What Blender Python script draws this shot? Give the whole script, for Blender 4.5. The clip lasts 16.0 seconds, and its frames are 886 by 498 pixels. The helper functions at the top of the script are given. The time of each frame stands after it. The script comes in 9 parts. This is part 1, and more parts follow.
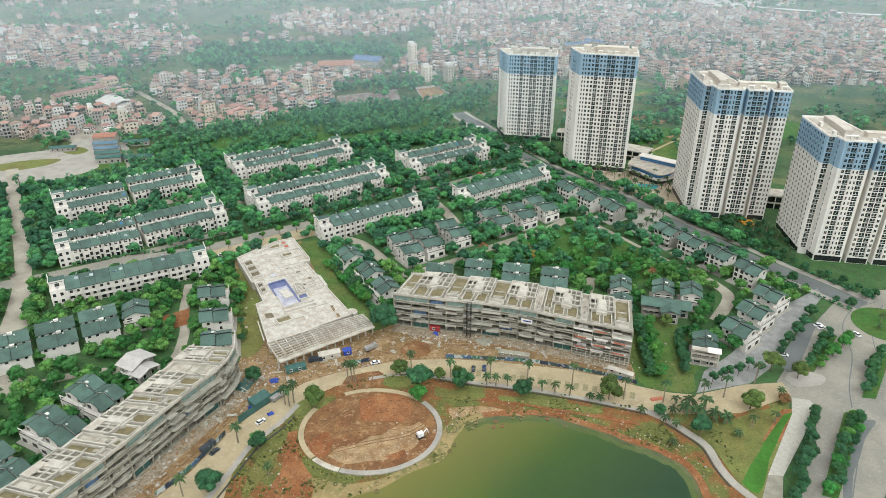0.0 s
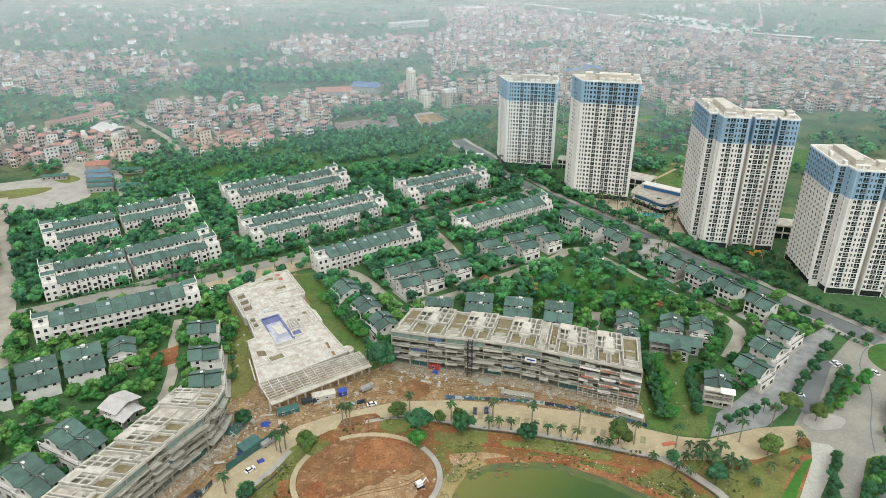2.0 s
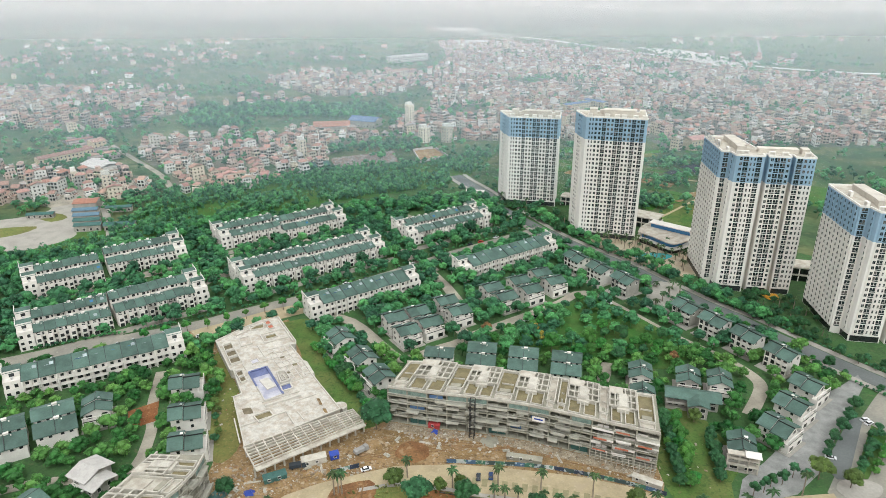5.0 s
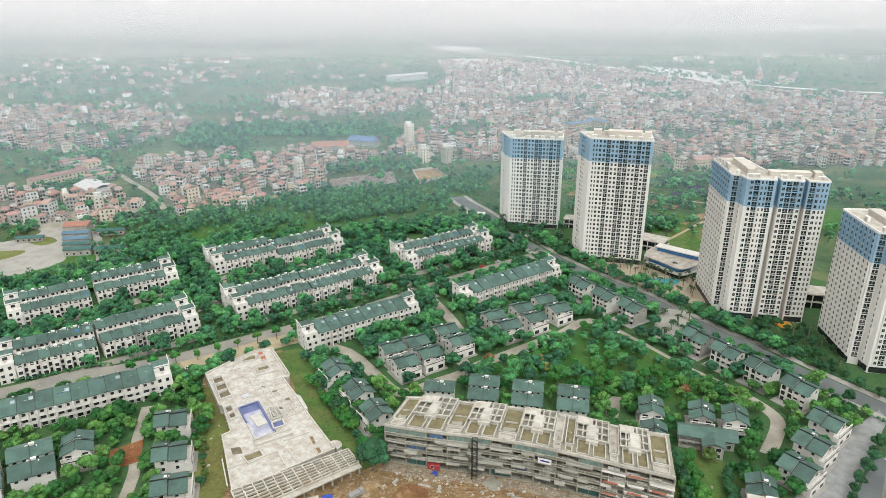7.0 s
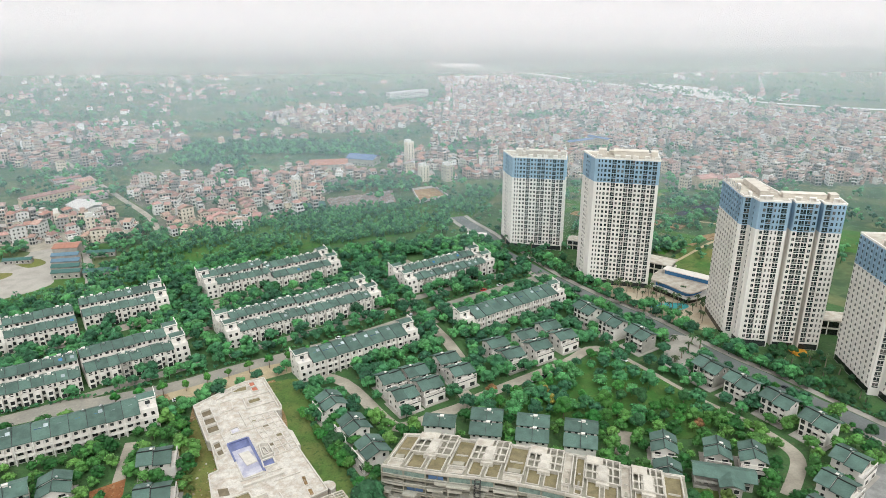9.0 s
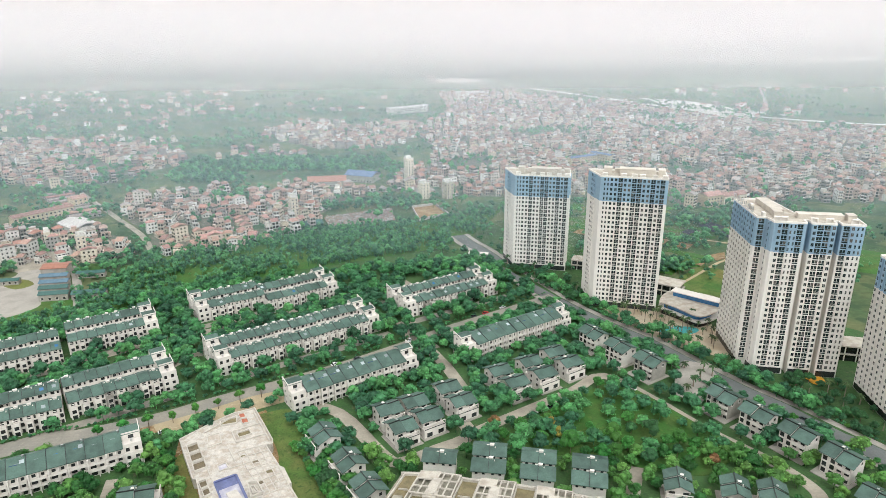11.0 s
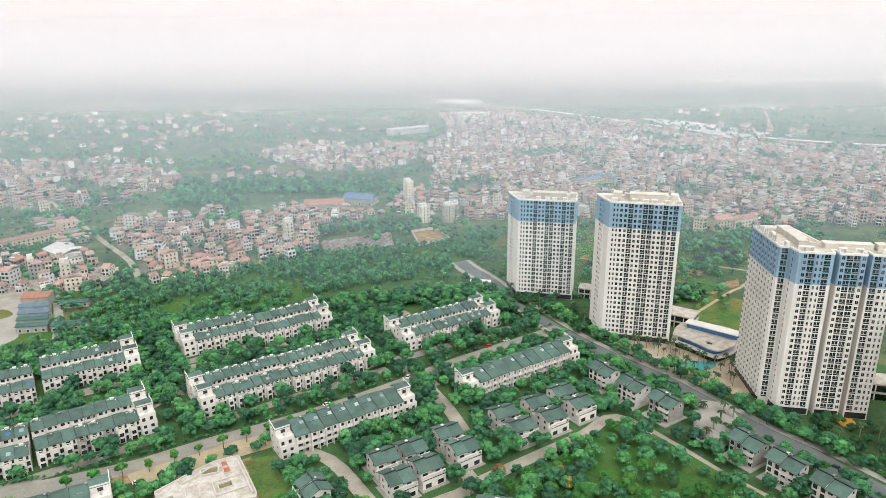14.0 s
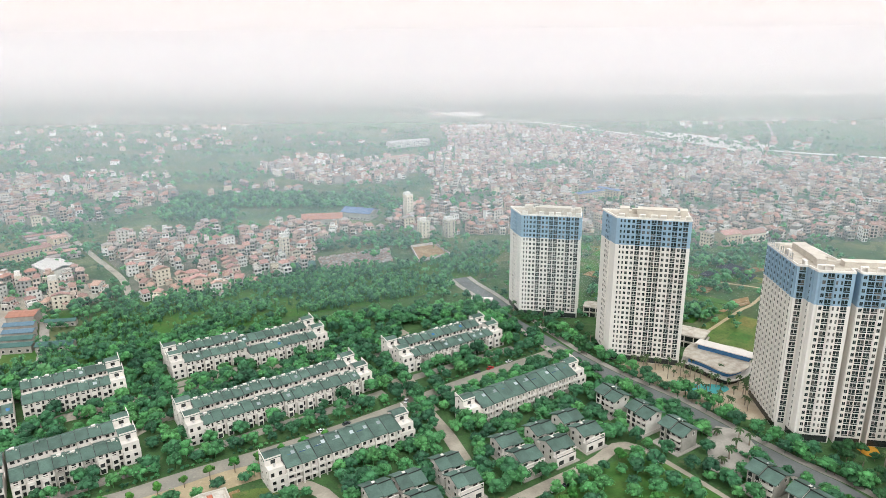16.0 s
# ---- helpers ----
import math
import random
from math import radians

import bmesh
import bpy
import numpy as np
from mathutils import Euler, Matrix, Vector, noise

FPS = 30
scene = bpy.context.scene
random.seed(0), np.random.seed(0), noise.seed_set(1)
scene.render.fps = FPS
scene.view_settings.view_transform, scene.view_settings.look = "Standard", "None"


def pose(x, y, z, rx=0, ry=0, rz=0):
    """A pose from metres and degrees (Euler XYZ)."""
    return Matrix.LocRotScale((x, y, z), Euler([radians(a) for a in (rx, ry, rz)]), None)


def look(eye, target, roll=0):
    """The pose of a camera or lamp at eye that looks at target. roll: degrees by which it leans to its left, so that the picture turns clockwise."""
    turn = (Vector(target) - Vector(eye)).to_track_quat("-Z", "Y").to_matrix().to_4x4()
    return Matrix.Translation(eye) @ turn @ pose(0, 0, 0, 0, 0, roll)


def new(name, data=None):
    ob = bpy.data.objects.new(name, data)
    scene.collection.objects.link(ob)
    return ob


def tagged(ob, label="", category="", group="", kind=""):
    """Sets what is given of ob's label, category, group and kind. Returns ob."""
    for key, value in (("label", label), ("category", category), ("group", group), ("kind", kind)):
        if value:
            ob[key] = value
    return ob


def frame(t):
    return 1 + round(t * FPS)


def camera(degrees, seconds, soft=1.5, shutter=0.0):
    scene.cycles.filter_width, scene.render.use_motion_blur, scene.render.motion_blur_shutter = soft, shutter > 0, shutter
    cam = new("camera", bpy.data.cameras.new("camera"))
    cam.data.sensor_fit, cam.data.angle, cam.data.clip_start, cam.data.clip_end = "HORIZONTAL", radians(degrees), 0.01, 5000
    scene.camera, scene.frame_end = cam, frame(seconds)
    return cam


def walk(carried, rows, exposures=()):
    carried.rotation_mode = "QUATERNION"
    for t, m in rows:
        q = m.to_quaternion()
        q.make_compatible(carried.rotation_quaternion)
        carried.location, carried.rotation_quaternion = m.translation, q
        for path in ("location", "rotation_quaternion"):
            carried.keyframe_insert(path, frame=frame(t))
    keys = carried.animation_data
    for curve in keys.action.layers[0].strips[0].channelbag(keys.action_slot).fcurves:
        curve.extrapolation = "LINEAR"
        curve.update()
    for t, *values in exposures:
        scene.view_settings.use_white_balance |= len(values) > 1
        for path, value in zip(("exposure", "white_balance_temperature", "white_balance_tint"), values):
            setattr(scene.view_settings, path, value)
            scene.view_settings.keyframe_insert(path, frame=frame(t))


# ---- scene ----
cam = camera(66.1, 16.0, soft=0.7)
# seconds, x, y, z, yaw, pitch, roll: a level flight ahead while the camera slowly tilts up
ROWS = [
    (0, 0.0, 0.0, 193.87, 0.0, -27.504, 0.147), (1, -0.3, 6.92, 193.27, -0.075, -26.492, 0.154), (2, -0.55, 14.06, 192.76, -0.135, -25.543, 0.161),
    (3, -0.75, 21.41, 192.3, -0.182, -24.653, 0.17), (4, -0.9, 28.94, 191.9, -0.217, -23.816, 0.179), (5, -1.0, 36.64, 191.52, -0.24, -23.03, 0.189),
    (6, -1.06, 44.49, 191.16, -0.253, -22.289, 0.201), (7, -1.08, 52.47, 190.79, -0.257, -21.589, 0.214), (8, -1.05, 60.56, 190.41, -0.253, -20.925, 0.228),
    (9, -0.98, 68.74, 189.99, -0.242, -20.294, 0.243), (10, -0.87, 77.0, 189.52, -0.225, -19.69, 0.261), (11, -0.73, 85.31, 188.99, -0.203, -19.109, 0.28),
    (12, -0.54, 93.66, 188.37, -0.178, -18.547, 0.301), (13, -0.33, 102.03, 187.64, -0.15, -18.0, 0.324), (14, -0.07, 110.4, 186.8, -0.12, -17.462, 0.349),
    (15, 0.21, 118.75, 185.83, -0.09, -16.931, 0.376), (16, 0.53, 127.06, 184.71, -0.06, -16.4, 0.406),
]
walk(cam, [(t, pose(x, y, z, 90 + pitch, roll, yaw)) for t, x, y, z, yaw, pitch, roll in ROWS], exposures=[(0, 0.72, 5940, -1), (16, 0.84, 6100, 4)])

# ---- world and light: a hazy white day, the sun high to the east behind thin cloud ----
world = bpy.data.worlds.new("sky")
scene.world = world
world.use_nodes = True
wn, wl = world.node_tree.nodes, world.node_tree.links
sky = wn.new("ShaderNodeTexSky")
sky.sky_type, sky.sun_disc, sky.sun_elevation, sky.sun_rotation = "NISHITA", False, radians(55), radians(164)
sky.air_density, sky.dust_density, sky.ozone_density = 1.0, 8.0, 1.0
grey = wn.new("ShaderNodeHueSaturation")
grey.inputs["Saturation"].default_value = 0.1
wl.new(sky.outputs["Color"], grey.inputs["Color"])
cloud = wn.new("ShaderNodeMix")
cloud.data_type, cloud.inputs["Factor"].default_value = "RGBA", 0.75
cloud.inputs["B"].default_value = (6.5, 5.72, 5.62, 1)  # an even sheet of thin cloud over the blue
wl.new(grey.outputs["Color"], cloud.inputs["A"])
wl.new(cloud.outputs["Result"], wn["Background"].inputs["Color"])
wn["Background"].inputs["Strength"].default_value = 0.15
sun = new("sun", bpy.data.lights.new("sun", "SUN"))
sun.data.energy, sun.data.angle, sun.data.color = 0.55, radians(25), (1.0, 0.97, 0.93)
sun.matrix_world = look((35, -125, 190), (0, 0, 0))

# ---- materials ----
MATS = {}


def surface(name, colour, rough=0.8, metal=0.0, scale=0.5, amount=0.25, fine=6.0, bump=0.15, other=None, patch=None, vary=0.0, hue=0.0, island=False, spec=0.3, cut=(0.42, 0.62), speck=None):
    """Base colour with grain at two scales, a second colour in patches, relief, and a random shift per piece."""
    m = bpy.data.materials.new(name)
    m.use_nodes = True
    n, l = m.node_tree.nodes, m.node_tree.links
    b = n["Principled BSDF"]
    b.inputs["Roughness"].default_value, b.inputs["Metallic"].default_value, b.inputs["Specular IOR Level"].default_value = rough, metal, spec
    co = n.new("ShaderNodeNewGeometry")
    big, small = n.new("ShaderNodeTexNoise"), n.new("ShaderNodeTexNoise")
    for tex, s, d in ((big, scale, 5), (small, fine, 6)):
        tex.inputs["Scale"].default_value, tex.inputs["Detail"].default_value = s, d
        l.new(co.outputs["Position"], tex.inputs["Vector"])
    col = n.new("ShaderNodeMix")
    col.data_type = "RGBA"
    col.inputs["A"].default_value = (*colour, 1)
    second = other or [c * (1 - amount) for c in colour]
    col.inputs["B"].default_value = (*second, 1)
    ramp = n.new("ShaderNodeMapRange")
    ramp.inputs["From Min"].default_value, ramp.inputs["From Max"].default_value = cut
    if patch:
        tex = n.new("ShaderNodeTexNoise")
        tex.inputs["Scale"].default_value, tex.inputs["Detail"].default_value = patch, 5
        l.new(co.outputs["Position"], tex.inputs["Vector"])
        l.new(tex.outputs["Fac"], ramp.inputs["Value"])
    else:
        l.new(big.outputs["Fac"], ramp.inputs["Value"])
    l.new(ramp.outputs["Result"], col.inputs["Factor"])
    grain = n.new("ShaderNodeHueSaturation")
    value = n.new("ShaderNodeMath")
    value.operation = "MULTIPLY_ADD"
    value.inputs[1].default_value, value.inputs[2].default_value = amount * 3.6, 1 - amount * 1.8
    mixn = n.new("ShaderNodeMath")
    mixn.operation = "MULTIPLY_ADD"
    mixn.inputs[1].default_value = 0.5
    half = n.new("ShaderNodeMath")
    half.operation = "MULTIPLY"
    half.inputs[1].default_value = 0.5
    l.new(big.outputs["Fac"], half.inputs[0])
    l.new(small.outputs["Fac"], mixn.inputs[0])
    l.new(half.outputs[0], mixn.inputs[2])
    l.new(mixn.outputs[0], value.inputs[0])
    out = value.outputs[0]
    if vary or hue:
        if island:
            ran = co.outputs["Random Per Island"]
        else:
            ran = n.new("ShaderNodeObjectInfo").outputs["Random"]
        if vary:
            sh = n.new("ShaderNodeMath")
            sh.operation = "MULTIPLY_ADD"
            sh.inputs[1].default_value, sh.inputs[2].default_value = 2 * vary, 1 - vary
            l.new(ran, sh.inputs[0])
            mul = n.new("ShaderNodeMath")
            mul.operation = "MULTIPLY"
            l.new(sh.outputs[0], mul.inputs[0])
            l.new(out, mul.inputs[1])
            out = mul.outputs[0]
        if hue:
            wob = n.new("ShaderNodeMath")
            wob.operation = "MULTIPLY"
            wob.inputs[1].default_value = 7.31
            fr = n.new("ShaderNodeMath")
            fr.operation = "FRACT"
            l.new(ran, wob.inputs[0])
            l.new(wob.outputs[0], fr.inputs[0])
            hs = n.new("ShaderNodeMath")
            hs.operation = "MULTIPLY_ADD"
            hs.inputs[1].default_value, hs.inputs[2].default_value = 2 * hue, 0.5 - hue
            l.new(fr.outputs[0], hs.inputs[0])
            l.new(hs.outputs[0], grain.inputs["Hue"])
    l.new(out, grain.inputs["Value"])
    l.new(col.outputs["Result"], grain.inputs["Color"])
    shade = grain.outputs["Color"]
    for c, size, lo in speck or ():
        tex, edge, over = n.new("ShaderNodeTexNoise"), n.new("ShaderNodeMapRange"), n.new("ShaderNodeMix")
        tex.inputs["Scale"].default_value, tex.inputs["Detail"].default_value = size, 4
        edge.inputs["From Min"].default_value, edge.inputs["From Max"].default_value, edge.inputs["To Max"].default_value = lo, lo + 0.08, 0.8
        over.data_type, over.inputs["B"].default_value = "RGBA", (*c, 1)
        l.new(co.outputs["Position"], tex.inputs["Vector"])
        l.new(tex.outputs["Fac"], edge.inputs["Value"])
        l.new(edge.outputs["Result"], over.inputs["Factor"])
        l.new(shade, over.inputs["A"])
        shade = over.outputs["Result"]
    l.new(shade, b.inputs["Base Color"])
    if bump:
        bp = n.new("ShaderNodeBump")
        bp.inputs["Strength"].default_value, bp.inputs["Distance"].default_value = bump, 0.3
        l.new(small.outputs["Fac"], bp.inputs["Height"])
        l.new(bp.outputs["Normal"], b.inputs["Normal"])
    MATS[name] = m
    return m


def coloured(name, palette, rough=0.85, fine=3.0, amount=0.25):
    """One of several paints for each separate house, with stains."""
    m = surface(name, (0.5, 0.5, 0.5), rough, scale=0.3, fine=fine, amount=amount, vary=0.12, island=True)
    n, l = m.node_tree.nodes, m.node_tree.links
    geo = n.new("ShaderNodeNewGeometry")
    ramp = n.new("ShaderNodeValToRGB")
    ramp.color_ramp.interpolation = "CONSTANT"
    while len(ramp.color_ramp.elements) < len(palette):
        ramp.color_ramp.elements.new(0.5)
    for i, c in enumerate(palette):
        ramp.color_ramp.elements[i].position, ramp.color_ramp.elements[i].color = i / len(palette), (*c, 1)
    l.new(geo.outputs["Random Per Island"], ramp.inputs["Fac"])
    mix = [x for x in n if x.bl_idname == "ShaderNodeMix"][0]
    l.new(ramp.outputs["Color"], mix.inputs["A"])
    dark = n.new("ShaderNodeHueSaturation")
    dark.inputs["Value"].default_value = 0.8
    l.new(ramp.outputs["Color"], dark.inputs["Color"])
    l.new(dark.outputs["Color"], mix.inputs["B"])
    return m


roof_green = surface("green_roof_tiles", (0.075, 0.128, 0.103), 0.6, scale=0.2, fine=1.6, amount=0.38, vary=0.2, bump=0.4)
wall_white = surface("white_render", (0.67, 0.635, 0.58), 0.85, scale=0.2, fine=2.0, amount=0.16, vary=0.05)
wall_grey = surface("bare_cement_render", (0.36, 0.34, 0.3), 0.9, scale=0.2, fine=2.0, amount=0.25, vary=0.08)
tower_white = surface("tower_white_paint", (0.725, 0.695, 0.64), 0.8, scale=0.05, fine=0.6, amount=0.1)
tower_blue = surface("tower_blue_paint", (0.285, 0.405, 0.505), 0.8, scale=0.05, fine=0.6, amount=0.14)
plant_render = surface("weathered_roof_render", (0.54, 0.5, 0.43), 0.9, scale=0.2, fine=1.5, amount=0.22, vary=0.1)
concrete = surface("raw_concrete", (0.29, 0.275, 0.215), 0.9, scale=0.25, fine=2.0, amount=0.3, vary=0.08)
concrete_pale = surface("pale_concrete", (0.44, 0.41, 0.345), 0.9, scale=0.3, fine=2.0, amount=0.3, other=(0.34, 0.305, 0.25), patch=0.25)
screed = surface("damp_screed", (0.2, 0.17, 0.09), 0.7, scale=0.4, fine=2.0, amount=0.35)
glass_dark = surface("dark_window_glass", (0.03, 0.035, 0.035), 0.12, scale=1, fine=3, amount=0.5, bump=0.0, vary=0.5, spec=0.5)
glass_joined = coloured("flat_window_glass", [(0.02, 0.032, 0.032), (0.03, 0.042, 0.042), (0.022, 0.035, 0.035), (0.05, 0.064, 0.06), (0.02, 0.03, 0.03), (0.11, 0.105, 0.095), (0.032, 0.044, 0.042)], 0.15)
glass_joined.node_tree.nodes["Principled BSDF"].inputs["Specular IOR Level"].default_value = 0.12
rail_dark = surface("dark_metal", (0.05, 0.05, 0.05), 0.5, 0.6, bump=0)
steel = surface("stainless_tank", (0.6, 0.6, 0.6), 0.3, 1.0, bump=0.05)
brick_red = surface("red_brick_blockwork", (0.42, 0.15, 0.09), 0.9, fine=5)
blue_film = surface("blue_tarpaulin", (0.03, 0.06, 0.3), 0.5, fine=3)
red_sheet = surface("red_tarpaulin", (0.34, 0.05, 0.05), 0.5, fine=3)
green_sheet = surface("green_corrugated_sheet", (0.05, 0.12, 0.105), 0.5, fine=3, amount=0.3)
hoarding_mat = surface("faded_hoarding_print", (0.045, 0.07, 0.07), 0.6, other=(0.3, 0.33, 0.34), patch=0.5, fine=2, cut=(0.56, 0.58))
asphalt = surface("grey_asphalt", (0.248, 0.232, 0.19), 0.85, scale=0.08, fine=0.9, amount=0.26, other=(0.2, 0.192, 0.165), patch=0.05, bump=0.05, speck=(((0.215, 0.203, 0.17), 0.2, 0.55), ((0.275, 0.257, 0.212), 0.5, 0.6),))
asphalt_dark = surface("dark_asphalt", (0.14, 0.15, 0.145), 0.85, scale=0.05, fine=1.2, amount=0.3, bump=0.05)
paving = surface("concrete_paving", (0.33, 0.31, 0.27), 0.85, scale=0.1, fine=1.0, amount=0.25, bump=0.05)
dust_road = surface("dusty_concrete_road", (0.375, 0.31, 0.19), 0.9, scale=0.12, fine=1.2, amount=0.26, bump=0.05, speck=(((0.34, 0.28, 0.185), 0.2, 0.55), ((0.41, 0.345, 0.235), 0.5, 0.6),))
dirt = surface("churned_building_dirt", (0.18, 0.117, 0.05), 0.95, scale=0.15, fine=1.2, amount=0.55, other=(0.24, 0.16, 0.078), patch=0.12, bump=0.5, speck=(((0.34, 0.27, 0.18), 0.35, 0.57), ((0.3, 0.27, 0.23), 1.1, 0.6), ((0.1, 0.062, 0.03), 0.5, 0.58),))
red_soil = surface("red_laterite_soil", (0.178, 0.068, 0.024), 0.95, scale=0.2, fine=1.3, amount=0.5, other=(0.235, 0.11, 0.045), patch=0.06, bump=0.4, speck=(((0.26, 0.15, 0.08), 0.6, 0.58), ((0.1, 0.045, 0.018), 0.9, 0.58),))
beige_soil = surface("beige_dry_soil", (0.19, 0.103, 0.043), 0.95, scale=0.2, fine=1.3, amount=0.55, other=(0.145, 0.068, 0.028), patch=0.11, bump=0.4, speck=(((0.27, 0.18, 0.1), 0.4, 0.57), ((0.1, 0.05, 0.022), 0.7, 0.58),))
bank_soil = surface("soil_and_thin_grass", (0.172, 0.078, 0.027), 0.95, scale=0.2, fine=1.3, amount=0.55, other=(0.105, 0.115, 0.03), patch=0.06, bump=0.4, cut=(0.46, 0.52), speck=(((0.26, 0.2, 0.11), 0.7, 0.6), ((0.07, 0.085, 0.022), 0.8, 0.57),))
sand = surface("wet_sand", (0.24, 0.185, 0.08), 0.8, scale=0.12, fine=0.8, amount=0.3, other=(0.16, 0.14, 0.05), patch=0.08, speck=(((0.12, 0.12, 0.04), 0.35, 0.57), ((0.32, 0.27, 0.15), 0.8, 0.6),))
grass = surface("meadow_grass", (0.044, 0.1, 0.029), 0.95, scale=0.15, fine=1.0, amount=0.48, other=(0.052, 0.1, 0.034), patch=0.1, bump=0.5, speck=(((0.035, 0.075, 0.028), 0.4, 0.55), ((0.09, 0.11, 0.05), 0.25, 0.6),))
lawn = surface("park_lawn", (0.042, 0.118, 0.02), 0.95, scale=0.15, fine=1.0, amount=0.42, other=(0.062, 0.112, 0.024), patch=0.09, bump=0.5, speck=(((0.04, 0.085, 0.018), 0.5, 0.56), ((0.085, 0.14, 0.03), 0.35, 0.6),))
lawn_dry = surface("dry_lawn", (0.135, 0.13, 0.038), 0.95, scale=0.15, fine=1.2, amount=0.45, other=(0.13, 0.15, 0.04), patch=0.05, bump=0.4, speck=(((0.07, 0.1, 0.025), 0.6, 0.57), ((0.2, 0.17, 0.07), 0.5, 0.6),))
rough_grass = surface("rough_yellowish_grass", (0.07, 0.125, 0.026), 0.95, scale=0.15, fine=1.2, amount=0.45, other=(0.1, 0.125, 0.034), patch=0.07, bump=0.4, speck=(((0.045, 0.085, 0.02), 0.5, 0.56), ((0.13, 0.13, 0.05), 0.4, 0.62),))
fresh_turf = surface("fresh_turf", (0.055, 0.16, 0.02), 0.95, scale=0.08, fine=0.6, amount=0.3, bump=0.4)
country = surface("fields_and_scrub", (0.042, 0.085, 0.034), 0.95, scale=0.02, fine=0.25, amount=0.5, other=(0.1, 0.115, 0.05), patch=0.016, bump=0.2, speck=(((0.03, 0.06, 0.026), 0.05, 0.53), ((0.12, 0.13, 0.06), 0.03, 0.6),))
town_soil = surface("village_yards", (0.13, 0.125, 0.095), 0.95, scale=0.03, fine=0.3, amount=0.4, other=(0.045, 0.085, 0.045), patch=0.025, bump=0.2)
bark = surface("bark", (0.16, 0.12, 0.085), 0.95, fine=4)
palm_bark = surface("palm_bark", (0.24, 0.2, 0.15), 0.95, fine=4)


def foliage(name, colour, island, vary=0.3, hue=0.03, spread=(0.55, 1.5)):
    """Leaves with some light through them; in joined plantings each tree has its own tint."""
    m = surface(name, colour, 0.6, scale=0.5, fine=1.5, amount=0.35, vary=vary, hue=hue, island=island, bump=0.0, spec=0.25)
    n, l = m.node_tree.nodes, m.node_tree.links
    if not vary:
        at_, hs, sh = n.new("ShaderNodeAttribute"), n.new("ShaderNodeHueSaturation"), n.new("ShaderNodeMapRange")
        at_.attribute_name = "tint"
        sh.inputs["To Min"].default_value, sh.inputs["To Max"].default_value = 0.5, 1.5
        hu = n.new("ShaderNodeMapRange")
        hu.inputs["To Min"].default_value, hu.inputs["To Max"].default_value = 0.525, 0.465
        l.new(at_.outputs["Fac"], sh.inputs["Value"])
        l.new(at_.outputs["Fac"], hu.inputs["Value"])
        l.new(sh.outputs["Result"], hs.inputs["Value"])
        l.new(hu.outputs["Result"], hs.inputs["Hue"])
        l.new(n["Principled BSDF"].inputs["Base Color"].links[0].from_socket, hs.inputs["Color"])
        l.new(hs.outputs["Color"], n["Principled BSDF"].inputs["Base Color"])
    geo, iv, ih = n.new("ShaderNodeNewGeometry"), n.new("ShaderNodeMapRange"), n.new("ShaderNodeHueSaturation")
    iv.inputs["To Min"].default_value, iv.inputs["To Max"].default_value = spread
    l.new(geo.outputs["Random Per Island"], iv.inputs["Value"])
    l.new(iv.outputs["Result"], ih.inputs["Value"])
    l.new(n["Principled BSDF"].inputs["Base Color"].links[0].from_socket, ih.inputs["Color"])
    l.new(ih.outputs["Color"], n["Principled BSDF"].inputs["Base Color"])
    tr, mx = n.new("ShaderNodeBsdfTranslucent"), n.new("ShaderNodeMixShader")
    mx.inputs[0].default_value = 0.25
    colour_out = n["Principled BSDF"].inputs["Base Color"].links[0].from_socket
    l.new(colour_out, tr.inputs["Color"])
    l.new(n["Principled BSDF"].outputs[0], mx.inputs[1])
    l.new(tr.outputs[0], mx.inputs[2])
    l.new(mx.outputs[0], n["Material Output"].inputs["Surface"])
    return m


leaf_bright = foliage("bright_green_leaves", (0.062, 0.2, 0.036), False, 0.22, 0.02)
leaf_dark = foliage("dark_green_leaves", (0.04, 0.122, 0.045), False, 0.25, 0.015)
leaf_yellow = foliage("yellow_leaves", (0.26, 0.22, 0.04), False, 0.12, 0.008)
leaf_rust = foliage("rusty_leaves", (0.22, 0.12, 0.05), False, 0.12, 0.005)
leaf_olive = foliage("olive_leaves", (0.095, 0.15, 0.034), False, 0.2, 0.008)
frond_green = foliage("palm_fronds", (0.06, 0.11, 0.04), False)
# pale, bluish and even in tone: distance haze put into the leaf colour
wood_far = foliage("woodland_leaves", (0.088, 0.235, 0.112), False, 0.0, 0.0, (0.75, 1.3))
water = surface("green_lake_water", (0.05, 0.09, 0.016), 0.16, scale=0.03, fine=0.8, amount=0.12, bump=0.03, other=(0.045, 0.08, 0.018), patch=0.03, spec=0.12)
# the shallows below the sandy bank show the yellow bottom
wnn, wll = water.node_tree.nodes, water.node_tree.links
dot, span, shallow = wnn.new("ShaderNodeVectorMath"), wnn.new("ShaderNodeMapRange"), wnn.new("ShaderNodeMix")
dot.operation, dot.inputs[1].default_value = "DOT_PRODUCT", (0.72, -0.69, 0)
span.inputs["From Min"].default_value, span.inputs["From Max"].default_value, span.inputs["To Min"].default_value, span.inputs["To Max"].default_value = -152, -104, 0.9, 0.0
shallow.data_type, shallow.inputs["B"].default_value = "RGBA", (0.17, 0.15, 0.045, 1)
wll.new(wnn.new("ShaderNodeNewGeometry").outputs["Position"], dot.inputs[0])
wll.new(dot.outputs["Value"], span.inputs["Value"])
wll.new(span.outputs["Result"], shallow.inputs["Factor"])
wll.new(wnn["Principled BSDF"].inputs["Base Color"].links[0].from_socket, shallow.inputs["A"])
wll.new(shallow.outputs["Result"], wnn["Principled BSDF"].inputs["Base Color"])
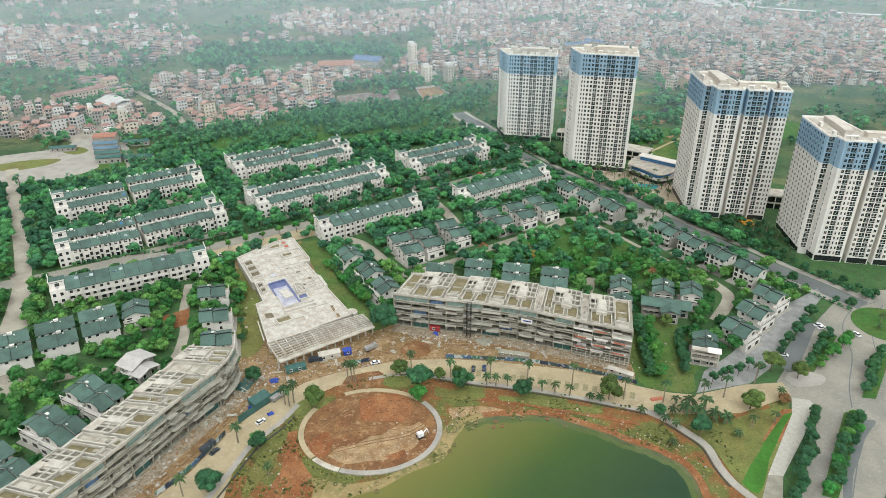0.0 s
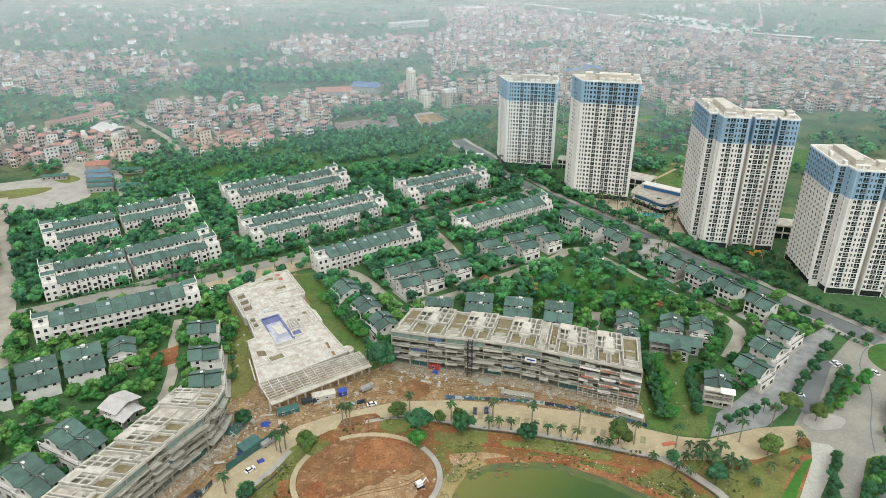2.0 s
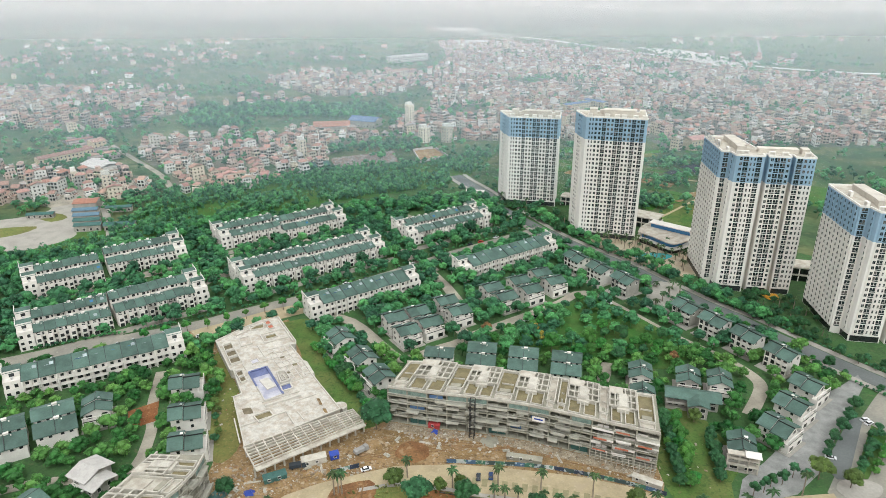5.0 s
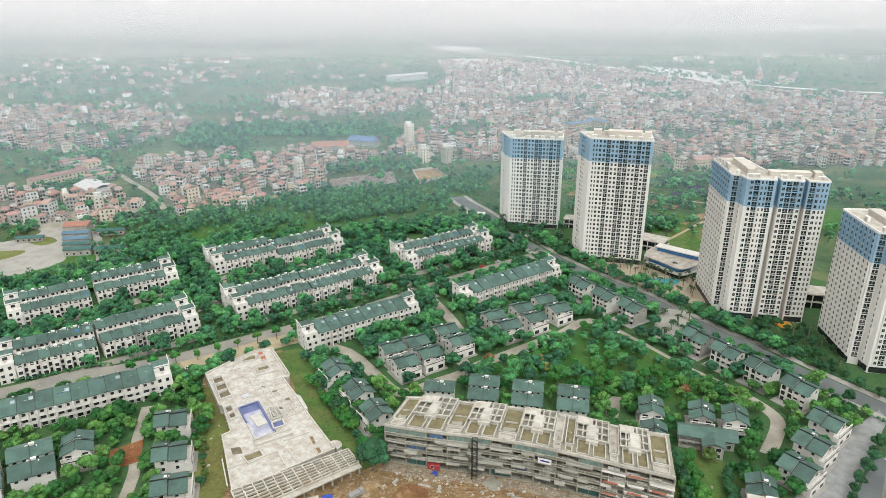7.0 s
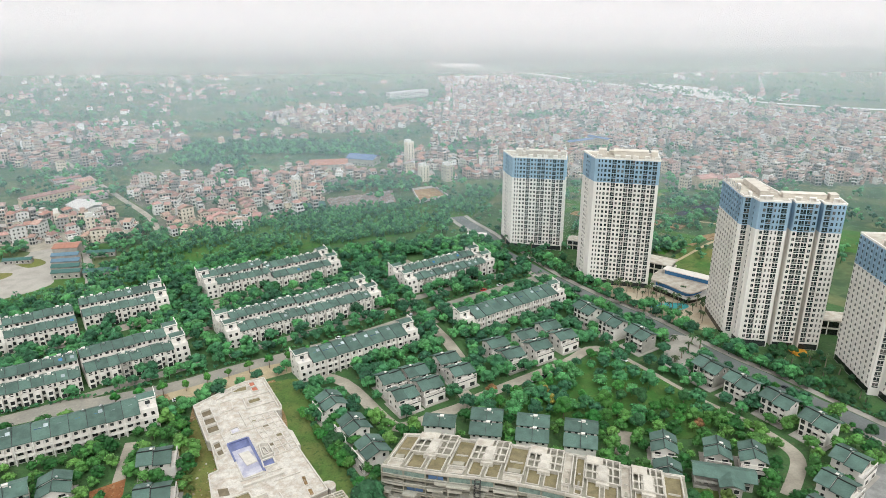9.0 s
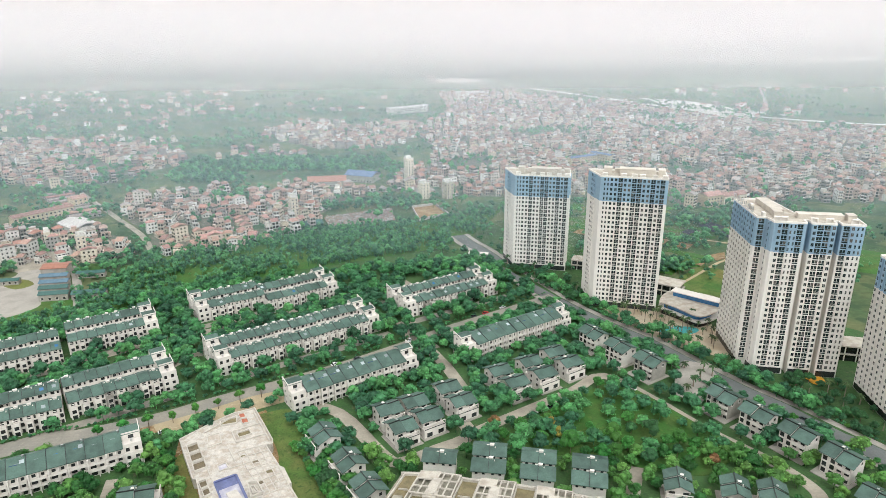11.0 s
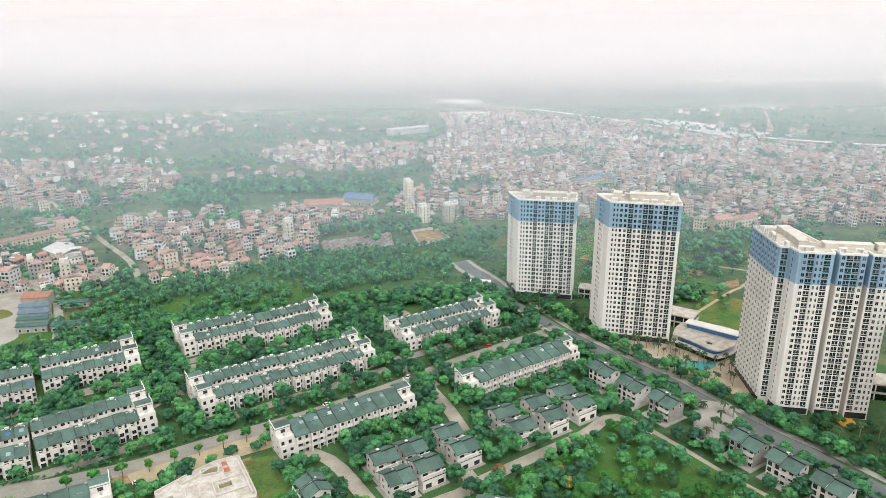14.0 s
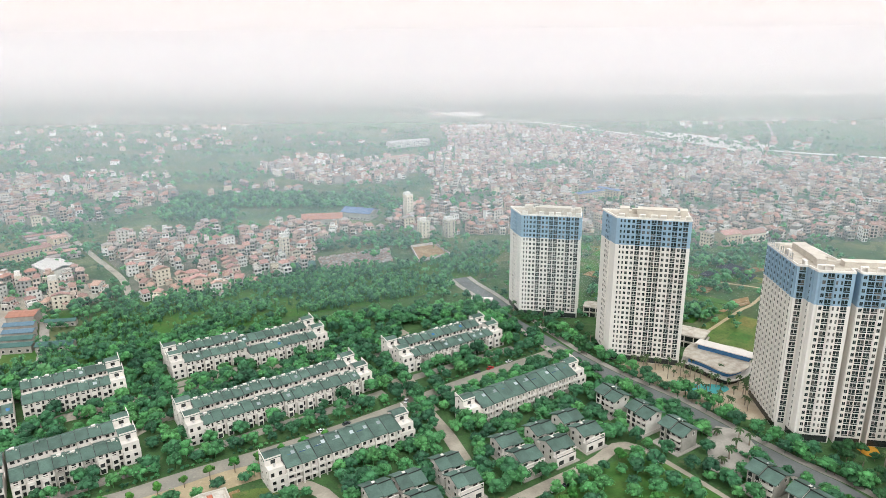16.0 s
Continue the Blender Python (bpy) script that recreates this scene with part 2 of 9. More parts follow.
# and the deep end is darker
deep, dspan = wnn.new("ShaderNodeMix"), wnn.new("ShaderNodeMapRange")
dspan.inputs["From Min"].default_value, dspan.inputs["From Max"].default_value = -118, -66
deep.data_type, deep.inputs["B"].default_value = "RGBA", (0.022, 0.048, 0.022, 1)
wll.new(dot.outputs["Value"], dspan.inputs["Value"])
wll.new(dspan.outputs["Result"], deep.inputs["Factor"])
wll.new(wnn["Principled BSDF"].inputs["Base Color"].links[0].from_socket, deep.inputs["A"])
wll.new(deep.outputs["Result"], wnn["Principled BSDF"].inputs["Base Color"])
river_water = surface("pale_river_water", (0.5, 0.48, 0.42), 0.3, scale=0.01, fine=0.1, amount=0.1, bump=0)
pool_water = surface("turquoise_pool_water", (0.1, 0.4, 0.4), 0.1, bump=0.02)
pool_tile = surface("blue_mosaic_tiles", (0.12, 0.14, 0.27), 0.4, scale=0.5, fine=3, amount=0.3)
blue_glass = surface("blue_glass", (0.05, 0.16, 0.33), 0.15, bump=0, spec=0.5)
village_wall = coloured("village_walls", [(0.66, 0.6, 0.52), (0.46, 0.36, 0.3), (0.62, 0.58, 0.51), (0.28, 0.25, 0.22), (0.58, 0.5, 0.38), (0.5, 0.37, 0.31), (0.34, 0.31, 0.28), (0.72, 0.69, 0.64), (0.5, 0.38, 0.32)], amount=0.35)
village_roof = coloured("village_roofs", [(0.36, 0.23, 0.185), (0.32, 0.19, 0.15), (0.4, 0.29, 0.24), (0.28, 0.17, 0.135), (0.33, 0.29, 0.26), (0.34, 0.185, 0.14)], amount=0.4)
village_flat = coloured("village_flat_roofs", [(0.4, 0.37, 0.34), (0.5, 0.47, 0.42), (0.3, 0.28, 0.26), (0.44, 0.34, 0.3)])
car_paint = coloured("car_paint", [(0.7, 0.7, 0.7)], 0.3)

pale_soil = surface("pale_dry_soil", (0.29, 0.205, 0.11), 0.95, scale=0.2, fine=1.3, amount=0.5, other=(0.22, 0.14, 0.07), patch=0.13, bump=0.4, speck=(((0.2, 0.115, 0.05), 0.3, 0.53), ((0.36, 0.29, 0.19), 1.0, 0.58),))
drain_dark = surface("dark_wet_drain", (0.05, 0.05, 0.04), 0.6, fine=2)
plaza_pale = surface("pale_beige_plaza_paving", (0.43, 0.37, 0.27), 0.85, scale=0.3, fine=2, amount=0.2, other=(0.36, 0.29, 0.2), patch=0.12, bump=0.05)
lane_mat = surface("beige_concrete_lane", (0.33, 0.3, 0.24), 0.9, scale=0.1, fine=1.0, amount=0.28, other=(0.25, 0.225, 0.18), patch=0.08, bump=0.05)
bay_mat = surface("beige_paving_blocks", (0.25, 0.225, 0.125), 0.9, scale=0.5, fine=3, amount=0.25)
mud_water = surface("muddy_shallow_water", (0.095, 0.1, 0.035), 0.25, scale=0.3, fine=1.2, amount=0.4, other=(0.05, 0.065, 0.025), patch=0.15, bump=0.03)
shallow_water = surface("green_shallow_water", (0.07, 0.1, 0.025), 0.2, scale=0.2, fine=1.0, amount=0.2, bump=0.03)
forecourt_mat = surface("grey_paving_stones", (0.25, 0.25, 0.235), 0.85, scale=0.3, fine=2.0, amount=0.3, other=(0.2, 0.2, 0.19), patch=0.2, bump=0.1)

# ---- mesh helpers ----
rng = random.Random(7)


class Shape:
    """Vertices and faces of one mesh, with a material slot for each face."""

    def __init__(self):
        self.v, self.f, self.s = [], [], []

    def quadbox(self, base, top, slot=0):
        """A box from four base corners and four top corners (counter-clockwise from above)."""
        k = len(self.v)
        self.v += list(base) + list(top)
        for q in ((3, 2, 1, 0), (4, 5, 6, 7), (0, 1, 5, 4), (1, 2, 6, 5), (2, 3, 7, 6), (3, 0, 4, 7)):
            self.f.append([k + i for i in q])
            self.s.append(slot)
        return self

    def box(self, x0, x1, y0, y1, z0, z1, slot=0):
        return self.quadbox([(x0, y0, z0), (x1, y0, z0), (x1, y1, z0), (x0, y1, z0)], [(x0, y0, z1), (x1, y0, z1), (x1, y1, z1), (x0, y1, z1)], slot)

    def prism(self, poly, z0, z1, slot=0):
        k, n = len(self.v), len(poly)
        self.v += [(x, y, z0) for x, y in poly] + [(x, y, z1) for x, y in poly]
        self.f.append(list(range(k + n - 1, k - 1, -1)))
        self.f.append(list(range(k + n, k + 2 * n)))
        self.s += [slot, slot]
        for i in range(n):
            j = (i + 1) % n
            self.f.append([k + i, k + j, k + n + j, k + n + i])
            self.s.append(slot)
        return self

    def beam(self, a, b, w, z0, z1, slot=0):
        """An upright slab of width w along the plan line a-b."""
        dx, dy = b[0] - a[0], b[1] - a[1]
        d = math.hypot(dx, dy) or 1
        nx, ny = -dy / d * w / 2, dx / d * w / 2
        return self.prism([(a[0] + nx, a[1] + ny), (a[0] - nx, a[1] - ny), (b[0] - nx, b[1] - ny), (b[0] + nx, b[1] + ny)], z0, z1, slot)

    def face(self, pts, slot=0):
        k = len(self.v)
        self.v += list(pts)
        self.f.append(list(range(k, k + len(pts))))
        self.s.append(slot)
        return self

    def tube(self, pts, radii, sides=6, slot=0):
        k = len(self.v)
        for (x, y, z), r in zip(pts, radii):
            self.v += [(x + r * math.cos(6.2832 * i / sides), y + r * math.sin(6.2832 * i / sides), z) for i in range(sides)]
        for j in range(len(pts) - 1):
            for i in range(sides):
                a, b = k + j * sides + i, k + j * sides + (i + 1) % sides
                self.f.append([a, b, b + sides, a + sides])
                self.s.append(slot)
        self.f.append([k + (len(pts) - 1) * sides + i for i in range(sides)])
        self.s.append(slot)
        return self

    def cup(self, x0, x1, y0, y1, z0, z1, t, zi, slot=0):
        """A box with a sunk top: one closed piece with a rim t wide and its floor at zi."""
        k = len(self.v)
        for a, z in ((0, z0), (0, z1), (t, z1), (t, zi)):
            self.v += [(x0 + a, y0 + a, z), (x1 - a, y0 + a, z), (x1 - a, y1 - a, z), (x0 + a, y1 - a, z)]
        self.f.append([k + 3, k + 2, k + 1, k])
        for r in range(3):
            for i in range(4):
                j = (i + 1) % 4
                self.f.append([k + 4 * r + i, k + 4 * r + j, k + 4 * r + 4 + j, k + 4 * r + 4 + i])
        self.f.append([k + 12, k + 13, k + 14, k + 15])
        self.s += [slot] * 14
        return self

    def framed(self, w, h, f, proud=0.14, deep=0.1):
        """A frame round a recessed pane, facing -y, in one piece: slot 0 the pane, slot 1 the frame."""
        k = len(self.v)
        for g, y in ((f, 0.03), (f, -proud), (0, -proud), (0, -proud + deep)):
            self.v += [(-w / 2 - g, y, -g), (w / 2 + g, y, -g), (w / 2 + g, y, h + g), (-w / 2 - g, y, h + g)]
        for r in range(3):
            for i in range(4):
                j = (i + 1) % 4
                self.f.append([k + 4 * r + j, k + 4 * r + i, k + 4 * r + 4 + i, k + 4 * r + 4 + j])
                self.s.append(1)
        self.f.append([k + 12, k + 13, k + 14, k + 15])
        self.s.append(0)
        return self

    def moved(self, m):
        self.v = [tuple(m @ Vector(p)) for p in self.v]
        return self

    def add(self, other, m=None):
        k = len(self.v)
        self.v += [tuple(m @ Vector(p)) for p in other.v] if m else other.v
        self.f += [[i + k for i in q] for q in other.f]
        self.s += other.s
        return self

    def mesh(self, name, *mats):
        me = bpy.data.meshes.new(name)
        me.from_pydata(self.v, [], self.f)
        for m in mats:
            me.materials.append(m)
        if len(mats) > 1:
            me.polygons.foreach_set("material_index", self.s)
        me.update()
        return me


def part(name, data, parent, m=None, label=""):
    """One mesh object under a thing or a part. data: a mesh, or (shape, material...)."""
    if isinstance(data, tuple):
        data = data[0].mesh(name, *data[1:])
    ob = new(name, data)
    ob.parent = parent
    if m is not None:
        ob.matrix_basis = m
    return tagged(ob, label) if label else ob


def thing(name, m, label, category, group="", data=None, kind=""):
    if isinstance(data, tuple):
        data = data[0].mesh(name, *data[1:])
    ob = new(name, data)
    ob.matrix_basis = m
    return tagged(ob, label, category, group, kind)


def at(x, y, z=0.0, a=0.0):
    return pose(x, y, z, 0, 0, a)


def inside(x, y, poly):
    c = False
    for (x0, y0), (x1, y1) in zip(poly, poly[1:] + poly[:1]):
        if (y0 > y) != (y1 > y) and x < (x1 - x0) * (y - y0) / (y1 - y0) + x0:
            c = not c
    return c


def near_line(x, y, line, w):
    for (x0, y0), (x1, y1) in zip(line, line[1:]):
        dx, dy = x1 - x0, y1 - y0
        t = max(0, min(1, ((x - x0) * dx + (y - y0) * dy) / (dx * dx + dy * dy)))
        if (x - x0 - t * dx) ** 2 + (y - y0 - t * dy) ** 2 < w * w:
            return True
    return False


def smooth(line, steps=4):
    """More points along a bent line (Catmull-Rom)."""
    p = [line[0]] + list(line) + [line[-1]]
    out = []
    for i in range(1, len(p) - 2):
        for k in range(steps):
            t = k / steps
            out.append(tuple(0.5 * (2 * p[i][c] + (p[i + 1][c] - p[i - 1][c]) * t + (2 * p[i - 1][c] - 5 * p[i][c] + 4 * p[i + 1][c] - p[i + 2][c]) * t * t
                                    + (3 * p[i][c] - p[i - 1][c] - 3 * p[i + 1][c] + p[i + 2][c]) * t ** 3) for c in (0, 1)))
    return out + [tuple(line[-1])]


def offset(line, d):
    out = []
    for i, (x, y) in enumerate(line):
        (x0, y0), (x1, y1) = line[max(i - 1, 0)], line[min(i + 1, len(line) - 1)]
        n = math.hypot(x1 - x0, y1 - y0) or 1
        out.append((x - (y1 - y0) / n * d, y + (x1 - x0) / n * d))
    return out


def ribbon(line, w, z0, z1, steps=4):
    s = Shape()
    line = smooth(line, steps)
    a, b = offset(line, w / 2), offset(line, -w / 2)
    for i in range(len(line) - 1):
        s.quadbox([(*b[i], z0), (*b[i + 1], z0), (*a[i + 1], z0), (*a[i], z0)], [(*b[i], z1), (*b[i + 1], z1), (*a[i + 1], z1), (*a[i], z1)])
    return s


def sheet(name, poly, z, material, label, category="ground", bend=True):
    """A piece of ground cover, laid a little above the ground."""
    pts = smooth(poly + [poly[0]], 3)[:-1] if bend else poly
    s = Shape().prism(pts, -0.2, z)
    return thing(name, Matrix(), label, category, "", (s, material), "structure")

# ---- ground ----
thing("ground", Matrix(), "green farmland and scrub reaching to the hazy horizon", "ground", "", (Shape().prism([(-14000, -600), (14000, -600), (14000, 24000), (-14000, 24000)], -4, 0), country), "structure")

LAKE = [(-44, 165), (-34.7, 177.2), (-24, 181.5), (-12.4, 190), (-1, 196), (3.9, 207.7), (7.5, 215), (16.4, 220), (28, 221.3), (43, 221), (55, 216), (67, 210), (74, 205),
        (81.4, 201.6), (87, 197), (91.5, 193), (94.1, 184.8), (94, 176.7), (92, 150), (80, 100), (20, 60), (-40, 90), (-56, 130)]
PROM_UP = [(-128, 120), (-115, 155), (-104.3, 177.4), (-96.2, 189.7), (-86.5, 212.6), (-82, 220), (-69.6, 235.8), (-62, 243), (-49.6, 249.5), (-30.3, 256), (-20.4, 259.2), (4, 260), (18.4, 258.5),
           (37.6, 255.5), (56.5, 251.9), (74.4, 245.8), (84.3, 240.5), (98, 235.5), (109.3, 233.8), (133, 240.7), (151, 242.2)]
PROM_LOW = [(-95, 120), (-84, 155), (-80, 177.3), (-80, 191), (-75, 206), (-67, 217), (-61.4, 230), (-48.5, 240), (-34.5, 246.3), (-17.9, 249.5), (-1.2, 247), (12.9, 243.5), (26.9, 241), (44.9, 236.8),
            (62.4, 231.9), (79.2, 226.4), (94, 222), (108.6, 221.5), (124.4, 222), (150.8, 232.8)]
AVENUE = [(14, 668), (22, 648), (36, 620), (57.3, 567), (78.2, 521), (98.8, 487.6), (124, 455), (141, 426), (157, 400), (172.2, 380), (185, 360), (201, 336), (211, 322), (222, 306)]
STREET = [(-330, 290), (-270, 318), (-215, 345), (-191.6, 356), (-165.5, 366), (-140.6, 377), (-121.8, 389), (-106, 398.5), (-88.9, 408), (-58.5, 427), (-26.7, 450), (-10, 464), (8, 478), (60, 514), (78, 527)]
PARK = [(24.5, 358.8), (48, 378), (68.8, 394), (91.4, 410), (104, 398), (121, 372), (138, 347), (128, 341), (111, 330), (75, 339), (36.6, 349)]

# the built quarter's meadow, then soil, roads and lawns, each a little above the last
sheet("meadow", [(-330, 90), (-330, 330), (-300, 470), (-240, 520), (-160, 560), (-60, 610), (40, 640), (110, 640), (160, 560), (260, 470), (330, 330), (300, 90), (0, 0)], 0.03, grass, "rough grass between the houses", bend=False)
sheet("lake_park_soil", PROM_LOW + [(150, 232), (120, 176), (118, 60), (-60, 40), (-110, 60)], 0.08, bank_soil, "red soil and thin grass of the unfinished lake park", bend=False)
sheet("lake", LAKE, 0.14, water, "still green lake water", "water")
thing("dirt", Matrix(), "churned brown dirt of the building site", "ground", "", (Shape().prism([(-150, 120), (-128, 120)] + PROM_UP[1:17] + [(92, 262), (60, 275), (20, 290), (-25, 303), (-40, 300), (-52, 312), (-70, 350), (-90, 384),
      (-125, 360), (-112, 300), (-96, 262), (-96, 240), (-112, 205), (-125, 175)], -0.2, 0.06), dirt), "structure")
thing("promenade", Matrix(), "pale dusty concrete road curving round the lake", "road", "", (Shape().prism(PROM_UP + PROM_LOW[::-1], -0.2, 0.22), dust_road), "structure")
thing("avenue", Matrix(), "dark asphalt avenue past the towers", "road", "", (ribbon(AVENUE, 11, -0.2, 0.12), asphalt_dark), "structure")
for d in (8.0, -8.0):
    thing("pavement", Matrix(), "pale concrete pavement along the avenue", "pavement", "", (ribbon(offset(AVENUE, d), 4, -0.2, 0.24), paving), "structure")
thing("street", Matrix(), "grey concrete street between the terraces", "road", "", (ribbon(STREET, 11, -0.2, 0.135), asphalt), "structure")
for k, (line, w) in enumerate((([(-262, 405), (-215, 434), (-170, 462), (-120, 490), (-60, 530), (-25, 556)], 8), ([(-25, 488), (-19, 472), (-13, 458), (-8, 448)], 13),
                ([(12, 362), (36, 378.5), (67.5, 400), (88, 416), (107.7, 392), (126, 363), (144, 341), (153.5, 324), (153, 312), (139, 292)], 6.5), ([(12, 404), (4, 385), (12, 362), (-4, 350), (-19, 341), (-28, 346), (-53, 381), (-80, 392)], 7),
                ([(88, 346), (77.6, 318), (70, 300)], 6), ([(-250, 345), (-232, 325), (-216, 293), (-214, 260), (-190, 240)], 8), ([(-143, 330), (-136, 300), (-129, 280), (-130, 255), (-165, 250), (-195, 235)], 5),
                ([(-170, 400), (-150, 440), (-130, 470), (-145, 520)], 7), ([(-9, 450), (-3, 437), (2, 426), (7, 412), (10, 403)], 7))):
    thing("lane", Matrix(), "beige concrete lane between gardens", "road", "", (ribbon(line, w, -0.2, 0.148 + 0.006 * k), lane_mat), "structure")
sheet("dust_yard", [(-142, 371), (-120, 384), (-100, 397), (-80, 404), (-74, 397), (-95, 384), (-112, 372), (-132, 362)], 0.2, dust_road, "dusty trampled road edge by the clubhouse")
thing("dust_verge", Matrix(), "dusty trampled verge along the street", "ground", "", (ribbon(offset(smooth(STREET[4:10], 3), -8.5), 7, -0.2, 0.14), pale_soil), "structure")
LOT = [(121, 396), (128, 420), (138, 433), (150, 428), (150, 412), (140, 398), (130, 386)]
sheet("paved_lot", LOT[::-1], 0.21, paving, "pale paved lot between the villas", "pavement", False)
sheet("park_lawn", PARK, 0.2, lawn, "bright green park lawn")
sheet("slab_lawn", [(-92, 380), (-77, 351), (-72, 336), (-58, 310), (-45, 289), (-36, 283), (-24, 296), (-40, 330), (-58, 362), (-76, 384)], 0.15, rough_grass, "green strip beside the clubhouse")
sheet("side_lawn", [(-118, 350), (-104, 322), (-93, 303), (-97, 300), (-88, 275), (-92, 262), (-100, 268), (-110, 300), (-124, 335)], 0.15, lawn_dry, "patchy grass beside the clubhouse")
sheet("garden", [(87, 262), (94, 291), (114, 296), (122, 262), (113.5, 248), (109.8, 236), (98, 236.8), (88, 241)], 0.12, rough_grass, "green plot beside the block")
sheet("lawn", [(106.3, 202.6), (112, 212), (125, 220.5), (147.8, 224), (118.7, 180), (113.2, 177), (109, 184)], 0.16, lawn_dry, "dry lawn by the lake")
sheet("turf_margin", [(148.5, 224.5), (143.4, 224.5), (140.2, 221.6), (132, 211.8), (127, 205.8), (136, 205), (142, 213.5)], 0.19, red_soil, "bare red soil beside the new turf", bend=False)
sheet("fresh_turf", [(147, 222.6), (142.4, 221), (136, 214.4), (127.8, 205.4), (122.5, 198.7), (116.7, 192.2), (110.4, 184), (111.8, 180), (114.3, 178.6), (117.8, 182.5), (121.8, 189), (125.3, 195.4), (130.4, 202), (138.2, 212.5)][::-1], 0.22, fresh_turf, "strip of vivid fresh turf", bend=False)
thing("path", Matrix(), "narrow concrete lakeside path", "path", "", (ribbon([(84, 224.5), (92.6, 217.6), (98.8, 210.2), (103.8, 202.5), (104.9, 192.2), (107.5, 183), (113, 174), (118, 166)], 3.2, -0.2, 0.27), paving), "structure")
thing("drain", Matrix(), "dark open drain beside the lakeside path", "drain", "", (ribbon([(91, 215.8), (96.8, 208.8), (101.6, 201.4), (102.7, 191.8), (105.2, 182)], 0.7, -0.2, 0.25), drain_dark), "structure")
sheet("boulevard", [(118, 165), (126.2, 176.6), (157, 224), (150, 233), (149, 243), (187, 288), (204, 305), (214, 314), (232, 322), (330, 322), (330, 100), (118, 100)], 0.1, asphalt, "wide grey concrete boulevard and roundabout", "road", False)
sheet("white_path", [(146, 221.5), (150.5, 232), (157.5, 230), (158.2, 224.5), (126.9, 186.8), (121.4, 187.4)][::-1], 0.26, surface("pale_path_paving", (0.4, 0.385, 0.33), 0.85, scale=0.6, fine=3, amount=0.2, bump=0.1, speck=(((0.32, 0.3, 0.25), 0.8, 0.56),)), "pale paved footpath", "pavement", False)
FORECOURT = [(110.5, 235.2), (118.9, 250.4), (131.9, 260.2), (138, 265.5), (152.5, 280), (172, 302), (193.4, 314.7), (206.6, 323.9), (205.5, 315.9), (165.2, 270.4), (151.0, 253.4), (136.8, 241.9)]
sheet("paved_forecourt", FORECOURT[::-1], 0.18, forecourt_mat, "grey paving stones before the villas", "pavement", False)
sheet("car_park", [(190, 290), (183, 289), (155.5, 258), (156.5, 250), (161, 250)], 0.2, asphalt_dark, "dark asphalt car park", "road", False)
PLANTED = [("median", [(137, 178), (142, 176), (173.5, 219), (172, 223), (168, 222)]), ("median", [(181, 232), (186.5, 231), (211, 262), (208, 267), (203, 262)]),
           ("median", [(118.5, 166), (127, 180), (157.5, 226), (159, 224.5), (128, 176), (121, 165)]), ("median", [(163, 250), (169, 250), (194, 278), (190, 284)]),
           ("verge", [(157, 174), (164, 183), (187, 219), (240, 232), (250, 150), (170, 150)])]
for name, poly in PLANTED:
    sheet(name, poly, 0.25, lawn, "kerbed planting strip with grass", "ground", False)
disc = [(224 + 16 * math.cos(k / 20 * math.pi), 288 + 16 * math.sin(k / 20 * math.pi)) for k in range(40)]
sheet("roundabout_island", disc, 0.3, lawn, "round grassy island of the roundabout", "ground", False)
sheet("traffic_island", [(153, 244), (156, 239), (167, 240), (172, 246), (166, 250), (157, 249)], 0.28, paving, "paved traffic island with a tree ring", "pavement")

# round plaza by the lake
RC = (-30, 213)
oval = lambda rx, ry, a0=0, a1=360, n=48: [(RC[0] + rx * math.cos(radians(a0 + (a1 - a0) * k / n)), RC[1] + ry * math.sin(radians(a0 + (a1 - a0) * k / n))) for k in range(n + (a1 - a0 < 360))]
sheet("plaza_soil", oval(27, 23), 0.3, beige_soil, "beige levelled soil inside the round plaza", "ground", False)
sheet("plaza_bed", [(-36.5, 231.3), (-26, 235), (-16, 234.6), (-13.6, 227), (-14.2, 220), (-18.2, 217), (-34.6, 217.6)], 0.36, red_soil, "red soil bed inside the round plaza", "ground", False)
sheet("plaza_bed", [(-54.3, 204.6), (-48.7, 211.1), (-44.7, 206.4), (-46.3, 196.8), (-50.9, 198)], 0.36, red_soil, "red soil bed inside the round plaza")
sheet("plaza_track", [(-45.3, 197.8), (-41.4, 202.6), (-36, 203.5), (-29.9, 208.2), (-25, 209.5), (-20.1, 214), (-14, 214.2), (-9.9, 216.9), (-6.6, 211), (-10, 206.5), (-11.5, 202.4), (-17, 199), (-22.9, 195.7), (-29, 195), (-38, 193.4)], 0.36, pale_soil, "pale trampled soil track inside the plaza")
sheet("plaza_bed", [(-23, 197), (-15.4, 201.1), (-18, 195.9)], 0.42, red_soil, "red soil heap flattened on the plaza")
sheet("lake_terrace", [(1.7, 225.6), (12, 226.5), (22, 225.6), (34.1, 219.8), (24, 222.4), (13, 221.5), (3.7, 219.4)], 0.24, pale_soil, "pale cut earth terrace on the bank")
sheet("lake_terrace", [(4, 234), (20, 233), (36, 229.5), (58, 224), (78, 217), (79, 215), (57, 221), (36, 226.5), (20, 230), (5, 231)], 0.2, red_soil, "red earth terrace on the bank")
sheet("bank_grass", [(-4, 240), (6, 236.5), (14, 237.5), (18, 233), (10, 230), (2, 232), (-4, 234)], 0.26, lawn_dry, "thin grass on the bank")
sheet("bank_grass", [(24, 233.5), (38, 231.5), (52, 228.5), (66, 224.5), (64, 221.5), (48, 225), (34, 228.5), (24, 230.5)], 0.26, lawn_dry, "thin grass on the bank")
sheet("bank_grass", [(-63.5, 207.1), (-64.9, 199.1), (-66.1, 191.1), (-68.4, 185.3), (-71.5, 178), (-73.6, 178), (-73.9, 187.2), (-72.9, 195.1), (-69.6, 203.3)], 0.2, lawn_dry, "thin grass beside the lake road")
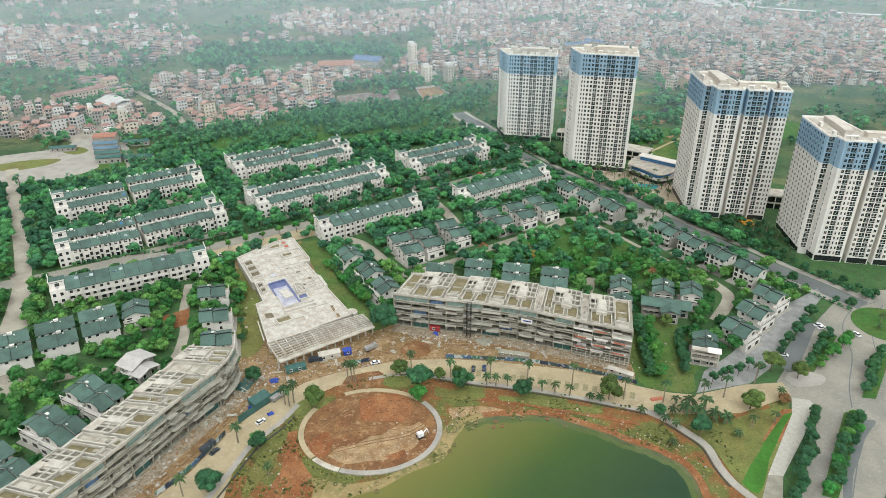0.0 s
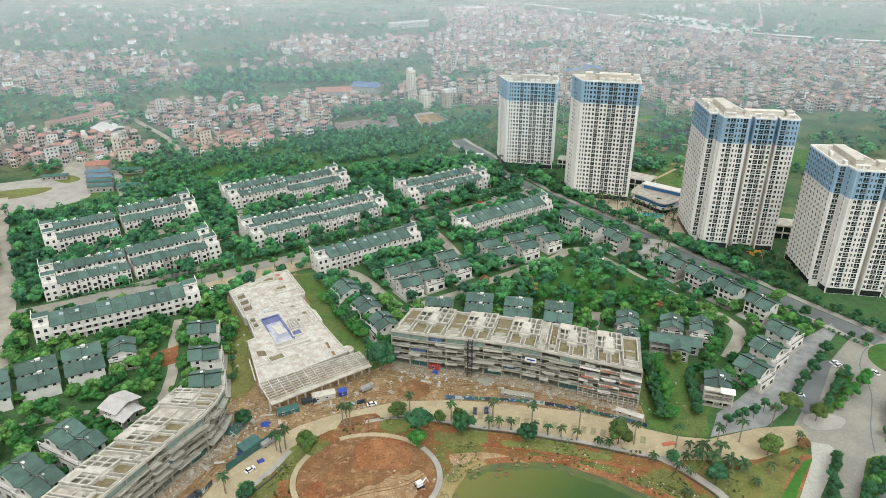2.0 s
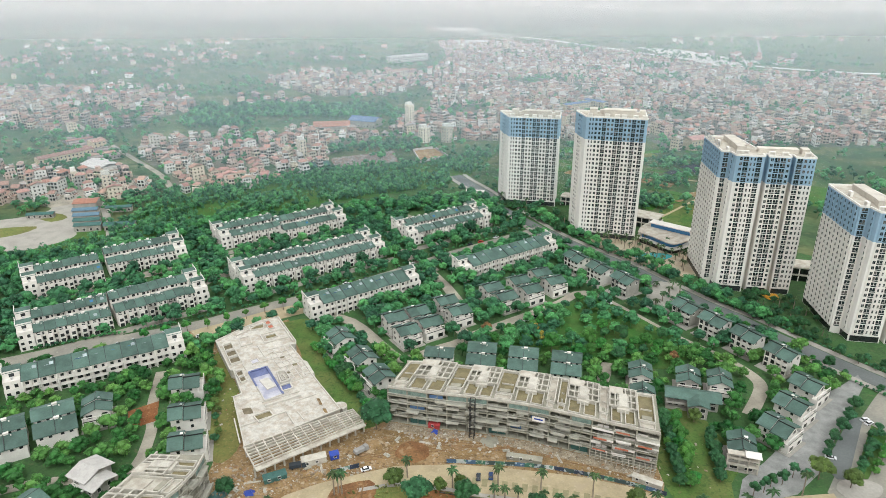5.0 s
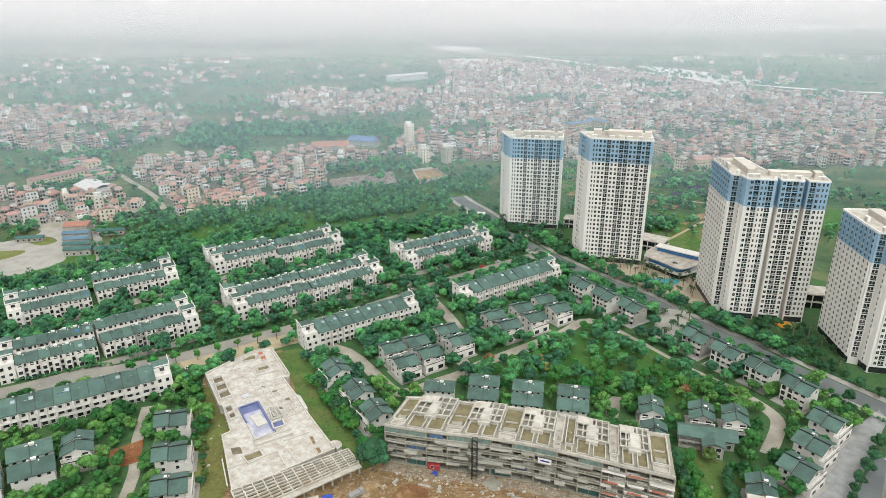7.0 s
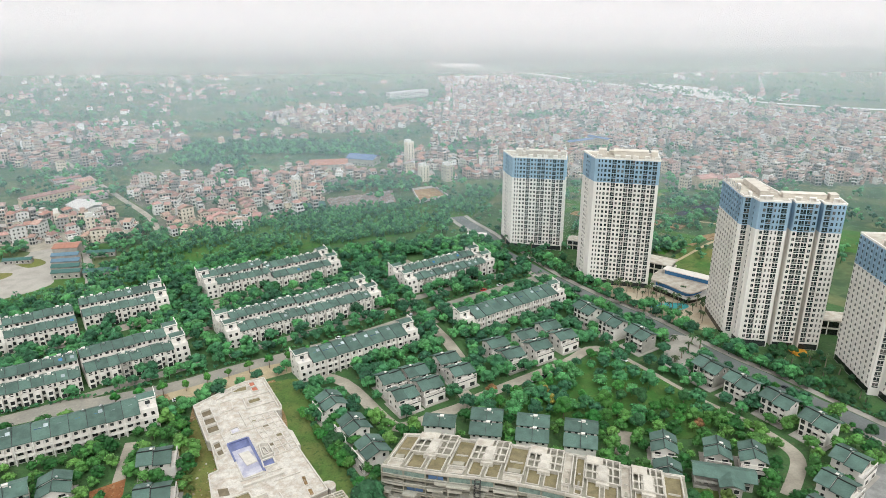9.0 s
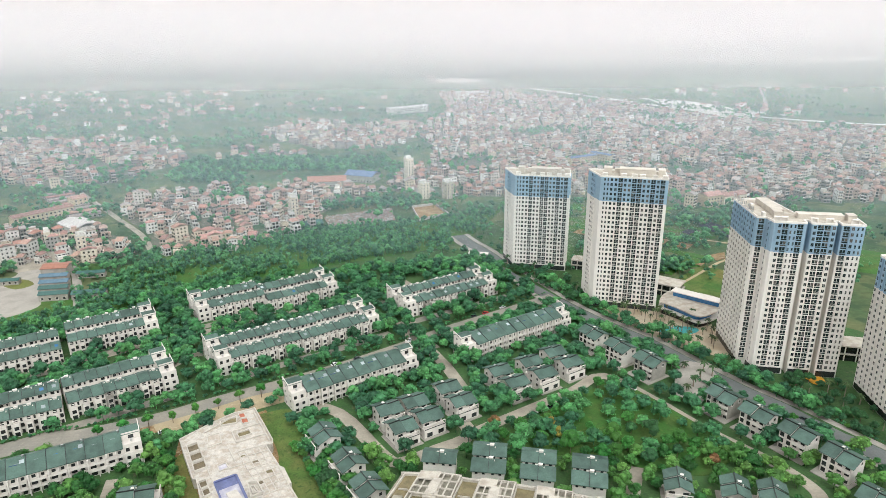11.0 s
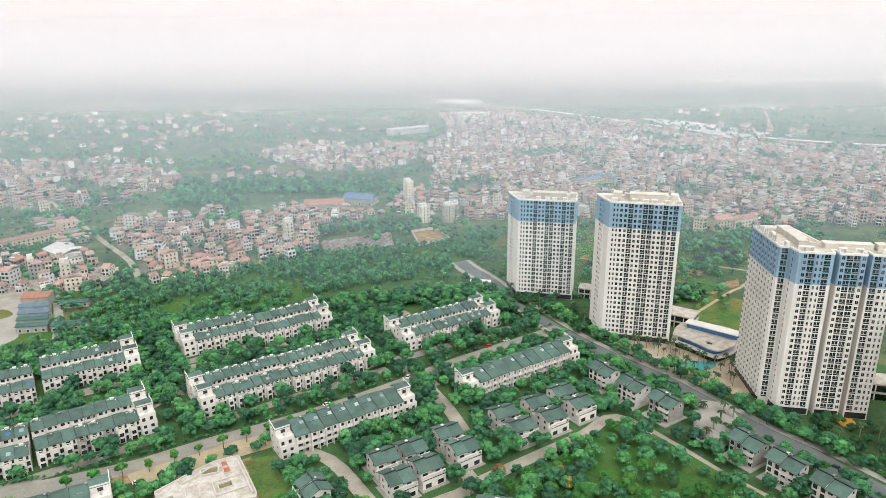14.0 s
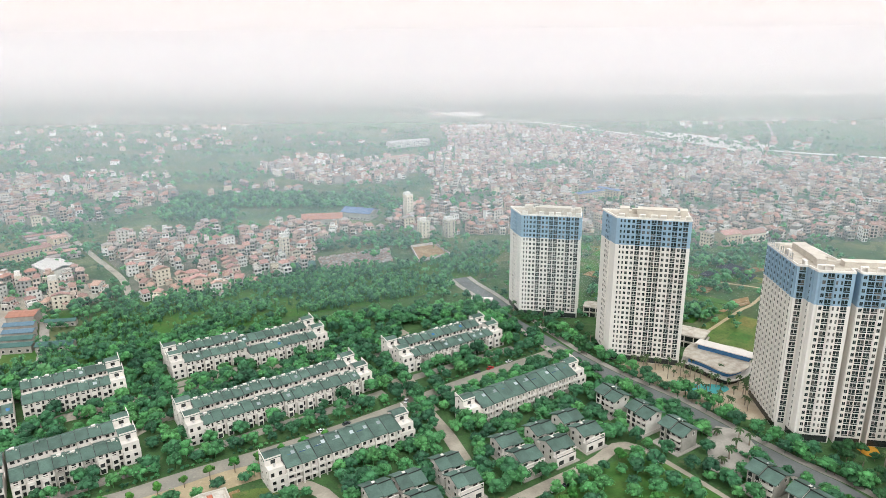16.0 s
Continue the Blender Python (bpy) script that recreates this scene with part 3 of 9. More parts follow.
sheet("red_mud", [(-59.8, 212.1), (-63.3, 211), (-62.9, 205.5), (-62.1, 191.1), (-64.4, 181.6), (-64.7, 170), (-54.5, 170), (-47.5, 183.3), (-51.7, 190), (-58, 201.2)], 0.17, red_soil, "churned red mud beside the plaza")
# dark strip beside the median trees: resurfacing, with shade put into its colour
sheet("asphalt_patch", [(169.6, 216.7), (175, 217.9), (178.6, 216.6), (169.3, 207.6), (160.7, 196.3), (153.8, 187.9), (146.9, 176.4), (143.9, 176.4), (152.9, 192.1), (161.5, 205.3)][::-1], 0.112, asphalt_dark, "dark resurfaced patch with painted shade on the boulevard", "road")
sheet("round_bed", [(-61.9, 219), (-64.1, 226.2), (-60.3, 231.4), (-53.1, 233), (-49.2, 228.4), (-52, 224.5), (-56.9, 219.8)], 0.275, lawn_dry, "round bed of dry grass under a tree")
sheet("round_bed", [(-20 + 8 * math.cos(k / 12 * math.pi), 243.5 + 4.5 * math.sin(k / 12 * math.pi)) for k in range(24)], 0.24, lawn_dry, "dry grass plot between the road and the plaza", "ground", False)
sheet("mud", [(-44, 247), (-30, 251), (-27, 243), (-34, 238), (-37, 232), (-46, 236)], 0.265, beige_soil, "brown mud between the road and the plaza")
thing("footpath", Matrix(), "pale concrete footpath along the lake road", "pavement", "", (ribbon(offset(PROM_LOW[8:17], -1.0), 2.0, -0.2, 0.3), paving), "structure")
thing("drain", Matrix(), "dark open drain beside the footpath", "drain", "", (ribbon(offset(PROM_LOW[10:17], -2.9), 0.7, -0.2, 0.24), drain_dark), "structure")
thing("drain", Matrix(), "dark open drain beside the lake road", "drain", "", (ribbon([(-84, 172), (-78.5, 188), (-74, 202), (-66, 214), (-60, 226)], 0.8, -0.2, 0.26), drain_dark), "structure")
thing("footpath", Matrix(), "pale concrete footpath along the lake road", "pavement", "", (ribbon([(-87.5, 172), (-81, 190), (-76.5, 204), (-68.5, 215.5), (-62.5, 228)], 2.4, -0.2, 0.3), paving), "structure")
for joint in ([(230.3, 309.4), (213.9, 301.9), (200.3, 285.2), (193.5, 263.5), (180.1, 240.6), (173.1, 225.2)], [(232.7, 306.3), (217.9, 289.7), (206.8, 267.6), (207, 259.4)], [(147, 176), (160, 196), (178, 224)]):
    thing("road_seam", Matrix(), "dark tarred seam in the boulevard", "road", "", (ribbon(joint, 0.45, -0.1, 0.115), asphalt_dark), "structure")
bays = thing("parking_row", Matrix(), "row of beige paved parking bays along the lake road", "parking", "", None, "structure")
for k in range(20):
    u = k / 19
    part("parking_bay", (Shape().box(-1.1, 1.1, -2.2, 2.2, 0, 0.03), bay_mat), bays, at(8 + 74 * u, 250.5 - 12.5 * u - 4.5 * u * u, 0.225, -9 - 10 * u))
for a0, a1, mat_, lab in ((-110, 42, paving, "raised concrete ring walk of the plaza"), (48, 118, dust_road, "dusty ring walk of the plaza"), (150, 222, dust_road, "dusty ring walk of the plaza"), (224, 249, concrete_pale, "white new ring walk slab")):
    outer, inner = oval(29.3, 25.3, a0, a1, 30), oval(27.1, 23.1, a0, a1, 30)
    sheet("ring_walk", outer + inner[::-1], 0.55, mat_, lab, "pavement", False)
# muddy shallows along the earth bank
for a, b, m_ in ((-0.5, -2.2, mud_water), (-2.2, -4.6, shallow_water)):
    q, line = Shape(), smooth(LAKE[6:18], 5)
    near, far_ = offset(line, a), offset(line, b)
    for i in range(len(line) - 1):
        wob = 0.9 * math.sin(i * 1.7) + 0.6 * math.sin(i * 0.63)
        wob2 = 0.9 * math.sin((i + 1) * 1.7) + 0.6 * math.sin((i + 1) * 0.63)
        f0, f1 = (far_[i][0], far_[i][1] + 0.5 * wob), (far_[i + 1][0], far_[i + 1][1] + 0.5 * wob2)
        q.face([(*near[i], 0.16 if b > -3 else 0.15), (*f0, 0.16 if b > -3 else 0.15), (*f1, 0.16 if b > -3 else 0.15), (*near[i + 1], 0.16 if b > -3 else 0.15)])
    thing("shallows", Matrix(), "muddy green shallows along the lake bank", "water", "", (q, m_), "structure")
# sandy shore: a low bank with its foot under the water
for shore, mat_, lab in ((smooth(LAKE[:8], 4), sand, "yellowish sandy bank along the lake"), (smooth(LAKE[7:18], 4), red_soil, "red earth bank along the lake")):
  s = Shape()
  foot, crest = offset(shore, -1.2), offset(shore, 2.6)
  for i in range(len(shore) - 1):
    for a, b, za, zb in ((foot, shore, 0.05, 0.2), (shore, crest, 0.2, 0.4)):
        s.face([(*a[i], za), (*a[i + 1], za), (*b[i + 1], zb), (*b[i], zb)])
    s.face([(*crest[i], 0.4), (*crest[i + 1], 0.4), (*crest[i + 1], -0.2), (*crest[i], -0.2)])
  thing("shore", Matrix(), lab, "ground", "", (s, mat_), "structure")
sheet("beach", [(-60, 150), (-48, 178), (-50, 187), (-36, 183.5), (-20, 188), (-6, 199), (0, 213), (9, 225), (9, 216), (3, 205), (-2, 196.5), (-13, 190.5), (-25, 182.5), (-36, 178), (-48, 160)], 0.18, sand, "pale sand below the ring walk")

# village ground, river and water meadows
VILLAGE_A = [(-343, 780), (-324, 797), (-293, 822), (-261, 812), (-257, 846), (-230, 840), (-198, 806), (-184, 850), (-151, 850), (-125, 850), (-65, 832), (-98, 790), (-123, 738), (-118, 682), (-140, 668), (-165, 650), (-172, 628), (-202, 630), (-211, 608), (-228, 610), (-256, 651), (-266, 674), (-311, 727)]
VILLAGE_B = [(-513, 872), (-417, 840), (-394, 870), (-371, 940), (-340, 985), (-417, 1157), (-521, 1171), (-606, 1164), (-820, 1180), (-820, 940)]
VILLAGE_C = [(-455, 592), (-375, 590), (-317, 594), (-280, 600), (-256, 628), (-285, 668), (-318, 682), (-345, 660), (-400, 690), (-450, 700)]
VILLAGE_D = [(-62, 838), (-26, 806), (64, 804), (237, 800), (250, 752), (288, 750), (370, 779), (449, 765), (620, 760), (850, 900), (800, 1190), (563, 1310), (470, 1440), (394, 1590), (164, 1830), (0, 1750), (15, 1500), (-7, 1251), (-39, 1196), (-5, 1050), (-20, 960), (-58, 880)]
VILLAGE_E = [(-306, 1205), (-262, 1345), (-160, 1305), (-83, 1322), (-30, 1290), (-3, 1367), (15, 1500), (-7, 1251), (-39, 1196), (-68, 1085), (-183, 1086)]
VILLAGE_F = [(-324, 990), (-235, 1024), (-175, 1038), (-249, 1080), (-307, 1055)]
VILLAGES = (VILLAGE_A, VILLAGE_B, VILLAGE_C, VILLAGE_D, VILLAGE_E, VILLAGE_F)
for k, p in enumerate(VILLAGES):
    sheet("village_ground", p, 0.035 + 0.006 * k, town_soil, "dusty yards and lanes of the old village", bend=False)
sheet("village_square", [(-372, 600), (-330, 580), (-300, 600), (-268, 628), (-296, 660), (-345, 640)], 0.09, lane_mat, "pale dusty lanes among village houses", bend=False)
sheet("site_yard", [(-420, 520), (-362, 548), (-340, 558), (-328, 574), (-342, 616), (-332, 616), (-303, 572), (-284, 530), (-278, 514), (-290, 496), (-318, 480), (-400, 462)], 0.06, paving, "bare pale builders' yard")
sheet("yard_weeds", [(-372, 512), (-350, 530), (-318, 536), (-322, 520), (-345, 508)], 0.08, lawn_dry, "weedy patch in the builders' yard")
sheet("yard_weeds", [(-330, 556), (-318, 566), (-304, 556), (-312, 546)], 0.08, lawn_dry, "weedy patch in the builders' yard")
thing("yard_road", Matrix(), "pale concrete track beside the sheds", "road", "", (ribbon([(-318, 640), (-302, 602), (-288, 584), (-266, 545), (-250, 513), (-241, 490)], 6, -0.2, 0.13), paving), "structure")
VROAD = [(-470, 905), (-413, 839), (-318, 727), (-273, 674), (-246, 629), (-232, 602)]
thing("village_road", Matrix(), "straight pale village road", "road", "", (ribbon(VROAD, 5.5, -0.2, 0.12), lane_mat), "structure")
thing("river", Matrix(), "pale river winding across the plain", "water", "", (ribbon([(-900, 2750), (-500, 2750), (-334, 2686), (-75, 2412), (31, 2108), (221, 1937), (394, 1675), (484, 1523), (585, 1400), (760, 1290), (1000, 1250), (1500, 1300)], 16, -0.2, 0.1), river_water), "structure")
sheet("pond", [(505, 1490), (545, 1390), (590, 1370), (600, 1420), (560, 1510), (530, 1540)], 0.12, river_water, "pale pond beside the river", "water")
thing("broad_river", Matrix(), "broad pale river on the horizon", "water", "", (ribbon([(-1500, 3900), (-29, 3600), (500, 3250), (988, 3033), (1865, 3046), (3000, 3000)], 110, -0.2, 0.1), river_water), "structure")
for x, y, w, d, a, m_, lab in ((-280, 960, 120, 40, 25, grass, "green paddy field"), (-120, 975, 100, 40, 20, grass, "green paddy field"), (230, 690, 50, 12, -40, grass, "green vegetable field"), (222, 672, 50, 8, -40, lawn, "green vegetable field"), (262, 655, 40, 14, -40, lawn_dry, "dry vegetable field"),
                               (136, 690, 16, 30, 20, lawn, "green vegetable field"), (150, 715, 14, 26, 20, grass, "green vegetable field"), (165, 740, 30, 50, 20, lawn_dry, "dry vegetable field"), (330, 600, 60, 60, -30, lawn, "green vegetable field")):
    poly = [tuple((at(x, y, 0, a) @ Vector((u * w / 2, v * d / 2, 0))).xy) for u, v in ((-1, -1), (1, -1), (1, 1), (-1, 1))]
    sheet("field", poly, 0.07, m_, lab, bend=False)
sheet("tower_garden", [(166, 402), (190, 360), (208, 352), (214, 378), (212, 405), (190, 412), (172, 416)], 0.15, grass, "dark planted garden below the towers")
sheet("tower_garden", [(40, 600), (62, 560), (88, 515), (100, 512), (96, 560), (60, 590)], 0.15, grass, "dark planted garden below the towers")
sheet("club_plaza", [(106, 503), (126, 509), (153, 500), (172, 484), (166, 440), (155, 440), (138, 452), (121, 474)], 0.2, plaza_pale, "pale beige paved plaza round the pools")
for p in ([(131, 482), (140, 480), (146, 474), (140, 469), (132, 472)], [(146, 478), (158, 476), (160, 471), (152, 466), (146, 470)]):
    sheet("pool", p, 0.28, pool_water, "turquoise swimming pool", "pool")
sheet("play_area", [(197, 413), (206, 413), (204, 405), (198, 406)], 0.3, surface("orange_rubber", (0.6, 0.3, 0.03), 0.8), "orange rubber play area", "playground")
sheet("paved_end", [(121.6, 187.6), (127, 187), (120.1, 172), (112, 172)], 0.3, concrete, "grey slab at the end of the footpath", "pavement", False)
PLOT = [(-31, 760), (-8, 771), (6, 735), (-22, 714)]
sheet("bare_plot", PLOT[::-1], 0.2, pale_soil, "bare brown walled plot", bend=False)
# patchwork of vegetable plots behind the towers
fr = random.Random(41)
for k in range(110):
    x, y = fr.uniform(118, 340), fr.uniform(530, 775)
    if y < 556 - (x - 118) * 0.35 or x - 118 > (y - 540) * 1.6 or inside(x, y, VILLAGE_D):
        continue
    w, d, a = fr.uniform(14, 38), fr.uniform(7, 16), fr.choice((-38, -38, 52, 20))
    poly = [tuple((at(x, y, 0, a) @ Vector((u * w / 2, v * d / 2, 0))).xy) for u, v in ((-1, -1), (1, -1), (1, 1), (-1, 1))]
    sheet("vegetable_plot", poly, 0.1 + k * 0.0025, fr.choice((lawn, grass, lawn, lawn_dry, fresh_turf, dirt)), "small vegetable plot behind the towers", bend=False)
for line in ([(165, 540), (179, 553), (199, 573), (218, 592), (232, 604), (262, 640)], [(120, 640), (170, 660), (230, 650), (290, 610)]):
    thing("field_path", Matrix(), "pale earth path between vegetable plots", "path", "", (ribbon(line, 2.5, -0.2, 0.32), dust_road), "structure")
net = surface("black_shade_net", (0.03, 0.035, 0.045), 0.8, scale=0.3, fine=3, amount=0.4)
for poly in ([(237, 689), (252, 699), (260, 683), (243, 667)], [(246, 664), (257, 675), (261, 664), (250, 651)], [(214, 668), (228, 680), (233, 673), (219, 661)]):
    nt = thing("shade_net", Matrix(), "black shade netting stretched low over seed beds", "netting")
    part("net", (Shape().prism(poly[::-1], 2.0, 2.08), net), nt)
    for x, y in poly:
        part("pole", (Shape().tube([(x, y, -0.2), (x, y, 2.1)], [0.08, 0.08], 5), steel), nt)
sheet("field", [(160, 545), (178, 562), (205, 588), (222, 572), (214, 540), (196, 515), (172, 530)][::-1], 0.3, rough_grass, "rough grassy field behind the club", bend=False)
sheet("field", [(203, 566), (214, 578), (222, 570), (210, 556)][::-1], 0.34, lawn_dry, "dry vegetable field", bend=False)
sheet("field", [(186, 540), (196, 552), (206, 544), (196, 532)][::-1], 0.34, lawn, "green vegetable field", bend=False)
sheet("bare_field", [(219, 611), (234, 618), (229, 603), (220, 598)][::-1], 0.42, dirt, "bare brown tilled field", bend=False)
for p, m_ in (([(-256, 592), (-241, 598), (-234, 578), (-244, 570)], lawn), ([(-290, 592), (-278, 600), (-268, 584), (-282, 574)], lawn), ([(-215, 562), (-197, 582), (-180, 597), (-166, 576), (-186, 548)], lawn)):
    sheet("clearing", p[::-1], 0.12, m_, "bright grassy clearing at the wood's edge")
sheet("dirt_patch", [(-244, 600), (-241, 604), (-234, 600), (-236, 592)][::-1], 0.16, pale_soil, "bare pale soil beside the village road")
sheet("courtyard", [(-146, 297), (-134.5, 305), (-130, 290), (-140, 284)], 0.2, red_soil, "bare brown-red courtyard beside a villa", bend=False)
sheet("pond", [(460, 1701), (536, 1653), (585, 1580), (640, 1470), (595, 1371), (538, 1373), (492, 1519)][::-1], 0.14, river_water, "pale pond beside the river", "water", False)
sheet("pond", [(19, 2240), (122, 2205), (114, 2093), (18, 2113)], 0.14, river_water, "pale pond beside the river", "water", False)
sheet("far_fields", [(498, 2067), (765, 2800), (1226, 2538), (923, 1594), (680, 1400), (640, 1520), (560, 1690)], 0.05, grass, "dark green fields beyond the river", bend=False)
sheet("far_fields", [(-420, 1900), (-380, 2500), (-60, 2380), (0, 2000), (-120, 1750)], 0.05, grass, "dark green fields before the river", bend=False)
thing("dike_road", Matrix(), "straight pale road on the river dike", "road", "", (ribbon([(34, 2095), (285, 1676), (464, 1437), (613, 1289), (739, 1223), (1000, 1150)], 7, -0.2, 0.2), paving), "structure")
thing("dike_road", Matrix(), "straight pale field road beyond the river", "road", "", (ribbon([(992, 2319), (804, 1828), (638, 1429)], 6, -0.2, 0.16), paving), "structure")
WEST_ROAD = [(-345, 512), (-331, 488), (-305, 444), (-271, 390), (-245, 346), (-228, 309), (-219, 283), (-216, 262)]
thing("west_road", Matrix(), "wide pale dusty concrete road beside the terraces", "road", "", (ribbon(WEST_ROAD, 9, -0.2, 0.2), lane_mat), "structure")

# ---- terraces ----
# skylight glass made pale: the sky's reflection is put into its base colour
sky_painted_pane = surface("pane_painted_with_sky", (0.33, 0.37, 0.38), 0.25, fine=3, bump=0, vary=0.35)
solar_mat = surface("solar_cells", (0.03, 0.06, 0.14), 0.2, fine=6, bump=0)
CACHE = {}


def cached(key, make):
    if key not in CACHE:
        CACHE[key] = make()
    return CACHE[key]


def gable(w, d, eave, ridge, over=0.5, at_=0.5, thick=0.25):
    """Two roof slopes, ridge along x, as thick slabs."""
    y0, y1, ym = -over, d + over, d * at_
    s = Shape()
    x0, x1 = 0.0, w
    for a, b, za, zb in ((y0, ym, eave, ridge), (ym, y1, ridge, eave)):
        s.quadbox([(x0, a, za - thick), (x1, a, za - thick), (x1, b, zb - thick), (x0, b, zb - thick)], [(x0, a, za), (x1, a, za), (x1, b, zb), (x0, b, zb)])
    return s


def pane(w, h, name="window"):
    """A framed window in the plane y=0, facing -y, its foot at z=0."""
    def make():
        return Shape().framed(w, h, 0.12).mesh(name, glass_dark, wall_white)
    return cached(("pane", w, h), make)


def balcony(w, d, h):
    """A white tray with a solid parapet, open towards +y."""
    def make():
        return Shape().cup(-w / 2, w / 2, -d, 0.05, -0.2, h, 0.15, 0).mesh("balcony", wall_white)
    return cached(("balcony", w, d, h), make)


def tank():
    def make():
        return Shape().tube([(0, 0, 0), (0, 0, 0.2), (0, 0, 1.2), (0, 0, 1.4)], [0.4, 0.55, 0.55, 0.2], 8).mesh("water_tank", steel)
    return cached("tank", make)


def vent_box():
    return cached("vent", lambda: Shape().box(-0.8, 0.8, -0.45, 0.45, 0, 0.9).box(-0.95, 0.95, -0.6, 0.6, 0.9, 1.05).box(-2.3, -1.2, -0.2, 0.2, -0.1, 0.45).box(1.3, 1.7, -1.3, -0.8, -0.6, 0.3).mesh("roof_vent", wall_white))


def skylight(blue=False):
    return cached(("sky", blue), lambda: Shape().box(-0.9, 0.9, -1.0, 1.0, 0, 0.12, 0).box(-1.0, 1.0, -1.1, 1.1, -0.1, 0.06, 1).mesh("skylight", blue_glass if blue else sky_painted_pane, wall_white))


def terrace_house(m, w, variant, back=False, wall=None):
    """A narrow town house, front towards -y, from x=0 to w."""
    wall = wall or wall_white
    d = 11.0
    h = thing("terrace_house", m, "narrow white terrace house with a green tiled roof" if wall is wall_white else "narrow terrace house in bare grey cement with a green roof", "house", "terrace houses")

    def body():
        s = Shape().prism([(0.0, 0), (w, 0), (w, d), (0.0, d)], -1.6, 9.4)
        k = len(s.v)
        for x in (0.0, w):
            s.face([(x, 0.0, 9.4), (x, d, 9.4), (x, d / 2, 11.3)])
        return s.mesh("wall", wall)
    h0 = part("wall", cached(("tw", w, wall.name), body), h)
    rf = part("roof", cached(("tr", w), lambda: gable(w - 0.16, d, 9.35, 11.6, 0.7).mesh("roof", roof_green)), h, at(0.08, 0))
    part("party_wall", cached("tp", lambda: Shape().quadbox([(-0.12, -0.5, 9.0), (0.12, -0.5, 9.0), (0.12, d / 2, 9.0), (-0.12, d / 2, 9.0)], [(-0.12, -0.5, 9.5), (0.12, -0.5, 9.5), (0.12, d / 2, 11.85), (-0.12, d / 2, 11.85)]).mesh("party_wall", rail_dark)), h)
    if variant % 3 != 1:
        part("roof_vent", vent_box(), rf, at(w * 0.5, d * 0.5, 11.3))
    if variant % 4 == 2:
        part("water_tank", tank(), rf, at(w * 0.3, d * 0.42, 11.2))
    if variant % 5 == 3:
        part("skylight", skylight(variant % 20 == 8), rf, pose(w * 0.55, d * 0.22, 10.38, 20))
    part("window", pane(1.7, 1.9), h0, at(w * 0.36, 0, 6.8))
    part("window", pane(0.9, 1.9), h0, at(w * 0.8, 0, 6.7))
    if back:
        part("balcony", balcony(w - 0.4, 1.4, 0.9), h, at(w / 2, 0, 6.3))
        return h
    bw = w * 0.56
    bay = part("bay", cached(("bay", w, wall.name), lambda: Shape().cup(-bw / 2, bw / 2, -2.3, 0.02, 0, 7.0, 0.18, 6.2).box(-bw / 2, -bw / 2 + 0.22, -2.28, -2.06, 6.95, 8.7).box(bw / 2 - 0.22, bw / 2, -2.28, -2.06, 6.95, 8.7).box(-bw / 2, bw / 2, -2.3, -2.04, 8.7, 8.95).mesh("bay", wall)), h, at(w * 0.36, 0))
    part("window", pane(bw * 0.6, 1.9), bay, at(0, -2.3, 3.7))
    part("window", pane(bw * 0.68, 2.3), bay, at(0, -2.3, 0.4))
    part("window", pane(1.5, 2.2), h0, at(w * 0.82, 0, 3.6))
    part("door", cached("tdoor", lambda: Shape().box(-0.6, 0.6, -0.08, 0.02, 0, 2.3).mesh("door", rail_dark)), h, at(w * 0.82, 0, 0.1))
    return h


def end_house(m, mirror, wall=None):
    """The taller white house that closes a terrace: a stepped gable, roof terraces and stacked windows."""
    wall = wall or wall_white
    h = thing("end_house", m, "tall white end house with roof terraces and a green roof", "house", "terrace houses")
    w, d = 7.5, 12.0
    part("wall", cached(("ew", wall.name), lambda: Shape().box(0, w, 0, d, 0, 9.6).box(0, w, 5.0, d, 9.6, 12.6).box(0, w, 4.8, 5.0, 9.6, 13.4).box(0, w, -1.8, 0, 0, 6.2).box(0, w, -1.8, -1.6, 6.2, 7.1).box(0, 0.2, -1.6, 0, 6.2, 7.1).box(w - 0.2, w, -1.6, 0, 6.2, 7.1)
                                         .box(0, w, 0, 0.2, 9.6, 10.4).box(0, 0.2, 0.2, 4.8, 9.6, 10.4).box(w - 0.2, w, 0.2, 4.8, 9.6, 10.4).mesh("wall", wall)), h)
    part("roof", cached("er", lambda: gable(w + 0.8, 6.4, 12.7, 14.2, 0.5).mesh("roof", roof_green)), h, at(-0.4, 5.2))
    part("parapet", cached("ep", lambda: Shape().quadbox([(-0.15, 4.6, 12.5), (0.15, 4.6, 12.5), (0.15, 12.1, 12.5), (-0.15, 12.1, 12.5)], [(-0.15, 4.6, 13.6), (0.15, 4.6, 13.6), (0.15, 12.1, 14.9), (-0.15, 12.1, 14.9)]).mesh("parapet", wall_white)), h, at(0 if mirror else w, 0))
    for x in (1.7, 5.2):
        part("window", pane(1.6, 1.6), h, at(x, -1.8, 0.8))
        part("window", pane(1.6, 1.6), h, at(x, -1.8, 3.9))
        part("window", pane(1.5, 1.9), h, at(x, 0, 6.7))
    part("window", pane(2.2, 1.9), h, at(w / 2, 4.8, 10.2))
    side, sx = (-90, 0) if mirror else (90, w)
    for y, z in ((2.5, 1.0), (2.5, 4.2), (2.5, 7.3), (8.5, 1.0), (8.5, 4.2), (8.5, 7.3), (8.5, 10.4)):
        part("window", pane(1.2, 1.5), h, at(sx, y, z, side))
    part("water_tank", tank(), h, at(w * 0.5, 3.2, 9.6))


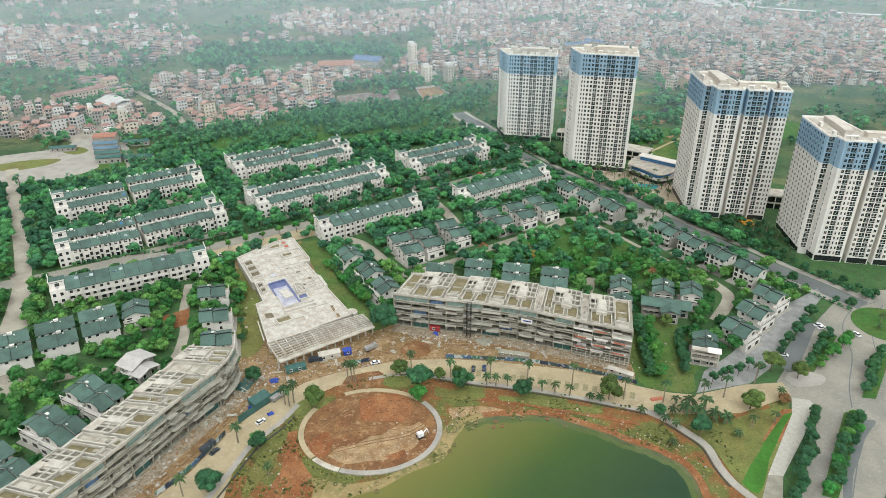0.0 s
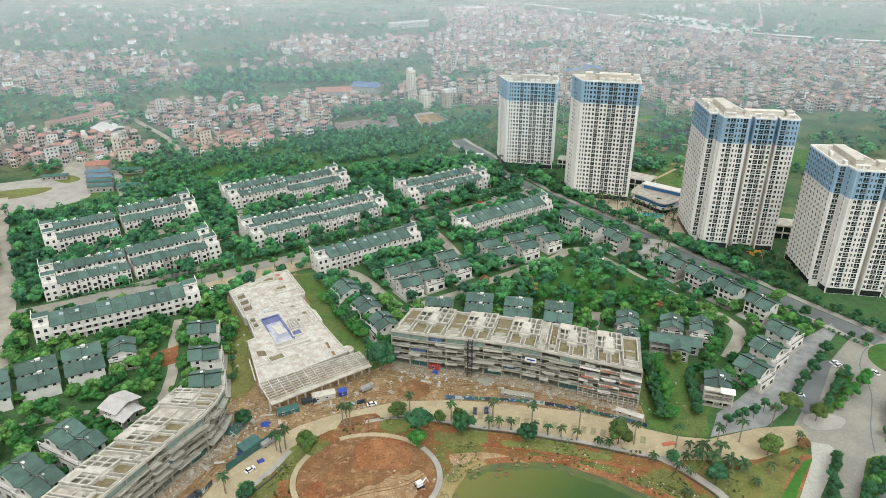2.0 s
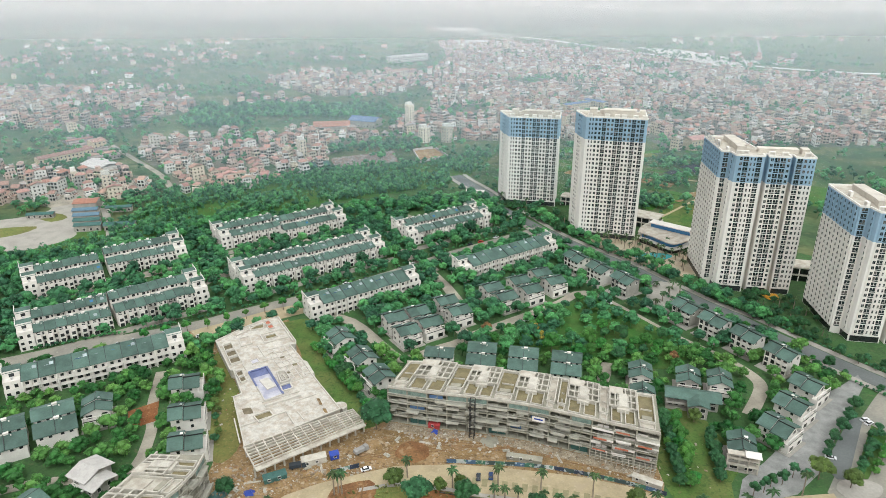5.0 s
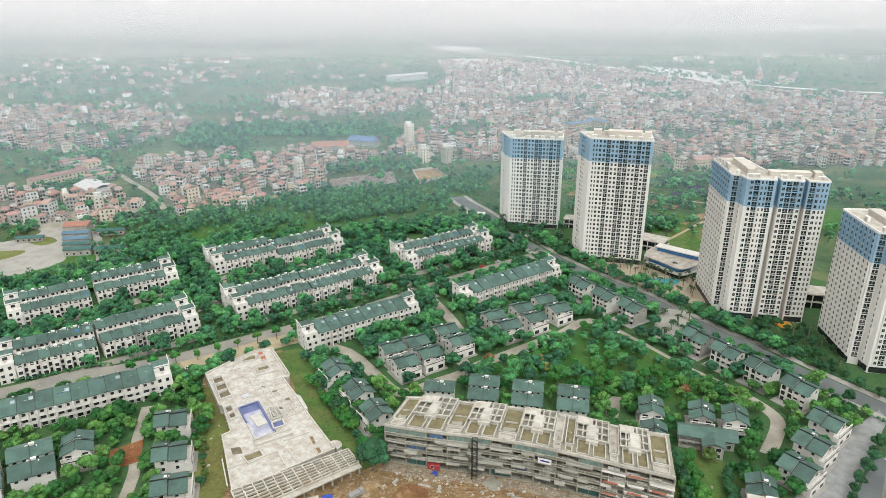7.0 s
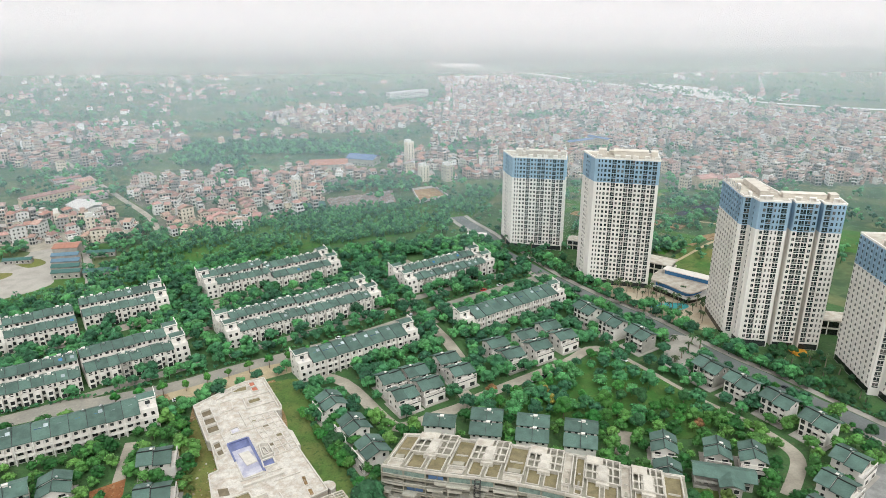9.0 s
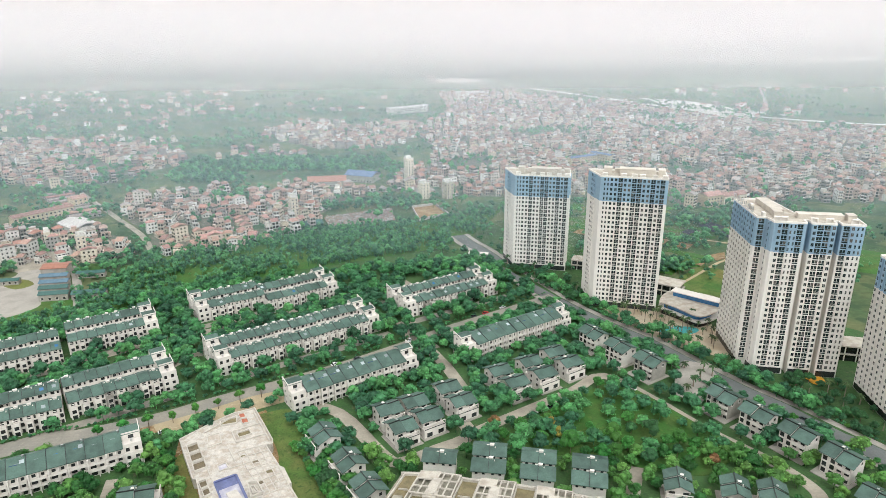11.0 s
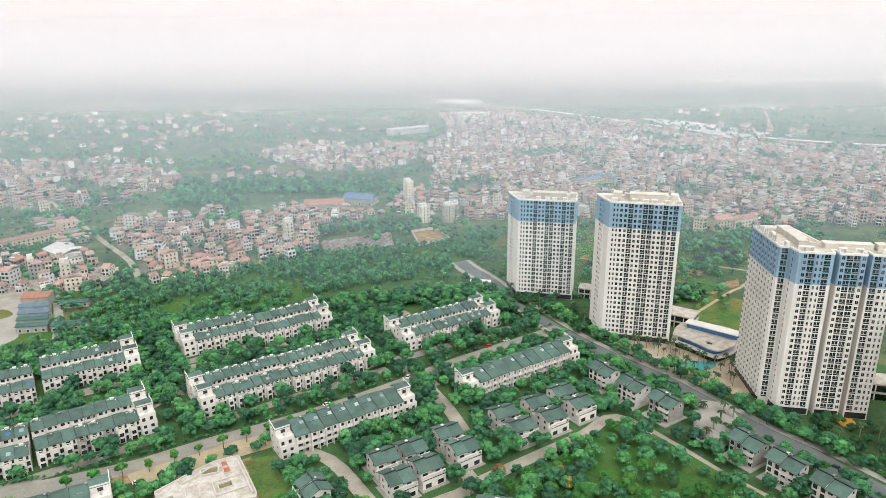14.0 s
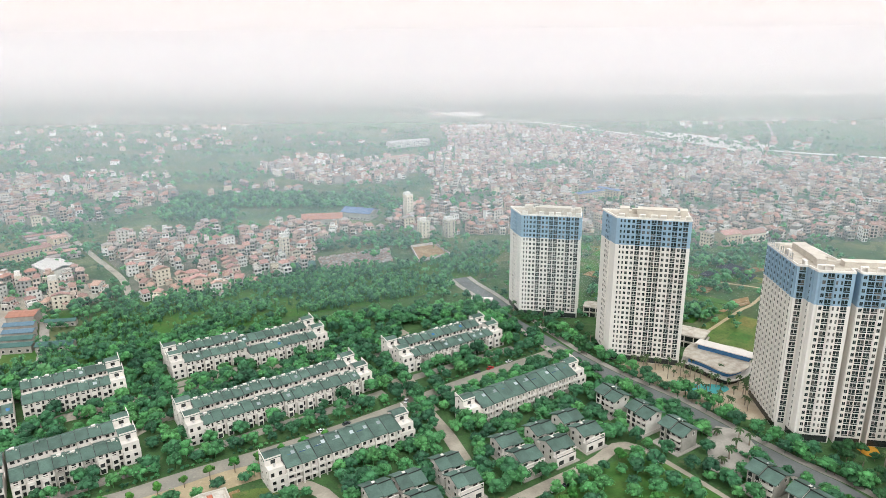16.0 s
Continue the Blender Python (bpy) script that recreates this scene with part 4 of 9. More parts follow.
def double_block(x, y, a, length, depth, left_end=True, right_end=True, skip=()):
    """Two terraces back to back along the direction a, the near front edge starting at (x, y)."""
    base = at(x, y, 0, a)
    lo, hi = (7.5 if left_end else 0), length - (7.5 if right_end else 0)
    n = max(1, round((hi - lo) / 5.4))
    w = (hi - lo) / n
    gap = depth - 11.0
    for row, y0 in enumerate((0.0, gap)):
        if left_end:
            end_house(base @ at(0, y0), True)
        if right_end:
            end_house(base @ at(length - 7.5, y0 + (0.0 if row == 0 else 0.0)), False)
        for k in range(n):
            terrace_house(base @ at(lo + k * w, y0 + rng.uniform(-0.3, 0.5), rng.choice((-0.25, 0, 0, -0.12)) + row * 1.3 - 0.3), w, rng.randrange(60), row == 1, wall_grey if rng.random() < 0.07 else None)
    s = Shape().box(lo, hi, 11.0, gap, 0, 5.2)
    for k in range(n + 1):
        s.box(lo + k * w - 0.1, lo + k * w + 0.1, 11.05, gap - 0.05, 5.2, 6.4)
    thing("roof_terrace", base, "low white link building with roof terraces between two terraces", "building", "", (s, wall_white))


def long_house(m, w, variant, wall=None):
    """One broad house of a single deep terrace: big front slope, shops below, stacked balconies."""
    wall = wall or wall_white
    d = 15.0
    h = thing("shop_house", m, "white four-storey row house with a green roof" if wall is wall_white else "grey unpainted row house with a green roof", "house", "row houses")

    def body():
        s = Shape().prism([(0.0, 0), (w, 0), (w, d), (0.0, d)], 0, 10.0)
        for x in (0.0, w):
            s.face([(x, 0.0, 10.0), (x, d, 10.0), (x, d * 0.6, 13.0)])
        return s.mesh("wall", wall)
    h0 = part("wall", cached(("lw", w, wall.name), body), h)
    rf = part("roof", cached(("lr", w), lambda: gable(w - 0.2, d, 10.0, 13.3, 0.9, 0.6, 0.3).mesh("roof", roof_green)), h, at(0.1, 0))
    part("party_wall", cached("lp", lambda: Shape().quadbox([(-0.12, -0.8, 9.6), (0.12, -0.8, 9.6), (0.12, d * 0.6, 9.6), (-0.12, d * 0.6, 9.6)], [(-0.12, -0.8, 10.15), (0.12, -0.8, 10.15), (0.12, d * 0.6, 13.55), (-0.12, d * 0.6, 13.55)]).mesh("party_wall", rail_dark)), h)
    for z in (3.2, 6.4):
        part("balcony", balcony(w * 0.94, 1.5, 0.8), h, at(w / 2, 0, z))
    part("pier", cached("lpier", lambda: Shape().box(-0.3, 0.3, -1.7, 0, 0, 9.6).box(3.6, 3.95, -1.65, -0.02, 0, 9.4).mesh("pier", wall)), h, at(0.3, 0))
    for z in (0.4, 3.5, 6.8):
        part("window", pane(1.5 if z > 6 else 2.3, 1.5 if z > 6 else 2.1), h0, at(w * 0.3, 0, z + (0.5 if z > 6 else 0)))
        part("window", pane(1.2 if z > 6 else 1.6, 1.5 if z > 6 else 2.1), h0, at(w * 0.76, 0, z + (0.5 if z > 6 else 0)))
    if variant % 4:
        part("skylight", skylight(variant % 12 == 1), rf, pose(w * 0.5, d * 0.32, 11.75, 20))
    if variant % 5 > 1:
        part("skylight", skylight(), rf, pose(w * 0.78, d * 0.42, 12.3, 20))
    if variant % 2:
        part("water_tank", tank(), rf, at(w * 0.85, d * 0.58, 12.8))
    if variant % 3 == 0:
        part("solar_panel", cached("solar", lambda: Shape().box(-1.6, 1.6, -1.0, 1.0, 0.1, 0.22).mesh("solar_panel", solar_mat)), rf, pose(w * 0.35, d * 0.3, 11.55, 20), "dark blue rooftop solar panel")


def long_block(x, y, a, length, n, left=True, right=True):
    base = at(x, y, 0, a)
    lo, hi = (7.5 if left else 0), length - (7.5 if right else 0)
    w = (hi - lo) / n
    if left:
        end_house(base @ at(0, 1.0), True)
    if right:
        end_house(base @ at(length - 7.5, 1.0), False)
    for k in range(n):
        long_house(base @ at(lo + k * w, rng.uniform(-0.25, 0.35), rng.choice((0, 0, -0.2))), w, rng.randrange(60), wall_grey if rng.random() < 0.1 else None)


BLOCKS = [(-158.4, 488.1, 34, 45, 25, True, False), (-116.5, 503, 35, 51, 27, False, True), (-123.9, 418.6, 35, 49, 27, True, False), (-82.7, 445.5, 35.5, 52, 27, False, True), (-24, 494, 33, 74, 26, True, True),
          (-256.5, 411.6, 33, 45, 27, True, False), (-219.4, 443.8, 32, 50, 27, False, True), (-225.5, 350.8, 31, 46, 27, True, False), (-185, 377.3, 35, 52, 27, False, True)]
for k, b in enumerate(BLOCKS):
    double_block(*b)
    base = at(b[0], b[1], 0, b[2])
    for y0, y1 in ((-11.5, -5.0), (b[4] + 2.5, b[4] + 7.5)):
        poly = [tuple((base @ Vector((x, y, 0))).xy) for x, y in ((-3, y0), (b[3] + 3, y0), (b[3] + 3, y1), (-3, y1))]
        sheet("lane", poly, 0.07 + 0.004 * k + (0.002 if y0 > 0 else 0), asphalt, "grey concrete lane along a terrace", "road", False)
LONG = [(-75.2, 381, 33.5, 73, 8), (13.1, 431.9, 34, 81, 9), (-205.4, 304, 28.5, 81, 9)]
for b in LONG:
    long_block(*b)

# ---- villas ----


def villa(x, y, a, w=12.0, d=12.0, eave=7.6, wall=None, cross=False, terrace=True, var=0):
    """A detached house: body, overhanging roof of two slopes at different heights, terrace, balconies and windows; front towards -y.
    cross: the ridge runs along the front, else from front to back."""
    wall = wall or wall_white
    h = thing("villa", at(x, y, 0, a), "white villa with a green tiled roof and dark windows" if wall is wall_white else "unpainted grey cement villa with a green roof", "house", "villas")
    key = (w, d, eave, wall.name, cross)
    rise, ins = 2.2, 1.2
    W, D = (d, w) if cross else (w, d)

    def body():
        s = Shape().box(-w / 2 + ins, w / 2 - ins, -d / 2 + ins, d / 2 - ins, 0, eave)
        for q in (-D / 2 + ins, D / 2 - ins):
            tri = [(-W / 2 + ins, q, eave), (W / 2 - ins, q, eave), (0, q, eave + rise - 0.3)]
            s.face([(-v, u, z) for u, v, z in tri] if cross else tri)
        return s.mesh("wall", wall)
    h0 = part("wall", cached(("vw", key), body), h)
    turn = at(0, 0, 0, 90) if cross else Matrix()

    def slope(sign, half):
        def make():
            up = 0.75 if half else 0.0
            ya, yb = (D * 0.04, D / 2) if half else (-D / 2, D * 0.04)
            lo, hi, x0, x1 = eave - 0.3 + up, eave + rise + up + (0.3 if sign > 0 else 0), sign * W / 2, -sign * 0.25 if sign > 0 else 0.0
            q = [(x0, ya, lo), (x1, ya, hi), (x1, yb, hi), (x0, yb, lo)]
            if sign > 0:
                q = [q[1], q[0], q[3], q[2]]
            return Shape().quadbox([(p[0], p[1], p[2] - 0.28) for p in q], q).mesh("roof_slope", roof_green)
        return cached(("vs", key, sign, half), make)
    rs = [part("roof_slope", slope(sign, half), h, turn) for half in (0, 1) for sign in (-1, 1)]
    # white gable step with a dark flashing between the two halves
    part("gable_step", cached(("vg", key), lambda: Shape().add(Shape().prism([(-W / 2 + 0.9, 0.0), (W / 2 - 0.9, 0.0), (0.0, rise + 0.3)], -0.12, 0.12), at(0, D * 0.04 + 0.14, eave + 0.12) @ pose(0, 0, 0, 90)).mesh("gable_step", wall)), h, turn)
    part("flashing", cached(("vf", key), lambda: Shape().quadbox([(-W / 2 + 0.1, -0.12, -0.2), (0, -0.12, rise), (0, 0.12, rise), (-W / 2 + 0.1, 0.12, -0.2)], [(-W / 2 + 0.1, -0.12, 0.02), (0, -0.12, rise + 0.22), (0, 0.12, rise + 0.22), (-W / 2 + 0.1, 0.12, 0.02)])
         .quadbox([(0.02, -0.12, rise + 0.25), (W / 2 - 0.1, -0.12, -0.15), (W / 2 - 0.1, 0.12, -0.15), (0.02, 0.12, rise + 0.25)], [(0.02, -0.12, rise + 0.45), (W / 2 - 0.1, -0.12, 0.05), (W / 2 - 0.1, 0.12, 0.05), (0.02, 0.12, rise + 0.45)]).mesh("flashing", rail_dark)), h, turn @ at(0, D * 0.04 - 0.2, eave - 0.05))
    part("ridge_cap", cached(("vr", D), lambda: Shape().box(-0.42, -0.18, -D / 2 - 0.05, D * 0.04, -0.5, -0.05).box(-0.42, -0.18, D * 0.04, D / 2 + 0.05, 0.2, 0.7).mesh("ridge_cap", rail_dark)), rs[1], at(0, 0, eave + rise + 0.4))
    fy = -d / 2 + ins
    if terrace:
        te = part("terrace", cached(("vt", w, wall.name), lambda: Shape().cup(-w / 2 + 0.6, w / 2 - 0.6, -2.6, 0.02, 0, 4.6, 0.2, 3.7).mesh("terrace", wall)), h, at(0, fy))
        for u in (-w * 0.24, w * 0.24):
            part("window", pane(3.0, 2.3), te, at(u, -2.6, 0.6))
            part("window", pane(2.4, 2.3), h0, at(u, fy, 4.2))
        part("pergola_beam", cached(("vp", w), lambda: Shape().box(-w / 2 + 0.6, w / 2 - 0.6, -2.5, -2.2, 0, 0.3).mesh("pergola_beam", wall_white)), h, at(0, fy, eave - 1.0))
        for u in (-w / 2 + 0.8, w / 2 - 0.8):
            part("post", cached(("vpost", eave), lambda: Shape().box(-0.15, 0.15, -0.15, 0.15, 0, eave - 4.7).mesh("post", wall_white)), h, at(u, fy - 2.35, 3.7))
        part("glass_rail", cached(("vrail", w), lambda: Shape().box(-w / 2 + 0.7, w / 2 - 0.7, -2.58, -2.52, 4.6, 5.0).mesh("glass_rail", glass_dark)), h, at(0, fy))
    else:
        for u in (-w * 0.32, -w * 0.1, w * 0.1, w * 0.32):
            for z in (0.5, 3.5, 6.5):
                part("window", pane(1.9, 2.2), h0, at(u, fy, z))
        for z in (3.2, 6.2):
            part("balcony", balcony(w * 0.38, 1.5, 0.9), h, at(w * 0.21, fy, z))
    for sx, ang in ((-w / 2 + ins, -90), (w / 2 - ins, 90)):
        for q in (-d * 0.2, d * 0.2):
            part("window", pane(1.3, 1.6), h0, at(sx, q, eave - 2.4, ang))
            if sx < 0:
                part("window", pane(1.3, 1.6), h0, at(sx, q, eave - 5.6, ang))
    part("water_tank" if var % 2 else "roof_vent", tank() if var % 2 else vent_box(), rs[1], at(1.2, D * 0.1, eave + rise - 0.4))
    part("plinth", cached(("vpl", w, d), lambda: Shape().box(-w / 2 - 0.5, w / 2 + 0.5, -d / 2 - 3, d / 2 + 0.5, 0, 0.35).mesh("plinth", paving)), h)
    return h


VILLAS = []
for i, (x, y) in enumerate([(89.5, 450.8), (101.2, 433.6), (113.3, 417.5), (139.5, 380.5), (149.5, 364.6), (160.8, 348.6), (171, 331.2)]):
    VILLAS.append((x, y, -57, 15, 13.5, False, wall_grey if i in (2, 3) else wall_white))
for x, y in [(171.2, 306.2), (156.8, 290.6), (143.2, 275)]:
    VILLAS.append((x, y, 38, 13.8, 13.5, True, wall_white))
VILLAS.append((122.5, 263, -17, 11.5, 12.5, True, wall_grey))
for x, y in [(29, 410), (36.5, 398), (46.5, 419.9), (52.5, 407.3), (61.4, 431), (68.5, 419), (8, 380.5), (1, 393)]:
    VILLAS.append((x, y, 33, 13.2, 12, True, wall_white))
for x, y in [(-54.5, 352), (-41, 332.5), (-31, 315.5), (-28, 373.2), (-20.4, 358.6), (-15.6, 380), (-8.4, 367.5)]:
    VILLAS.append((x, y, -57 if x < -30 else 33, 13, 12.5, True, wall_white))
for x, y, a in [(95.3, 316.8, -12), (91.3, 298, -12), (117, 312.5, -15), (131, 309.5, -15)]:
    VILLAS.append((x, y, a, 11.5, 12.5, True, wall_grey if x == 117 else wall_white))
for x, y, a in [(-123.2, 310.4, 105), (-115.1, 287.2, 105), (-107.8, 267, 105), (-156.4, 292, 22)]:
    VILLAS.append((x, y, a if a > 90 else a, 13, 14 if a > 90 else 13.5, True, wall_white))
for x, y in [(-153.9, 230.4), (-142.3, 223.8), (-160.5, 210.5), (-149.3, 204), (-170, 190), (-158, 181), (-176, 171)]:
    VILLAS.append((x, y, -27, 13, 12.5, True, wall_white))
for i, (x, y, a, w, d, t, wall) in enumerate(VILLAS):
    villa(x, y, a, w, d, 7.6 if t else 9.4, wall, not t or abs(a) in (33, 57), t, i)
# open concrete frame on the front of the corner villa
cf = thing("balcony_frame", at(122.5, 263, 0, -17), "raw concrete balcony frame with a white sheet canopy", "frame")
for z in (3.0, 6.0, 8.3):
    part("slab", (Shape().box(-6.2, 6.2, -9.3, -6.3, z, z + 0.25), concrete_pale), cf)
    if z < 8:
        part("parapet", (Shape().box(-6.2, 1.4, -9.3, -9.1, z + 0.25, z + 1.0), concrete_pale), cf)
for x in (-5.9, -1.5, 2.2, 5.9):
    part("column", (Shape().box(x - 0.22, x + 0.22, -9.25, -8.81, -0.1, 8.3), concrete_pale), cf)
part("canopy", (Shape().quadbox([(0.5, -10.2, 8.6), (6.6, -10.2, 8.6), (6.6, -6.4, 9.1), (0.5, -6.4, 9.1)], [(0.5, -10.2, 8.75), (6.6, -10.2, 8.75), (6.6, -6.4, 9.25), (0.5, -6.4, 9.25)]), wall_white), cf)
# twin-roofed houses behind the long block
TWINS = ((-1.5, 337, -8), (19, 331.7, -8), (39.5, 326.8, -10), (60.3, 322.3, -12), (-184, 268, 31), (-168.5, 279, 30), (-200, 257, 31))
for x, y, a in TWINS:
    for dy, e, deep, crest in (((-3.5, 8.8, 10, 0.5),) if x == -1.5 else ((6.4, 8.8, 10, 0.5), (-2.7, 6.2, 7.4, 0.95))):
        m = at(x, y, 0, a) @ Matrix.Scale(1.14 if x < -100 else 1.0, 4) @ at(-7.5, dy - deep / 2)
        h = thing("twin_roof_house", m, "white house with a broad green roof in two steps", "house", "villas")
        part("wall", cached(("xw", e), lambda: Shape().box(0.7, 14.3, 0.5, deep - 0.5, 0, e).mesh("wall", wall_white)), h)
        part("roof", cached(("xr", e), lambda: gable(15, deep, e, e + 2.0, 0.2, crest).mesh("roof", roof_green)), h)
        part("roof_rib", cached(("xb", e), lambda: Shape().quadbox([(-0.1, -0.3, 0), (0.1, -0.3, 0), (0.1, deep * crest, 2), (-0.1, deep * crest, 2)], [(-0.1, -0.3, 0.2), (0.1, -0.3, 0.2), (0.1, deep * crest, 2.2), (-0.1, deep * crest, 2.2)]).mesh("roof_rib", rail_dark)), h, at(7.5, 0, e))
        for wx in (2.5, 5.5, 9.5, 12.5):
            part("window", pane(1.2, 1.1), h, at(wx, 0.5, e - 1.6))
        for wy in (2.0, 5.0):
            part("window", pane(1.1, 1.4), h, at(14.3, wy, e - 2.4, 90))
        part("roof_vent", vent_box(), h, at(8.4, deep * crest, e + 1.7))
sheet_white = surface("white_roof_sheet", (0.42, 0.4, 0.37), 0.6, scale=0.4, fine=2, amount=0.2)
# the house with a new white roof
h = thing("white_roofed_house", at(-137.3, 248, 0, -27), "grey unfinished house with a new white sheet roof", "house", "villas")
part("wall", (Shape().box(-6, 3, -5.5, 5.5, 0, 8.6), wall_grey), h)
part("wing", (Shape().box(3.0, 7.5, -6.5, 3.0, 0, 7.4), wall_grey), h)
part("roof", (gable(11, 13.5, 8.6, 10.6, 0.25), sheet_white), h, at(-7, -6.8))
part("lower_roof", (gable(8.5, 11, 7.4, 9.0, 0.25), sheet_white), h, at(1.2, -7.8), "lower white sheet roof over the wing")
part("canopy", (Shape().box(-5.5, 2.5, -7.6, -5.5, 4.6, 4.85), wall_white), h)
for x, y in ((-4, -5.5), (-1, -5.5), (5.2, -6.5)):
    for z in (1, 4.0, 6.2):
        part("window", pane(1.6, 1.5 if z > 6 else 1.9), h, at(x, y, z * 0.95))
for y in (-4.0, 0.5):
    for z in (1.0, 4.2):
        part("window", pane(1.4, 1.8), h, at(7.5, y, z, 90))
# grey unfinished house on an L-shaped plan
lh = thing("unfinished_house", at(114.6, 299.0, 0, -15), "unpainted grey L-shaped house with open balconies and green roofs", "house", "villas")
part("wall", (Shape().box(-11.5, 11.5, -2.2, 3.8, 0, 6.6), wall_grey), lh)
part("roof", (gable(25, 9.4, 6.6, 8.7, 0.25), roof_green), lh, at(-12.5, -4.9))
part("wing", (Shape().box(-1.8, 6.2, -9.5, -2.2, 0, 6.6), wall_grey), lh)
part("wing_roof", (gable(9.4, 9.4, 6.5, 8.3, 0.25).moved(at(0, 0, 0, 90)), roof_green), lh, at(6.9, -10.4))
for z in (0.3, 3.4):
    part("balcony_slab", (Shape().cup(-11.5, -2.0, -4.6, -2.2, z - 0.25, z + 0.9, 0.2, z), wall_grey), lh)
    for x in (-9.3, -6.6, -3.9):
        part("window", pane(1.9, 2.2), lh, at(x, -2.2, z + 0.3))
    for x in (0.2, 4.0):
        part("window", pane(2.0, 1.9), lh, at(x, -9.5, z + 0.5))
    part("window", pane(2.4, 2.0), lh, at(9, -2.2, z + 0.5))
for x in (-11.3, -8.0, -5.2, -2.2):
    part("column", (Shape().box(-0.18, 0.18, -0.18, 0.18, 0, 6.6), wall_grey), lh, at(x, -4.5))

# ---- towers ----
FLOOR = 3.15


def tower_window(paint):
    return cached(("towin", paint.name), lambda: add_shape("w").mesh("window", glass_joined, paint))


def tower_balcony(paint):
    return cached(("tobal", paint.name), lambda: add_shape("B").mesh("balcony_bay", glass_joined, paint))


def add_shape(kind):
    if kind == "B":
        s = Shape().box(-1.3, -0.1, -0.1, 0.05, 0.05, 2.4, 0).box(0.1, 1.3, -0.1, 0.05, 0.05, 2.4, 0)
        return s.box(-1.42, 1.42, -0.55, 0.04, -0.5, -0.05, 1).box(-1.4, 1.4, -0.55, -0.48, 0.7, 0.85, 1).box(-1.3, 1.3, -0.53, -0.5, -0.02, 0.69, 0)
    s = Shape().framed(1.4, 1.75, 0.07)
    return s.box(-0.02, 0.02, -0.1, 0.0, 0.02, 1.73, 1).box(-0.95, 0.95, -0.3, 0.02, -0.3, -0.12, 1)


def tower(name_label, poly, floors, faces, slots, roofboxes, sign=False):
    """A block of flats on the plan poly. faces: (edge start, edge end, pattern) with w a window, n a narrow window, B a balcony bay, - a blank stretch."""
    top = 4.5 + floors * FLOOR
    split = top - 5 * FLOOR
    t = thing("apartment_tower", Matrix(), name_label, "tower", "apartment towers")
    part("wall", (Shape().prism(poly, 0, split), tower_white), t)
    part("crown", (Shape().prism(poly, split, top - 0.1), tower_blue), t, None, "blue painted top storeys")
    rim = Shape()
    for a, b in zip(poly, poly[1:] + poly[:1]):
        rim.beam(a, b, 0.6, top - 0.1, top + 0.9)
    part("parapet", (rim, tower_white), t)
    roof = Shape().prism([(x, y) for x, y in poly], top - 0.09, top + 0.05)
    part("roof", (roof, concrete_pale), t)
    rest, count = [Shape(), Shape()], 0
    for a, b, pattern in faces:
        dx, dy = b[0] - a[0], b[1] - a[1]
        ln, ang = math.hypot(dx, dy), math.degrees(math.atan2(dy, dx))
        widths = {"w": 2.6, "n": 2.0, "B": 3.2, "-": 1.5}
        total = sum(widths[c] for c in pattern)
        pos = (ln - total) / 2
        # the window bays stand proud of the balcony strips
        run, q = None, pos
        for c in pattern + ' ':
            if c in 'wn' and run is None:
                run = q
            elif c not in 'wn' and run is not None:
                for z0, z1, skin in ((3.9, split, tower_white), (split, top - 0.12, tower_blue)):
                    part("window_bay", (Shape().box(run + 0.12, q - 0.12, -0.6, 0.02, z0, z1), skin), t, at(a[0], a[1], 0, ang))
                run = None
            q += widths.get(c, 0)
        for c in pattern:
            x = pos + widths[c] / 2
            pos += widths[c]
            if c == "-":
                continue
            for k in range(floors):
                z = 4.5 + k * FLOOR + (0.35 if c == "B" else 0.9)
                m = at(a[0], a[1], 0, ang) @ at(x, 0 if c == 'B' else -0.6, z)
                if c == "n":
                    m = m @ Matrix.Diagonal((0.6, 1, 1, 1))
                paint = tower_blue if k >= floors - 5 else tower_white
                if count < 36 and k >= floors - 14 and k < floors - 2:
                    part("balcony_bay" if c == "B" else "window", tower_balcony(paint) if c == "B" else tower_window(paint), t, m)
                    count += 1
                else:
                    rest[k >= floors - 5].add(cached(("tos", c == "B"), lambda: add_shape(c)), m)
    for q, paint in zip(rest, (tower_white, tower_blue)):
        tagged(part("window_rest", (q, glass_joined, paint), t), kind="stuff")
    for i, (x, y, w, d, hh, a) in enumerate(roofboxes):
        part("plant_room", (Shape().box(-w / 2, w / 2, -d / 2, d / 2, 0, hh).box(-w / 2 - 0.2, w / 2 + 0.2, -d / 2 - 0.2, d / 2 + 0.2, hh, hh + 0.3), plant_render), t, at(x, y, top, a))
    for x, y, a in slots:
        # open crown frame standing over the front of the roof
        fr = Shape().box(-1.7, -1.3, -0.2, 1.2, 0, 2.4).box(1.3, 1.7, -0.2, 1.2, 0, 2.4).box(-1.7, 1.7, -0.2, 1.2, 2.4, 2.8).box(-1.3, 1.3, 1.0, 1.2, 0, 1.9)
        part("roof_frame", (fr, tower_white), t, at(x, y, top, a))
    base = Shape()
    n = len(poly)
    for a, b in zip(poly, poly[1:] + poly[:1]):
        ln = math.hypot(b[0] - a[0], b[1] - a[1])
        if ln > 6:
            ang = math.degrees(math.atan2(b[1] - a[1], b[0] - a[0]))
            base.add(Shape().box(0.6, ln - 0.6, -0.15, 0.1, 0.3, 3.6), at(a[0], a[1], 0, ang))
    part("lobby_glazing", (base, glass_dark), t)
    return t


